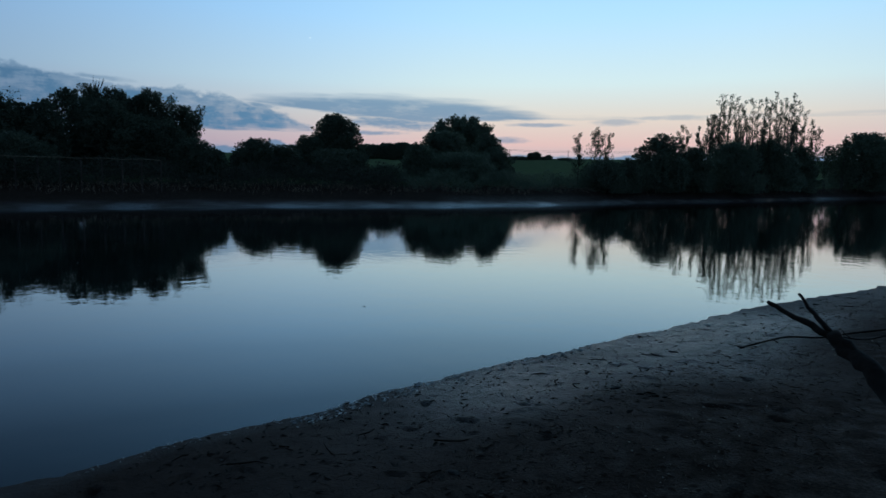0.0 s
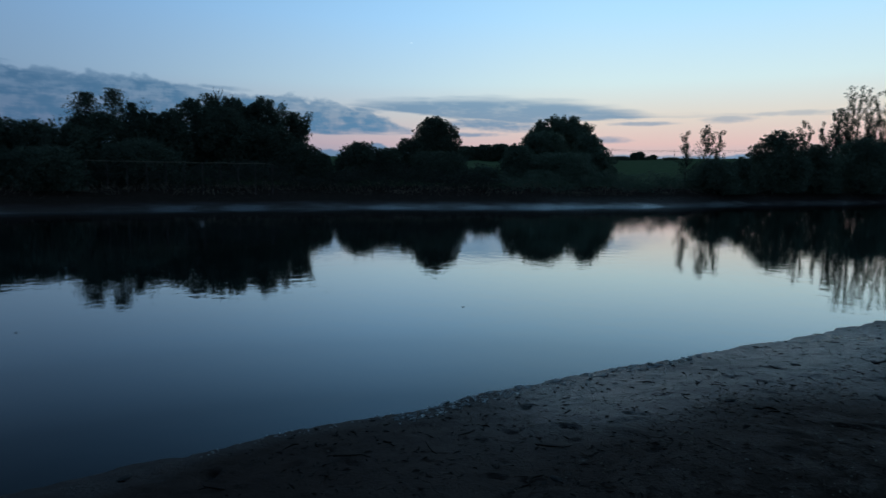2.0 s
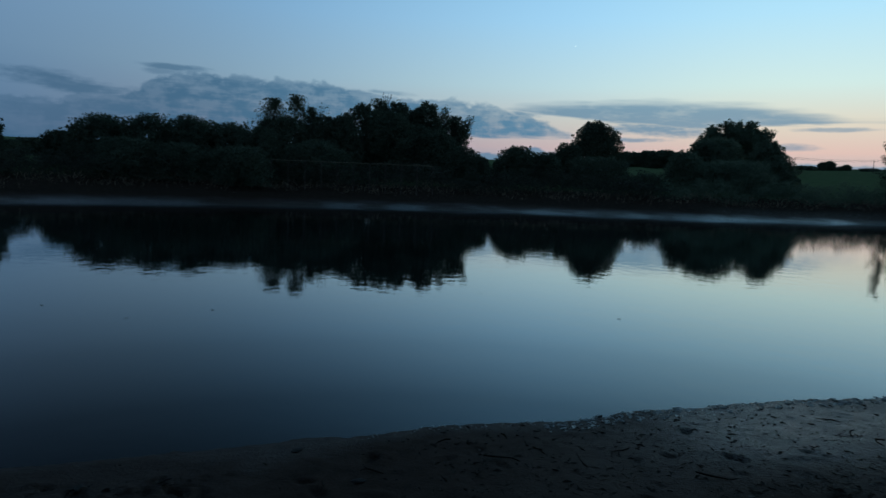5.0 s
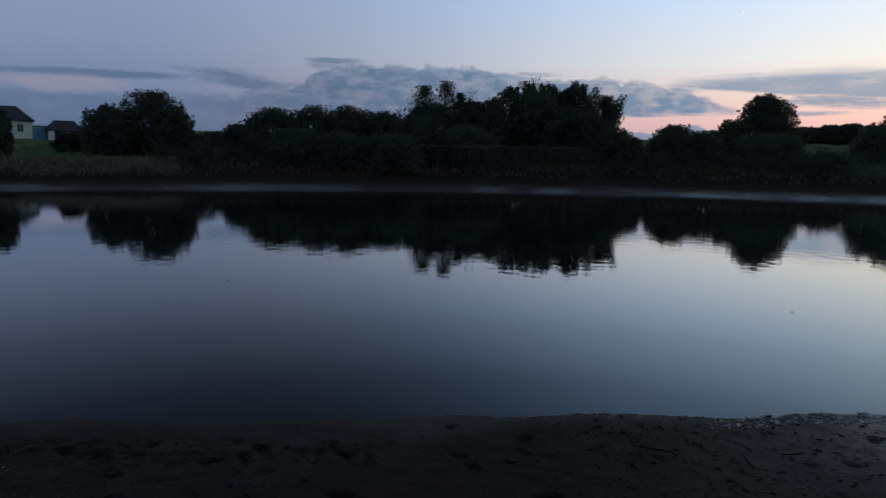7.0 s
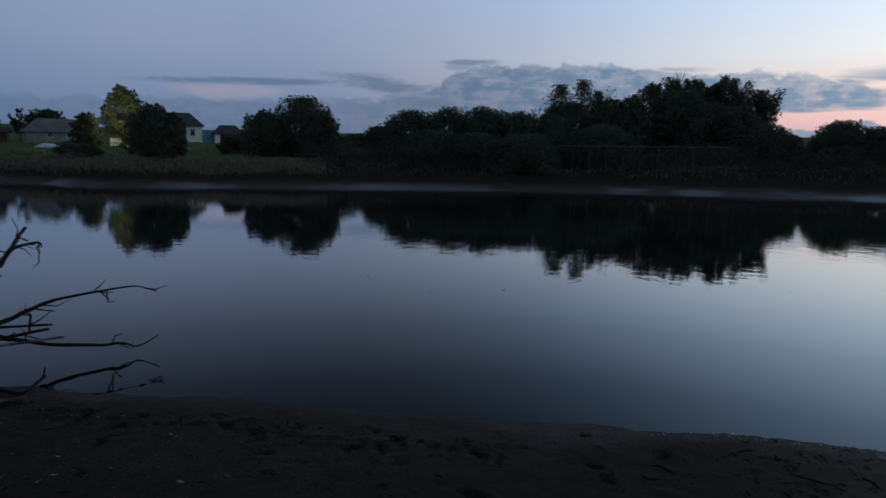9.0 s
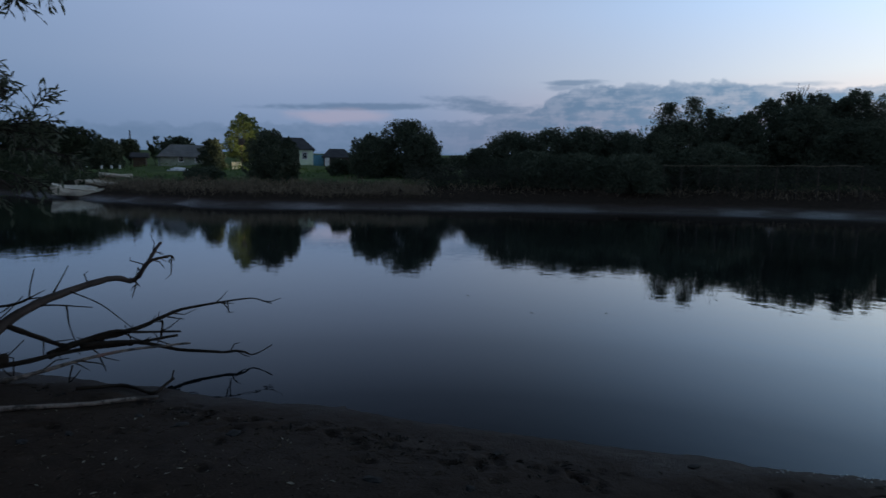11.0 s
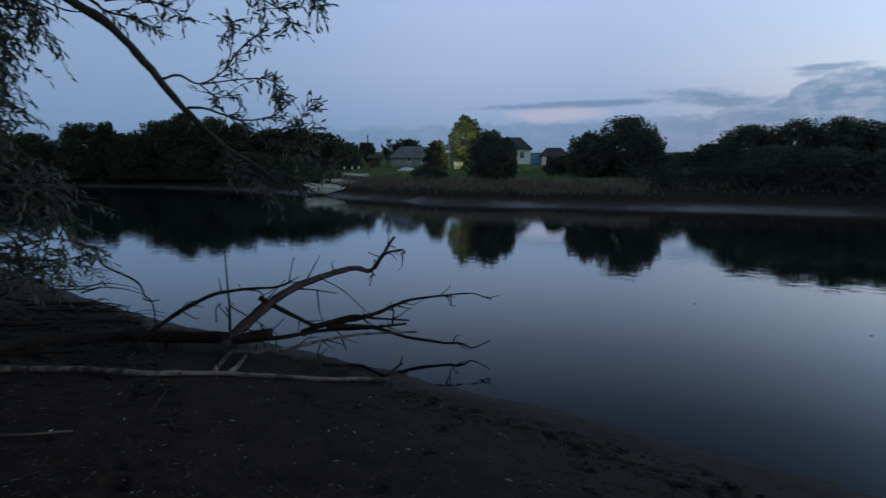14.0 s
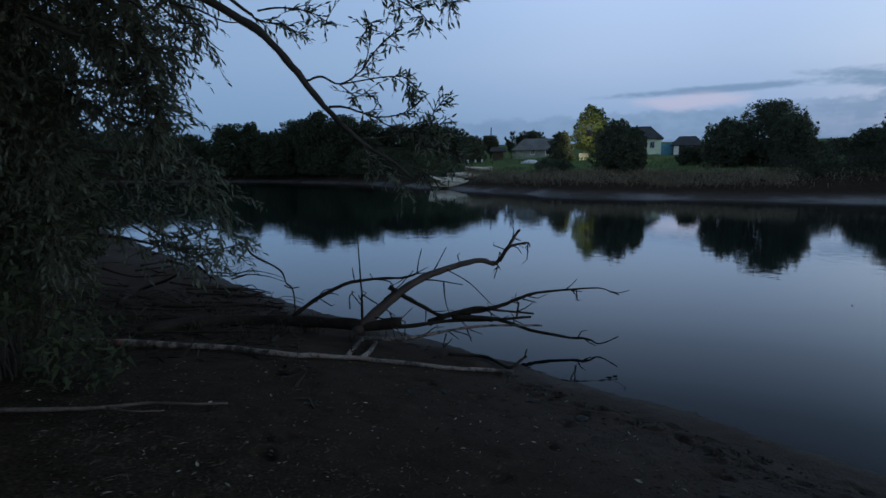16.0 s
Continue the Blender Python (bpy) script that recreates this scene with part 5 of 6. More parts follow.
limb(brush, "twig", [(-7.96, -3.99, 0.81), (-8.54, -3.65, 0.81), (-9.01, -3.27, 0.83), (-9.17, -3.08, 0.89)], 0.014, 0.005, DEADWOOD)
limb(brush, "twig", [(-7.93, -4.05, 0.75), (-8.40, -3.75, 0.74), (-8.72, -3.48, 0.83), (-9.00, -3.29, 1.05)], 0.014, 0.005, DEADWOOD)
limb(brush, "twig", [(-8.37, -3.81, 0.80), (-8.69, -3.56, 0.63), (-8.95, -3.43, 0.44), (-9.05, -3.44, 0.34)], 0.014, 0.005, DEADWOOD)
limb(brush, "twig", [(-8.54, -3.65, 0.79), (-8.82, -3.50, 0.59), (-9.00, -3.29, 0.68)], 0.014, 0.005, DEADWOOD)
limb(brush, "twig", [(-8.20, -3.95, 0.92), (-8.57, -3.58, 0.96), (-8.99, -3.31, 0.79)], 0.014, 0.005, DEADWOOD)
limb(brush, "twig", [(-8.69, -3.56, 0.69), (-8.83, -3.45, 0.50), (-8.92, -3.51, 0.38)], 0.014, 0.005, DEADWOOD)
limb(brush, "twig", [(-9.82, -5.25, 0.25), (-9.47, -4.92, 0.26), (-10.76, -5.38, 0.20), (-10.12, -4.93, 0.19)], 0.016, 0.004, DEADWOOD)
limb(brush, "twig", [(-7.96, -5.42, 0.46), (-8.53, -5.53, 0.41), (-8.35, -5.17, 0.41), (-8.00, -4.76, 0.40)], 0.012, 0.004, DEADWOOD)
limb(brush, "twig", [(-9.87, -3.51, 0.09), (-10.48, -3.52, 0.04), (-10.60, -3.38, 0.03), (-9.51, -2.92, 0.06)], 0.016, 0.004, DEADWOOD)
limb(brush, "twig", [(-7.24, -5.00, 0.48), (-7.15, -4.70, 0.45), (-7.21, -4.48, 0.43), (-7.83, -4.61, 0.40)], 0.008, 0.004, DEADWOOD)
limb(brush, "twig", [(-9.64, -4.23, 0.18), (-10.00, -4.23, 0.14), (-10.28, -4.19, 0.12), (-10.24, -4.04, 0.11)], 0.008, 0.004, DEADWOOD)
limb(brush, "twig", [(-6.62, -4.27, 0.42), (-6.87, -4.16, 0.41), (-6.86, -3.90, 0.38), (-6.85, -3.68, 0.36)], 0.008, 0.004, DEADWOOD)
limb(brush, "twig", [(-7.14, -4.48, 0.43), (-7.02, -4.16, 0.40), (-7.74, -4.27, 0.37), (-7.22, -3.78, 0.35)], 0.008, 0.004, DEADWOOD)
limb(brush, "twig", [(-12.00, -4.45, 0.03), (-12.51, -4.46, 0.03), (-11.99, -4.14, 0.03), (-12.93, -4.29, 0.03)], 0.008, 0.004, DEADWOOD)
limb(brush, "twig", [(-8.47, -4.22, 0.30), (-9.04, -4.33, 0.24), (-9.14, -4.21, 0.22), (-8.42, -3.77, 0.25)], 0.016, 0.004, DEADWOOD)
limb(brush, "twig", [(-12.04, -5.86, 0.14), (-11.52, -5.28, 0.13), (-13.57, -5.76, 0.03), (-12.58, -5.04, 0.03)], 0.016, 0.004, DEADWOOD)
limb(brush, "twig", [(-7.52, -3.01, 0.25), (-7.57, -2.78, 0.22), (-8.26, -2.73, 0.15), (-7.43, -2.27, 0.19)], 0.012, 0.004, DEADWOOD)
limb(brush, "twig", [(-11.62, -4.08, 0.03), (-12.13, -3.88, 0.03), (-11.83, -3.43, 0.03), (-11.27, -3.00, 0.03)], 0.016, 0.004, DEADWOOD)
limb(brush, "twig", [(-7.57, -3.83, 0.33), (-7.99, -3.73, 0.29), (-7.60, -3.28, 0.27), (-8.20, -3.26, 0.21)], 0.008, 0.004, DEADWOOD)
limb(brush, "twig", [(-6.36, -3.64, 0.38), (-6.61, -3.58, 0.36), (-6.31, -3.26, 0.35), (-6.60, -3.23, 0.34)], 0.012, 0.004, DEADWOOD)
limb(brush, "twig", [(-10.64, -7.03, 0.39), (-10.44, -6.70, 0.36), (-11.36, -7.03, 0.33), (-11.57, -6.96, 0.30)], 0.016, 0.004, DEADWOOD)
limb(brush, "twig", [(-14.18, -5.79, 0.03), (-13.66, -5.11, 0.03), (-14.21, -4.80, 0.03), (-13.57, -4.20, 0.03)], 0.008, 0.004, DEADWOOD)
limb(brush, "twig", [(-13.40, -6.56, 0.12), (-14.41, -6.59, 0.07), (-13.44, -5.75, 0.05), (-13.93, -5.58, 0.03)], 0.016, 0.004, DEADWOOD)
limb(brush, "twig", [(-7.51, -4.34, 0.40), (-7.37, -4.13, 0.38), (-7.85, -4.25, 0.36), (-8.18, -4.30, 0.34)], 0.008, 0.004, DEADWOOD)
limb(brush, "twig", [(-11.54, -6.97, 0.30), (-12.17, -7.14, 0.28), (-12.68, -7.22, 0.26), (-12.09, -6.74, 0.23)], 0.012, 0.004, DEADWOOD)
limb(brush, "twig", [(-13.39, -7.88, 0.28), (-14.32, -7.91, 0.21), (-14.49, -7.49, 0.15), (-15.51, -7.53, 0.08)], 0.008, 0.004, DEADWOOD)
limb(brush, "twig", [(-10.81, -4.63, 0.13), (-11.05, -4.55, 0.10), (-11.72, -4.62, 0.06), (-11.03, -4.21, 0.07)], 0.012, 0.004, DEADWOOD)
limb(brush, "twig", [(-7.06, -3.53, 0.34), (-7.27, -3.40, 0.31), (-7.18, -3.14, 0.30), (-7.22, -2.96, 0.27)], 0.012, 0.004, DEADWOOD)
limb(brush, "twig", [(-12.66, -8.36, 0.37), (-13.33, -8.43, 0.35), (-12.90, -7.82, 0.31), (-14.78, -8.57, 0.23)], 0.008, 0.004, DEADWOOD)
limb(brush, "twig", [(-12.06, -4.63, 0.03), (-11.93, -4.27, 0.03), (-12.02, -3.99, 0.03), (-12.82, -3.95, 0.03)], 0.016, 0.004, DEADWOOD)
limb(brush, "twig", [(-6.52, -3.54, 0.36), (-6.37, -3.28, 0.35), (-6.89, -3.34, 0.33), (-6.28, -2.92, 0.33)], 0.012, 0.004, DEADWOOD)
limb(brush, "twig", [(-8.51, -4.33, 0.31), (-8.34, -4.02, 0.29), (-9.50, -4.28, 0.19), (-8.82, -3.79, 0.21)], 0.016, 0.004, DEADWOOD)
limb(brush, "twig", [(-13.39, -4.63, 0.03), (-13.92, -4.54, 0.03), (-14.20, -4.35, 0.03), (-13.36, -3.89, 0.03)], 0.008, 0.004, DEADWOOD)
limb(brush, "twig", [(-7.75, -4.12, 0.36), (-7.74, -4.01, 0.34), (-8.01, -4.03, 0.32), (-7.54, -3.72, 0.33)], 0.008, 0.004, DEADWOOD)
limb(brush, "twig", [(-6.43, -3.75, 0.38), (-6.49, -3.60, 0.37), (-6.68, -3.50, 0.35), (-6.49, -3.25, 0.34)], 0.008, 0.004, DEADWOOD)
limb(brush, "twig", [(-7.65, -3.73, 0.32), (-8.09, -3.73, 0.28), (-8.18, -3.58, 0.25), (-7.88, -3.29, 0.24)], 0.008, 0.004, DEADWOOD)
limb(brush, "twig", [(-12.86, -8.56, 0.38), (-13.01, -8.27, 0.34), (-13.50, -8.16, 0.30), (-13.09, -7.59, 0.27)], 0.008, 0.004, DEADWOOD)
limb(brush, "twig", [(-7.02, -4.16, 0.40), (-6.86, -3.99, 0.39), (-7.06, -4.01, 0.38), (-6.78, -3.79, 0.37)], 0.012, 0.004, DEADWOOD)
limb(brush, "twig", [(-13.11, -5.13, 0.03), (-13.48, -4.97, 0.03), (-12.68, -4.40, 0.03), (-13.75, -4.48, 0.03)], 0.008, 0.004, DEADWOOD)
limb(brush, "twig", [(-12.61, -8.29, 0.36), (-12.50, -8.04, 0.35), (-13.73, -8.60, 0.34), (-13.96, -8.56, 0.32)], 0.008, 0.004, DEADWOOD)
limb(brush, "twig", [(-8.43, -4.53, 0.34), (-8.43, -4.34, 0.32), (-9.15, -4.48, 0.25), (-9.28, -4.35, 0.22)], 0.016, 0.004, DEADWOOD)
limb(brush, "twig", [(-14.50, -6.45, 0.03), (-14.30, -6.08, 0.03), (-13.64, -5.55, 0.03), (-14.40, -5.59, 0.03)], 0.012, 0.004, DEADWOOD)
limb(brush, "twig", [(-10.26, -6.98, 0.42), (-10.44, -6.73, 0.37), (-11.36, -6.88, 0.31), (-12.04, -6.90, 0.26)], 0.012, 0.004, DEADWOOD)
limb(brush, "twig", [(-12.82, -8.31, 0.35), (-13.15, -8.29, 0.34), (-12.26, -7.53, 0.32), (-13.49, -8.05, 0.29)], 0.008, 0.004, DEADWOOD)
limb(brush, "twig", [(-6.62, -2.63, 0.30), (-6.96, -2.47, 0.26), (-6.98, -2.20, 0.23), (-7.19, -2.01, 0.19)], 0.016, 0.004, DEADWOOD)
limb(brush, "twig", [(-8.03, -4.76, 0.40), (-7.90, -4.39, 0.37), (-8.49, -4.38, 0.32), (-9.29, -4.47, 0.23)], 0.012, 0.004, DEADWOOD)
limb(brush, "twig", [(-7.86, -4.26, 0.36), (-8.04, -4.12, 0.33), (-8.54, -4.12, 0.28), (-8.43, -3.87, 0.26)], 0.012, 0.004, DEADWOOD)
limb(brush, "twig", [(-9.80, -6.57, 0.40), (-10.16, -6.66, 0.39), (-10.18, -6.54, 0.37), (-9.52, -6.03, 0.35)], 0.016, 0.004, DEADWOOD)
limb(brush, "twig", [(-6.29, -4.33, 0.44), (-6.33, -4.11, 0.42), (-6.23, -3.80, 0.40), (-6.40, -3.68, 0.38)], 0.012, 0.004, DEADWOOD)
limb(brush, "twig", [(-8.11, -5.13, 0.42), (-8.73, -5.31, 0.37), (-8.23, -4.84, 0.39), (-8.40, -4.78, 0.37)], 0.016, 0.004, DEADWOOD)
limb(brush, "twig", [(-6.84, -4.09, 0.40), (-7.08, -4.03, 0.39), (-6.87, -3.74, 0.36), (-7.18, -3.73, 0.35)], 0.016, 0.004, DEADWOOD)
limb(brush, "twig", [(-10.79, -6.75, 0.34), (-11.36, -6.64, 0.28), (-12.31, -6.68, 0.21), (-12.17, -6.19, 0.17)], 0.016, 0.004, DEADWOOD)
limb(brush, "twig", [(-6.76, -4.61, 0.46), (-6.79, -4.35, 0.43), (-7.03, -4.21, 0.41), (-6.77, -3.83, 0.38)], 0.016, 0.004, DEADWOOD)
limb(brush, "twig", [(-9.06, -3.52, 0.16), (-8.81, -3.23, 0.14), (-9.73, -3.32, 0.08), (-8.79, -2.85, 0.12)], 0.016, 0.004, DEADWOOD)
limb(brush, "twig", [(-7.65, -4.93, 0.45), (-7.73, -4.70, 0.42), (-8.46, -4.80, 0.36), (-7.84, -4.22, 0.36)], 0.008, 0.004, DEADWOOD)
limb(brush, "twig", [(-8.29, -5.04, 0.40), (-8.48, -4.86, 0.37), (-8.12, -4.39, 0.35), (-9.50, -4.82, 0.25)], 0.012, 0.004, DEADWOOD)
limb(brush, "twig", [(-8.89, -5.82, 0.39), (-9.34, -5.80, 0.34), (-9.52, -5.61, 0.30), (-8.81, -4.97, 0.34)], 0.012, 0.004, DEADWOOD)
limb(brush, "twig", [(-13.92, -5.89, 0.03), (-14.15, -5.70, 0.03), (-13.82, -5.28, 0.03), (-13.77, -5.02, 0.03)], 0.016, 0.004, DEADWOOD)
limb(brush, "twig", [(-9.42, -4.02, 0.17), (-9.27, -3.75, 0.16), (-10.19, -3.87, 0.10), (-9.89, -3.58, 0.09)], 0.016, 0.004, DEADWOOD)
limb(brush, "twig", [(-7.33, -4.68, 0.44), (-7.23, -4.45, 0.42), (-7.19, -4.25, 0.40), (-7.18, -4.10, 0.39)], 0.016, 0.004, DEADWOOD)
limb(brush, "twig", [(-9.72, -5.59, 0.29), (-9.48, -5.24, 0.29), (-9.47, -5.01, 0.27), (-10.24, -5.20, 0.21)], 0.016, 0.004, DEADWOOD)
limb(brush, "twig", [(-8.84, -3.13, 0.13), (-8.59, -2.72, 0.12), (-9.70, -2.65, 0.03), (-9.44, -2.28, 0.03)], 0.008, 0.004, DEADWOOD)
limb(brush, "twig", [(-6.44, -2.82, 0.32), (-6.44, -2.71, 0.32), (-6.28, -2.54, 0.31), (-6.48, -2.51, 0.30)], 0.016, 0.004, DEADWOOD)
limb(brush, "twig", [(-6.26, -4.00, 0.42), (-6.19, -3.88, 0.41), (-6.29, -3.85, 0.40), (-6.05, -3.65, 0.39)], 0.016, 0.004, DEADWOOD)
limb(brush, "twig", [(-11.06, -4.38, 0.08), (-11.45, -4.34, 0.05), (-12.04, -4.35, 0.03), (-11.49, -4.01, 0.03)], 0.008, 0.004, DEADWOOD)
limb(brush, "twig", [(-6.46, -3.57, 0.36), (-6.61, -3.56, 0.36), (-6.69, -3.51, 0.35), (-6.46, -3.32, 0.35)], 0.008, 0.004, DEADWOOD)
limb(brush, "twig", [(-7.12, -3.43, 0.33), (-7.27, -3.22, 0.30), (-7.20, -2.91, 0.27), (-7.06, -2.62, 0.26)], 0.016, 0.004, DEADWOOD)
limb(brush, "twig", [(-9.49, -6.16, 0.36), (-9.78, -5.96, 0.32), (-10.24, -5.82, 0.27), (-10.14, -5.42, 0.24)], 0.008, 0.004, DEADWOOD)
limb(brush, "twig", [(-7.99, -3.23, 0.22), (-8.10, -3.03, 0.19), (-8.25, -2.83, 0.16), (-8.63, -2.73, 0.12)], 0.012, 0.004, DEADWOOD)
limb(brush, "twig", [(-6.52, -3.22, 0.34), (-6.78, -3.19, 0.32), (-6.79, -3.04, 0.31), (-6.95, -2.97, 0.30)], 0.016, 0.004, DEADWOOD)
limbtwig = thing("leaning_twig", "thin broken twig standing in the shallow water", "branch")
limb(limbtwig, "stem", [(-7.39, -2.74, 1.30), (-7.65, -2.59, 1.16), (-7.87, -2.57, 0.95), (-8.24, -2.32, 0.69), (-8.45, -2.30, 0.48), (-8.57, -2.24, 0.37), (-8.68, -2.24, 0.08)], 0.014, 0.01, DEADWOOD)
limb(limbtwig, "twig", [(-8.45, -2.31, 0.44), (-8.57, -2.26, 0.38), (-8.59, -2.15, 0.39)], 0.012, 0.006, DEADWOOD)

# the leaning dead branch on the mud
prop = thing("dead_branch", "slender forked dead branch leaning up from the muddy bank", "branch")
limb(prop, "stem", [(0.74, 0.88, 1.62), (0.74, 0.93, 1.64), (0.73, 0.98, 1.67), (0.72, 1.02, 1.70), (0.70, 1.06, 1.72), (0.69, 1.07, 1.74)], 0.025, 0.0096, BARK)
limb(prop, "butt", [(1.04, 0.76, 0.46), (0.92, 0.81, 0.92), (0.82, 0.85, 1.33), (0.74, 0.88, 1.62)], 0.046, 0.026, BARK)
limb(prop, "fork", [(0.69, 1.07, 1.73), (0.67, 1.09, 1.75), (0.64, 1.12, 1.76), (0.61, 1.14, 1.78)], 0.0082, 0.0038, BARK)
limb(prop, "fork", [(0.70, 1.06, 1.73), (0.68, 1.08, 1.75), (0.67, 1.10, 1.77), (0.65, 1.11, 1.80)], 0.0062, 0.0026, BARK)
limb(prop, "bark_ridge", [(0.74, 0.95, 1.67), (0.72, 0.99, 1.68), (0.71, 1.03, 1.71), (0.70, 1.05, 1.73)], 0.0144, 0.0048, BARK)
lying = thing("dead_branch", "thin crooked dead branch lying flat on the mud", "branch")
limb(lying, "stem", [(3.29, 6.64, 0.20), (3.64, 6.84, 0.22), (4.05, 7.06, 0.23), (4.26, 6.81, 0.29), (4.69, 6.89, 0.33), (5.19, 6.97, 0.36), (5.80, 7.16, 0.38)], 0.009, 0.013, DEADWOOD)
limb(lying, "fork", [(4.48, 6.87, 0.30), (4.55, 6.50, 0.35), (5.07, 6.72, 0.38)], 0.009, 0.006, DEADWOOD)

# the near willow
willow = thing("willow_tree", "leaning willow with drooping narrow-leaved branches over the bank", "tree")
limb(willow, "trunk", [(-4.13, -4.27, 1.10), (-4.23, -4.01, 1.59), (-4.32, -3.76, 2.17), (-4.37, -3.39, 2.89), (-4.42, -2.96, 3.59), (-4.48, -2.45, 4.02)], 0.26, 0.11, BARK)
limb(willow, "main_branch", [(-4.41, -2.79, 3.76), (-4.34, -2.28, 3.46), (-4.28, -1.92, 3.22), (-4.19, -1.60, 3.01), (-4.15, -1.37, 2.87), (-4.09, -1.19, 2.69), (-4.08, -1.04, 2.52), (-4.05, -0.90, 2.36), (-4.08, -0.72, 2.19), (-4.09, -0.52, 2.04), (-4.10, -0.39, 1.93)], 0.043, 0.007, BARK)
spray(willow, [(-4.08, -1.04, 2.54), (-4.09, -0.95, 2.56), (-4.11, -0.85, 2.52), (-4.13, -0.72, 2.60), (-4.13, -0.64, 2.71), (-4.14, -0.54, 2.81), (-4.15, -0.45, 2.86)], 0.013)
spray(willow, [(-4.11, -0.85, 2.52), (-4.12, -0.79, 2.47), (-4.12, -0.75, 2.45), (-4.13, -0.68, 2.48)], 0.008)
spray(willow, [(-4.05, -0.91, 2.38), (-4.06, -0.82, 2.38), (-4.08, -0.72, 2.35), (-4.08, -0.63, 2.32), (-4.10, -0.47, 2.34), (-4.10, -0.35, 2.42)], 0.013)
spray(willow, [(-4.08, -0.63, 2.32), (-4.09, -0.55, 2.27), (-4.10, -0.37, 2.23), (-4.10, -0.23, 2.21)], 0.009)
spray(willow, [(-4.13, -0.72, 2.60), (-4.13, -0.68, 2.69), (-4.13, -0.66, 2.79), (-4.13, -0.67, 2.89)], 0.008)
spray(willow, [(-4.11, -0.85, 2.52), (-4.14, -0.58, 2.57), (-4.15, -0.44, 2.56), (-4.15, -0.42, 2.47)], 0.007)
spray(willow, [(-4.20, -1.56, 3.08), (-4.19, -1.41, 2.97), (-4.16, -1.35, 2.92), (-4.19, -1.21, 2.89), (-4.22, -1.09, 2.84)], 0.02)
spray(willow, [(-4.16, -1.35, 2.97), (-4.19, -1.20, 3.00), (-4.23, -1.04, 2.98), (-4.25, -0.90, 2.90)], 0.011)
limb(willow, "bare_twig", [(-4.28, -1.93, 3.05), (-4.24, -1.74, 3.00), (-4.20, -1.56, 2.92), (-4.23, -1.46, 2.92)], 0.01, 0.003, BARK)
limb(willow, "bare_twig", [(-4.31, -2.11, 3.15), (-4.29, -1.90, 2.95), (-4.33, -1.78, 2.93), (-4.36, -1.72, 2.83), (-4.38, -1.64, 2.77)], 0.009, 0.003, BARK)
spray(willow, [(-4.22, -1.06, 3.25), (-4.17, -0.78, 3.14), (-4.19, -0.54, 3.06), (-4.20, -0.36, 2.97), (-4.20, -0.31, 2.91)], 0.012)
spray(willow, [(-4.17, -0.78, 3.14), (-4.19, -0.50, 3.14), (-4.20, -0.22, 3.08), (-4.20, -0.14, 2.99)], 0.01)
spray(willow, [(-4.08, -0.72, 2.19), (-4.09, -0.55, 2.21), (-4.10, -0.34, 2.26), (-4.10, -0.16, 2.29)], 0.01)
spray(willow, [(-4.08, -0.65, 2.13), (-4.10, -0.44, 2.13), (-4.10, -0.23, 2.13), (-4.10, -0.11, 2.09)], 0.01)
spray(willow, [(-4.09, -0.52, 2.04), (-4.10, -0.37, 2.00), (-4.10, -0.27, 1.93)], 0.009)
spray(willow, [(-4.09, -0.55, 2.06), (-4.09, -0.52, 1.97), (-4.10, -0.47, 1.88)], 0.008)
spray(willow, [(-4.08, -0.72, 2.19), (-4.08, -0.69, 2.09), (-4.09, -0.62, 2.00)], 0.008)
spray(willow, [(-4.10, -0.35, 2.24), (-4.10, -0.27, 2.35), (-4.10, -0.21, 2.43)], 0.008)
# the drooping curtain of the willow
spray(willow, [(-4.13, -3.30, 3.27), (-4.17, -3.08, 3.20), (-4.20, -2.85, 3.05), (-4.22, -2.83, 2.85)], .016, 1.0)
spray(willow, [(-4.20, -3.43, 2.05), (-4.29, -3.15, 1.88), (-4.36, -2.86, 1.56), (-4.38, -2.83, 1.49)], .016, 1.0)
spray(willow, [(-4.28, -3.32, 3.06), (-4.27, -3.17, 2.97), (-4.24, -3.03, 2.81), (-4.26, -3.01, 2.61)], .016, 1.0)
spray(willow, [(-4.30, -3.26, 2.19), (-4.33, -3.05, 2.02), (-4.35, -2.84, 1.70), (-4.36, -2.81, 1.49)], .016, 1.0)
spray(willow, [(-4.68, -3.79, 2.57), (-4.78, -3.49, 2.39), (-4.86, -3.17, 2.02), (-4.88, -3.15, 1.77)], .016, 1.0)
spray(willow, [(-4.14, -3.45, 2.53), (-4.23, -3.16, 2.41), (-4.32, -2.86, 2.17), (-4.33, -2.83, 1.95)], .016, 1.0)
spray(willow, [(-4.52, -3.50, 3.42), (-4.62, -3.19, 3.28), (-4.70, -2.86, 2.96), (-4.72, -2.83, 2.74)], .016, 1.0)
spray(willow, [(-4.62, -3.81, 2.07), (-4.70, -3.54, 1.87), (-4.77, -3.27, 1.49), (-4.80, -3.23, 1.44)], .016, 1.0)
spray(willow, [(-4.23, -3.32, 2.84), (-4.27, -3.09, 2.73), (-4.30, -2.86, 2.50), (-4.32, -2.83, 2.29)], .016, 1.0)
spray(willow, [(-4.48, -3.67, 2.23), (-4.48, -3.51, 2.14), (-4.47, -3.35, 1.99), (-4.49, -3.33, 1.75)], .016, 1.0)
spray(willow, [(-4.76, -3.85, 2.74), (-4.83, -3.59, 2.62), (-4.89, -3.33, 2.39), (-4.91, -3.30, 2.14)], .016, 1.0)
spray(willow, [(-4.24, -3.46, 2.84), (-4.27, -3.27, 2.71), (-4.28, -3.08, 2.44), (-4.29, -3.05, 2.23)], .016, 1.0)
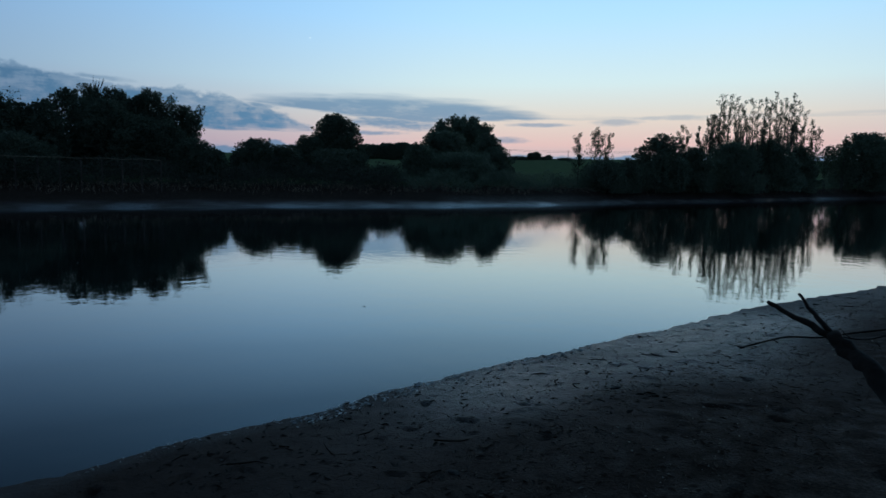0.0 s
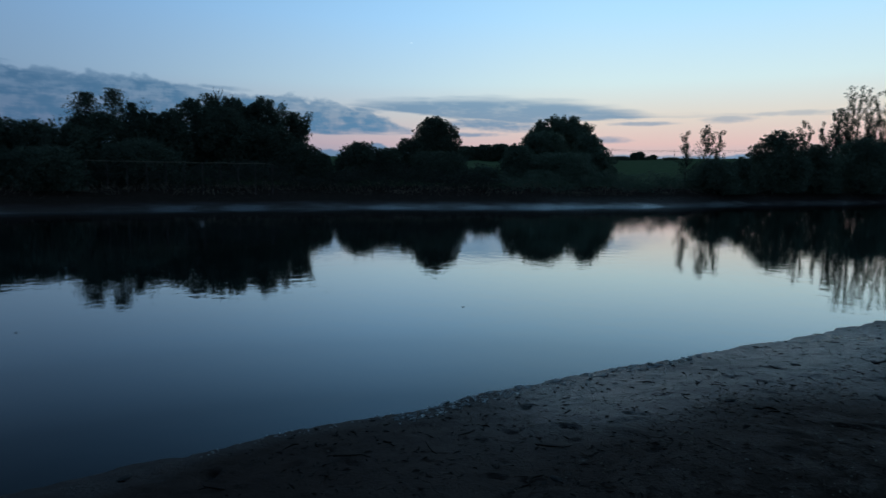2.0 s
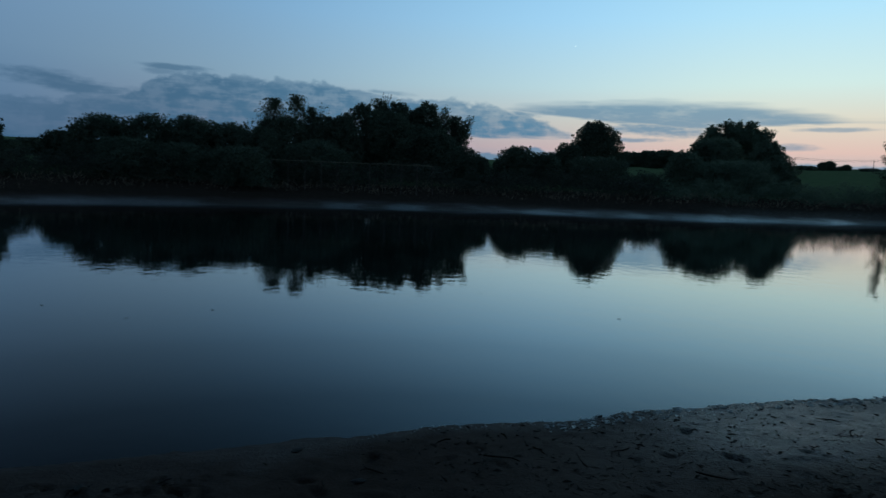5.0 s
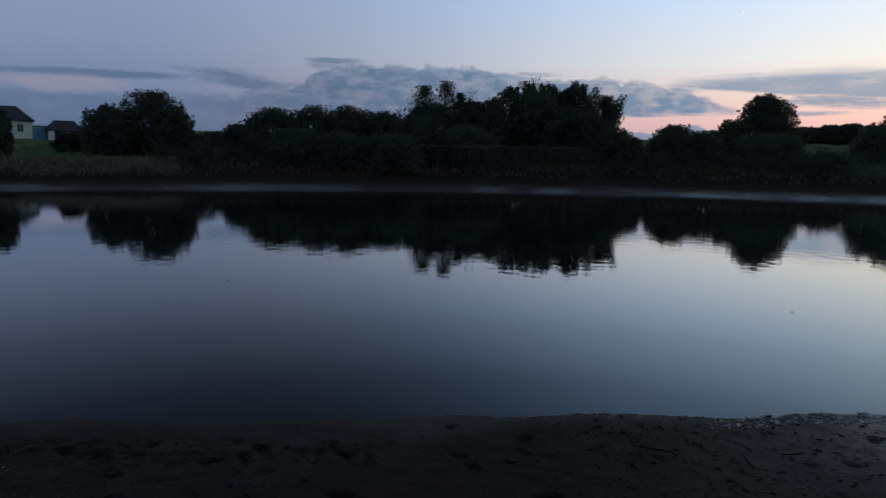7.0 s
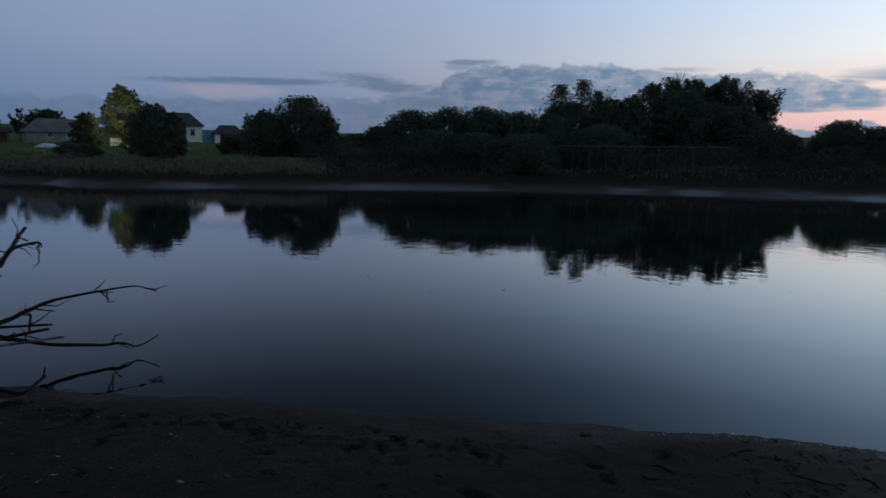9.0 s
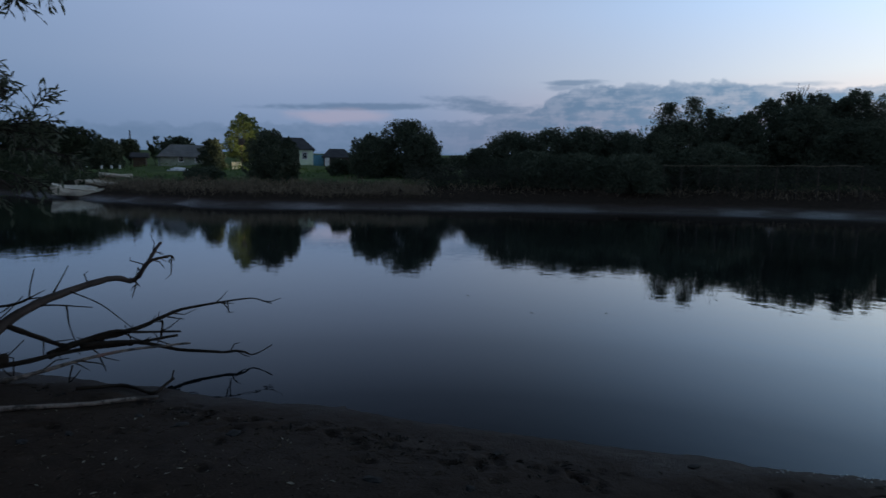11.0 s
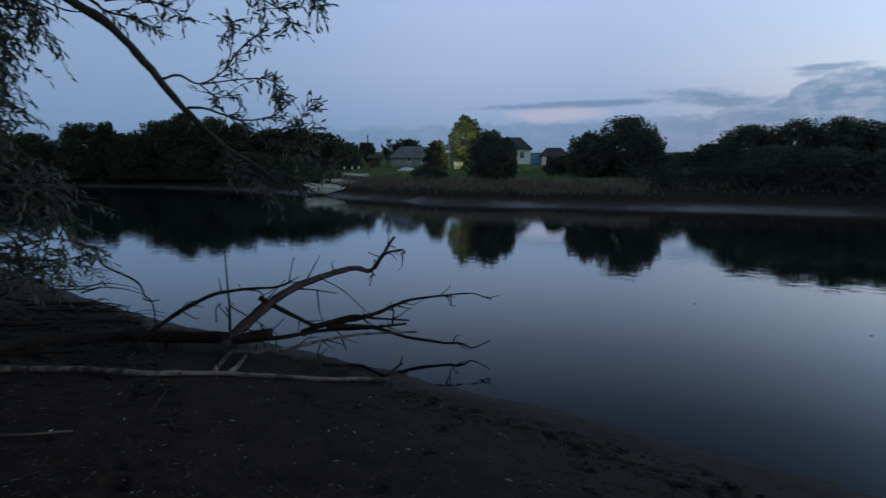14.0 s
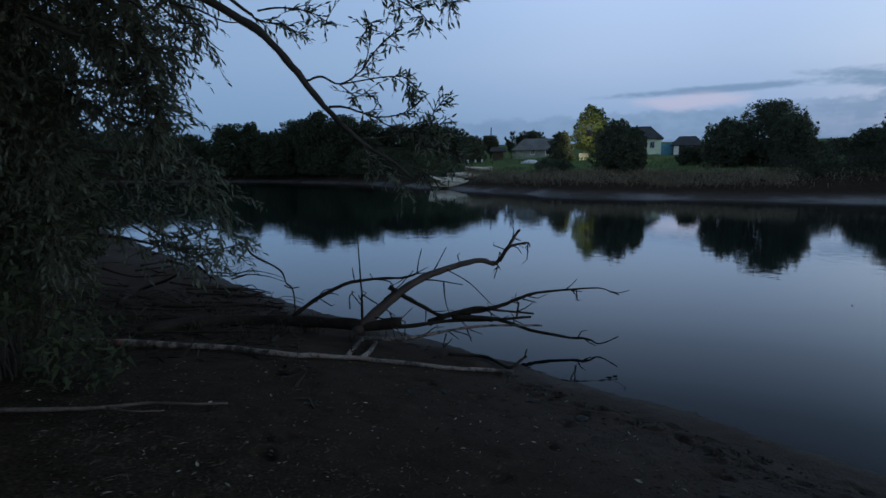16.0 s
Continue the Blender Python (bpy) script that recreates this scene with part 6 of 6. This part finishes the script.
spray(willow, [(-4.69, -3.81, 2.36), (-4.73, -3.59, 2.21), (-4.75, -3.38, 1.91), (-4.77, -3.36, 1.67)], .016, 1.0)
spray(willow, [(-4.50, -3.63, 3.46), (-4.53, -3.42, 3.31), (-4.56, -3.20, 3.01), (-4.58, -3.18, 2.80)], .016, 1.0)
spray(willow, [(-4.09, -3.31, 2.93), (-4.11, -3.13, 2.82), (-4.11, -2.95, 2.60), (-4.12, -2.93, 2.40)], .016, 1.0)
spray(willow, [(-4.80, -3.75, 2.09), (-4.89, -3.45, 1.91), (-4.97, -3.13, 1.55), (-5.00, -3.09, 1.41)], .016, 0.6)
spray(willow, [(-4.31, -3.57, 3.05), (-4.46, -3.20, 2.92), (-4.59, -2.80, 2.63), (-4.61, -2.78, 2.41)], .016, 0.6)
spray(willow, [(-4.32, -3.24, 2.53), (-4.35, -3.02, 2.42), (-4.37, -2.80, 2.22), (-4.38, -2.77, 2.00)], .016, 1.0)
spray(willow, [(-4.36, -3.39, 3.30), (-4.38, -3.20, 3.12), (-4.38, -3.01, 2.79), (-4.40, -2.98, 2.58)], .016, 1.0)
spray(willow, [(-4.45, -3.43, 2.99), (-4.41, -2.97, 2.72), (-4.38, -2.64, 2.50), (-4.32, -2.32, 2.34), (-4.32, -2.07, 2.23)], 0.03, 1.15)
spray(willow, [(-4.32, -3.45, 3.27), (-4.27, -3.00, 3.04), (-4.20, -2.56, 2.87), (-4.23, -2.28, 2.80), (-4.33, -2.07, 2.77)], 0.03, 1.15)
spray(willow, [(-4.35, -3.24, 3.50), (-4.31, -2.75, 3.27), (-4.29, -2.39, 3.09), (-4.29, -2.15, 2.91), (-4.23, -2.03, 2.66)], 0.03, 1.15)
spray(willow, [(-4.27, -2.82, 2.50), (-4.22, -2.52, 2.56), (-4.24, -2.27, 2.56), (-4.32, -2.09, 2.51), (-4.33, -2.07, 2.35)], 0.018, 1.15)
spray(willow, [(-4.27, -3.82, 2.59), (-4.27, -3.34, 2.36), (-4.33, -2.91, 2.21), (-4.48, -2.44, 2.13), (-4.58, -1.99, 2.13), (-4.60, -1.93, 1.93)], 0.03, 0.55)
spray(willow, [(-4.44, -3.62, 2.32), (-4.59, -3.07, 2.06), (-4.65, -2.56, 1.98), (-4.75, -2.08, 1.89), (-4.86, -1.79, 1.80)], 0.025, 0.55)
spray(willow, [(-4.49, -3.72, 2.10), (-4.64, -3.16, 1.82), (-4.79, -2.73, 1.73), (-4.81, -2.45, 1.66), (-4.78, -2.29, 1.72)], 0.025, 0.35)
spray(willow, [(-4.48, -3.73, 2.03), (-4.73, -3.03, 1.61), (-4.85, -2.61, 1.51), (-4.91, -2.22, 1.41), (-5.02, -1.95, 1.40)], 0.022, 0.35)
spray(willow, [(-4.59, -3.07, 2.06), (-4.65, -2.77, 1.86), (-4.76, -2.56, 1.64), (-4.78, -2.29, 1.47), (-4.89, -2.00, 1.28)], 0.015, 0.35)
spray(willow, [(-4.45, -2.91, 2.72), (-4.47, -2.87, 2.58), (-4.45, -2.72, 2.43), (-4.49, -2.64, 2.25)], 0.018, 1.15)
spray(willow, [(-4.29, -2.38, 2.87), (-4.34, -2.27, 2.70), (-4.39, -2.19, 2.53), (-4.42, -2.11, 2.35)], 0.014, 1.15)
spray(willow, [(-4.41, -2.79, 3.04), (-4.38, -2.83, 2.82), (-4.34, -2.89, 2.64), (-4.35, -2.88, 2.42)], 0.016, 1.15)
spray(willow, [(-4.62, -2.14, 2.13), (-4.68, -2.01, 2.01), (-4.73, -1.88, 1.77), (-4.74, -1.83, 1.60)], 0.012, 0.55)
spray(willow, [(-4.65, -2.56, 1.98), (-4.71, -2.44, 1.81), (-4.80, -2.24, 1.64), (-4.85, -2.11, 1.46)], 0.012, 0.35)
spray(willow, [(-4.42, -3.13, 3.32), (-4.40, -2.99, 3.10), (-4.35, -3.06, 2.85), (-4.33, -3.10, 2.60), (-4.37, -3.20, 2.28)], 0.02, 1.15)
spray(willow, [(-4.47, -3.41, 2.40), (-4.45, -3.27, 2.10), (-4.50, -3.19, 1.79), (-4.57, -3.10, 1.55)], 0.02, 0.55)
spray(willow, [(-4.79, -2.50, 1.66), (-4.90, -2.27, 1.50), (-5.00, -2.00, 1.55), (-5.06, -1.80, 1.47)], 0.012, 0.35)
spray(willow, [(-4.78, -2.26, 1.47), (-4.87, -2.08, 1.37), (-4.94, -1.89, 1.41), (-4.97, -1.77, 1.43)], 0.01, 0.35)
# the dense growth about the willow's foot
rw = np.random.RandomState(91)
for i in range(26):
    a, d, z = rw.uniform(115.5, 127), rw.uniform(5.0, 6.4), rw.uniform(2.9, 4.1)
    if i >= 20:
        a, z = rw.uniform(123, 128), rw.uniform(1.9, 3.0)
    out = rw.uniform(-4.5, -1.5)
    spray(willow, [(*polar(a, d), z), (*polar(a + out * 0.4, d + 0.1), z - 0.05), (*polar(a + out * 0.8, d + 0.15), z - 0.2), (*polar(a + out, d + 0.2), z - 0.42)], 0.014, 1.0)
# shrub added to fill a black area; its dark leaves hold the shade
shrub = thing("shade_shrub", "dense shrub added by the willow, shade put into its dark leaves", "bush", *polar(126, 6.0), ground_z(*polar(126, 6.0)))
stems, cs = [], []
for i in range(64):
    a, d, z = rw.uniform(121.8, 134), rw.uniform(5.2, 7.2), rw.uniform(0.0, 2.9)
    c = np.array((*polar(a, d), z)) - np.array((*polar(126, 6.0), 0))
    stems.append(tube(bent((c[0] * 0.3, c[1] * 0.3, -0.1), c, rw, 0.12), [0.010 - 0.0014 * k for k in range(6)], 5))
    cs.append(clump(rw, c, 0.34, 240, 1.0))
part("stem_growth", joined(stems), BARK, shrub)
part("leafage", leaves(np.concatenate(cs), 0.026, rw, 3.2, 0.6), LEAF_DARK, shrub)
twiggy(snag, [(-6.86, -1.16, 0.21), (-6.93, -0.94, 0.40), (-7.09, -0.70, 0.59), (-7.28, -0.44, 0.74), (-7.56, -0.07, 0.83), (-7.72, 0.28, 0.88), (-7.80, 0.47, 0.83), (-7.88, 0.61, 0.99), (-7.96, 0.71, 1.13), (-7.95, 0.80, 1.22)], 6, 1)
twiggy(snag, [(-7.80, 0.53, 0.85), (-7.78, 0.64, 1.02), (-7.81, 0.77, 1.06), (-7.84, 0.88, 1.07), (-7.84, 0.91, 1.01)], 6, 2)
twiggy(snag, [(-7.80, 0.44, 0.84), (-7.80, 0.51, 0.79), (-7.79, 0.54, 0.74)], 3, 3)
twiggy(snag, [(-7.10, -1.89, 0.34), (-7.16, -1.61, 0.54), (-7.22, -1.25, 0.70), (-7.30, -0.90, 0.73), (-7.32, -0.61, 0.74), (-7.37, -0.49, 0.78)], 6, 4)
twiggy(snag, [(-6.87, -1.09, 0.31), (-6.91, -1.09, 0.57), (-6.96, -1.11, 0.88), (-7.00, -1.13, 1.22)], 3, 5)
twiggy(snag, [(-7.08, -0.79, 0.67), (-7.10, -0.47, 0.47), (-7.10, -0.18, 0.30)], 3, 6)
twiggy(snag, [(-7.01, -0.35, 0.27), (-7.10, -0.09, 0.35), (-7.17, 0.24, 0.37), (-7.24, 0.51, 0.41), (-7.31, 0.72, 0.48), (-7.37, 0.93, 0.52), (-7.40, 1.27, 0.55), (-7.40, 1.67, 0.57), (-7.33, 1.90, 0.50)], 6, 7)
twiggy(snag, [(-6.87, -1.03, 0.28), (-6.91, -0.60, 0.26), (-7.01, -0.15, 0.29), (-7.08, 0.30, 0.28), (-7.11, 0.82, 0.30)], 6, 8)
twiggy(snag, [(-7.01, -0.28, 0.31), (-7.09, 0.17, 0.42), (-7.16, 0.44, 0.37), (-7.10, 0.85, 0.34)], 3, 9)
twiggy(snag, [(-7.01, -0.09, 0.33), (-6.97, 0.42, 0.31), (-6.93, 0.79, 0.19), (-6.86, 1.16, 0.13), (-6.80, 1.40, 0.12), (-6.77, 1.53, 0.07), (-6.71, 1.71, 0.17)], 6, 10)
twiggy(snag, [(-7.13, 0.66, 0.30), (-7.13, 0.68, 0.44), (-7.13, 0.67, 0.47)], 3, 11)
twiggy(snag, [(-6.50, -1.08, 0.24), (-6.54, -0.58, 0.23), (-6.64, -0.16, 0.27), (-6.71, 0.27, 0.31), (-6.72, 0.88, 0.30)], 6, 12)
twiggy(snag, [(-6.50, -1.04, 0.24), (-6.31, -1.09, 0.20), (-5.96, -1.12, 0.23)], 3, 13)
twiggy(brush, [(-9.46, -4.05, 0.21), (-9.85, -3.59, 0.14), (-9.98, -3.18, 0.06), (-9.92, -2.90, 0.03)], 3, 14, 0.2)
twiggy(brush, [(-9.30, -3.82, 0.17), (-9.51, -3.30, 0.10), (-9.45, -2.60, 0.04)], 3, 15, 0.2)
twiggy(brush, [(-8.46, -3.58, 0.22), (-8.80, -3.08, 0.13), (-8.63, -2.40, 0.08)], 3, 16, 0.2)
twiggy(brush, [(-9.83, -4.46, 0.25), (-10.02, -4.00, 0.13), (-10.24, -3.35, 0.06)], 3, 17, 0.2)
twiggy(brush, [(-8.55, -4.81, 0.69), (-8.82, -4.49, 0.52), (-9.25, -4.03, 0.48)], 3, 18, 0.2)
twiggy(brush, [(-9.24, -3.38, 0.13), (-9.76, -3.20, 0.14), (-9.86, -2.88, 0.06)], 3, 19, 0.2)
twiggy(brush, [(-7.55, -4.03, 0.36), (-7.88, -3.42, 0.25), (-8.59, -2.93, 0.15), (-8.55, -2.34, 0.09)], 3, 20, 0.2)
twiggy(brush, [(-6.93, -4.16, 0.41), (-7.29, -3.38, 0.31), (-7.11, -2.54, 0.25)], 3, 21, 0.2)
twiggy(brush, [(-6.32, -3.54, 0.37), (-6.53, -2.89, 0.32), (-6.70, -2.11, 0.26), (-6.27, -1.93, 0.28)], 3, 22, 0.2)
twiggy(brush, [(-7.74, -4.20, 0.37), (-9.26, -4.64, 0.25), (-8.73, -3.98, 0.50), (-8.70, -3.79, 0.60)], 3, 23, 0.2)
twiggy(brush, [(-7.89, -3.85, 0.32), (-8.28, -3.36, 0.21), (-8.78, -2.92, 0.12), (-8.70, -2.42, 0.08)], 3, 24, 0.2)
twiggy(brush, [(-10.05, -4.11, 0.13), (-10.04, -3.65, 0.09), (-9.72, -3.20, 0.07)], 3, 25, 0.2)
twiggy(brush, [(-9.58, -3.67, 0.13), (-9.45, -3.20, 0.10), (-10.11, -3.04, 0.03)], 3, 26, 0.2)
twiggy(lying, [(3.29, 6.64, 0.20), (3.64, 6.84, 0.22), (4.05, 7.06, 0.23), (4.26, 6.81, 0.29), (4.69, 6.89, 0.33), (5.19, 6.97, 0.36), (5.80, 7.16, 0.38)], 3, 27, 0.2)
twiggy(lying, [(4.48, 6.87, 0.30), (4.55, 6.50, 0.35), (5.07, 6.72, 0.38)], 3, 28, 0.2)

# ---- unseen willows added behind, to block skylight from the bank ----


def blocker_willow(azimuth, dist, height, reach, seed, low=0.5):
    rng = np.random.RandomState(seed)
    x, y = polar(azimuth, dist)
    z0 = ground_z(x, y) - 0.1
    ob = thing("willow_tree", "tall spreading willow added behind the muddy bank to block skylight", "tree", x, y, z0, group="willows over the bank")
    limbs = [tube(bent((0, 0, 0), (0.3, 0.2, height * 0.6), rng, 0.08), [0.28 - 0.03 * i for i in range(6)], 9)]
    cs = []
    for i in range(34):
        a, q = rng.uniform(0, 6.28), reach * math.sqrt(rng.uniform(0.05, 0.85))
        c = np.array((math.cos(a) * q, math.sin(a) * q, height * rng.uniform(low, 0.95)))
        limbs.append(tube(bent((0.1, 0.1, height * rng.uniform(0.25, 0.55)), c, rng, 0.1), [0.08 - 0.013 * k for k in range(6)], 5))
        cs.append(clump(rng, c, reach * 0.26, 330, 0.8))
    part("trunk", joined(limbs), BARK, ob)
    part("crown", leaves(np.concatenate(cs), 0.13, rng, 2.2, 0.5), LEAF_WILLOW, ob)


blocker_willow(-145, 7.5, 9.5, 4.8, 402)
blocker_willow(175, 5.5, 9.5, 6.0, 403)
blocker_willow(137, 9.5, 7.5, 2.8, 406, 0.14)
blocker_willow(142, 5.0, 10.0, 5.2, 405)
blocker_willow(148, 7.0, 7.5, 4.0, 404)

# unseen crown for the willow, added high over the bank to block skylight
rc = np.random.RandomState(77)
cs = []
for i in range(112):
    if i >= 84:
        (cx, cy), cz = polar(rc.uniform(88, 128), rc.uniform(5.5, 9.0)), rc.uniform(5.0, 7.2)
    elif i < 40:
        (cx, cy), cz = polar(rc.uniform(42, 126), rc.uniform(0.3, 4.2)), rc.uniform(4.9, 7.5)
    else:
        (cx, cy), cz = polar(rc.uniform(98, 135), rc.uniform(1.5, 5.2)), rc.uniform(4.3, 6.0)
    cs.append(clump(rc, (cx, cy, cz), rc.uniform(0.6, 1.0), 300, 0.7))
part("crown", leaves(np.concatenate(cs), 0.12, rc, 2.2, 0.5), LEAF_WILLOW, willow)

# ---- litter on the near bank ----


def strewn(rng, n, a0, a1, v0, v1, r1=99.0):
    """Places on the near bank between two distances from the water's edge."""
    a = rng.uniform(a0, a1, n)
    rn = np.interp(a, AZ_FINE, NEAR_FINE)
    r = np.minimum(rn, r1) - rng.uniform(v0, v1, n)
    keep = r > 1.2
    a, r = np.radians(a[keep]), r[keep]
    x, y = -np.sin(a) * r, np.cos(a) * r
    return np.stack([x, y, heights(x, y)], 1)


def litter(name, label, mat, places, size, long, seed, flat=0.25):
    rng = np.random.RandomState(seed)
    n = len(places)
    a = rng.uniform(0, 6.28, n)
    d = np.stack([np.cos(a), np.sin(a), rng.normal(0, flat, n)], 1)
    e = np.stack([-np.sin(a), np.cos(a), rng.normal(0, flat, n)], 1)
    s = (size * 0.85 * np.exp(np.clip(rng.normal(0, 0.5, n), -0.9, 0.85)))[:, None]
    up = np.array((0, 0, 1.0))
    c = places + up * s * 0.15
    v = np.stack([c - d * s * long / 2, c + e * s / 2 + up * s * 0.2, c + d * s * long / 2, c - e * s / 2 + up * s * 0.2, c - up * s * 0.1], 1).reshape(-1, 3)
    o = np.arange(n)[:, None] * 5
    f = np.concatenate([o + np.array([0, 4, 1]), o + np.array([4, 2, 1]), o + np.array([0, 3, 4]), o + np.array([4, 3, 2])])
    ob = link_mesh(name, v, f, mat)
    return tagged(ob, label, "litter", kind="stuff")


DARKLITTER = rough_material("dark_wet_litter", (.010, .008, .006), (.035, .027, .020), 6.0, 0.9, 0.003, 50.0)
SOILCRUMB = rough_material("soil_crumbs", (.012, .009, .007), (.105, .078, .058), 9.0, 0.9, 0.003, 60.0, 0.1)
PALELITTER = rough_material("dry_pale_leaves", (.12, .105, .085), (.30, .27, .22), 6.0, 0.8, 0.003, 50.0)
rl = np.random.RandomState(55)
litter("mud_debris", "dark bits of bark and rotten leaves pressed into the mud", DARKLITTER, strewn(rl, 1500, -38, 30, 0.05, 4.0), 0.014, 2.6, 1)
litter("mud_debris", "dark bits of bark strewn on the mud", DARKLITTER, strewn(rl, 260, 30, 112, 0.15, 4.0, 6.5), 0.014, 2.4, 2)
litter("mud_debris", "dark scraps in a trodden line along the water", DARKLITTER, strewn(rl, 380, 46, 102, 0.52, 0.98), 0.020, 1.8, 12)
litter("mud_debris", "dark scraps and pebbles on the wet mud by the water", DARKLITTER, strewn(rl, 650, -38, 26, 0.03, 1.9), 0.013, 2.6, 13)
litter("fallen_leaves", "small pale fallen willow leaves on the dark soil", PALELITTER, strewn(rl, 700, -38, 8, 2.4, 7.0), 0.008, 3.2, 3)
litter("fallen_leaves", "small pale fallen leaves on the dark soil", PALELITTER, strewn(rl, 520, 72, 126, 0.6, 5.0, 6.6), 0.010, 3.0, 4)
litter("crumbs", "dark crumbs of soil and leaf mould on the upper bank", SOILCRUMB, strewn(rl, 11000, -40, 12, 2.4, 9.5), 0.010, 3.2, 5, 0.12)
litter("crumbs", "dark crumbs of soil and leaf mould on the upper bank", SOILCRUMB, strewn(rl, 8000, 55, 126, 0.5, 5.2, 6.8), 0.010, 2.8, 6, 0.15)
litter("twig_litter", "thin dark broken twigs and stems on the bank soil", SOILCRUMB, strewn(rl, 1100, -40, 20, 1.2, 7.0), 0.006, 14.0, 9, 0.1)
litter("twig_litter", "thin dark broken twigs and stems on the bank soil", SOILCRUMB, strewn(rl, 1200, 60, 126, 0.5, 6.0, 8.5), 0.006, 14.0, 10, 0.1)
# roots and stems, laid thick to darken the ground the willow shades
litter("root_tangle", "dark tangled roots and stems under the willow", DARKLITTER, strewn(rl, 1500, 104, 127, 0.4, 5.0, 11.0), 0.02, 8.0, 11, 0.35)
FOAM = rough_material("dried_scum", (.20, .20, .19), (.42, .42, .40), 8.0, 0.6, 0.003, 60.0, 0.5)
litter("shore_scum", "pale dried scum and leaf scraps along the waterline", FOAM, strewn(rl, 420, -14, 14, -0.03, 0.35), 0.022, 2.0, 7, 0.08)
litter("shore_scum", "pale scum along the waterline", FOAM, strewn(rl, 60, 14, 32, -0.03, 0.12), 0.012, 2.0, 8, 0.08)

# tufts of dead grass between the logs
def dry_tuft(x, y, seed, h):
    rng = np.random.RandomState(seed)
    n = 46
    base = rng.normal(0, 0.07, (n, 2))
    a, ln = rng.uniform(0, 6.28, n), rng.uniform(0.5, 1.0, n) * h
    lean = rng.uniform(0.3, 1.3, n)
    v, f = [], []
    for i in range(n):
        d = np.array((math.cos(a[i]), math.sin(a[i]), 0))
        s = np.array((-d[1], d[0], 0)) * 0.004
        p0 = np.array((*base[i], -0.02))
        p1 = p0 + d * ln[i] * lean[i] * 0.4 + np.array((0, 0, ln[i] * 0.6))
        p2 = p0 + d * ln[i] * lean[i] + np.array((0, 0, ln[i] * (0.95 - 0.4 * lean[i])))
        o = len(v)
        v += [p0 - s, p0 + s, p1 + s * 0.7, p1 - s * 0.7, p2]
        f += [(o, o + 1, o + 2, o + 3), (o + 3, o + 2, o + 4)]
    t = part("grass_tuft", (v, f), DEADGRASS, None)
    t.matrix_basis = pose(x, y, ground_z(x, y), 0, 0, seed * 40)
    tagged(t, "dead bent grass tuft on the dark bank soil", "grass tuft", "grass tufts")


for i, (a, d) in enumerate(((108.5, 7.6), (106.0, 7.2), (110.5, 8.0), (103.5, 7.3), (113.0, 7.4), (109.0, 6.9), (117.0, 7.8), (120.0, 6.6), (99.0, 6.9), (112.0, 8.9))):
    dry_tuft(*polar(a, d), i + 1, 0.26 + 0.03 * (i % 4))

# single sticks and clods on the mud
for i, (px, py, pz) in enumerate(strewn(rl, 46, -36, 40, 0.15, 3.6)):
    tw = thing("stick", "short dark stick pressed into the mud", "stick", px, py, pz + 0.006, rl.uniform(0, 360), "sticks on the mud")
    L = rl.uniform(0.04, 0.14)
    part("stem", tube([(-L, 0, 0), (-L * .3, rl.normal(0, .02), .006), (L * .4, rl.normal(0, .02), .004), (L, rl.normal(0, .03), 0)], [.005, .006, .004, .002], 5), DEADWOOD, tw)
    if i % 2:
        part("side_twig", tube([(L * .1, 0, .004), (L * .35, L * .25, .01), (L * .5, L * .45, .004)], [.004, .003, .002], 4), DEADWOOD, tw)
MUDCLOD = rough_material("mud_clod", (.008, .007, .006), (.020, .017, .015), 6.0, 0.85, 0.006, 40.0)
for i, (px, py, pz) in enumerate(strewn(rl, 34, -36, 105, 0.15, 3.6)):
    bm = bmesh.new()
    bmesh.ops.create_icosphere(bm, subdivisions=2, radius=rl.uniform(0.018, 0.05))
    for v in bm.verts:
        v.co *= 1 + 0.6 * noise.noise(v.co * 45 + Vector((i, 0, 0)))
        v.co.z *= 0.35
        v.co.x *= 1.5
    bm.verts.index_update()
    cl = part("mud_clod", ([v.co.copy() for v in bm.verts], [tuple(v.index for v in f.verts) for f in bm.faces]), MUDCLOD, None)
    bm.free()
    cl.matrix_basis = pose(px, py, pz + 0.004, 0, 0, rl.uniform(0, 360))
    tagged(cl, "small dark clod of mud on the bank", "clod", "clods on the mud")

# leaf meshes added on the river in place of small ripple flecks
for a, d in ((9.6, 15.4), (-5.2, 33.0), (-20.0, 29.0), (-36.4, 26.0), (51.0, 9.2), (44.5, 9.4), (7.5, 9.6), (20.0, 10.9), (33.0, 12.5), (28.0, 20.0), (14.0, 24.0), (2.0, 27.0), (-14.0, 21.0), (57.0, 10.5), (47.0, 22.0), (64.0, 19.0), (38.0, 27.0), (70.0, 26.0)):
    x, y = polar(a, d)
    o = new("ripple_fleck", LEAF)
    o.matrix_basis = pose(x, y, 0.006, 0, 0, rl.uniform(0, 360)) @ Matrix.Scale(rl.uniform(1.0, 1.7), 4)
    tagged(o, "narrow leaf standing in for a ripple fleck on the calm water", "leaf", "floating leaves")
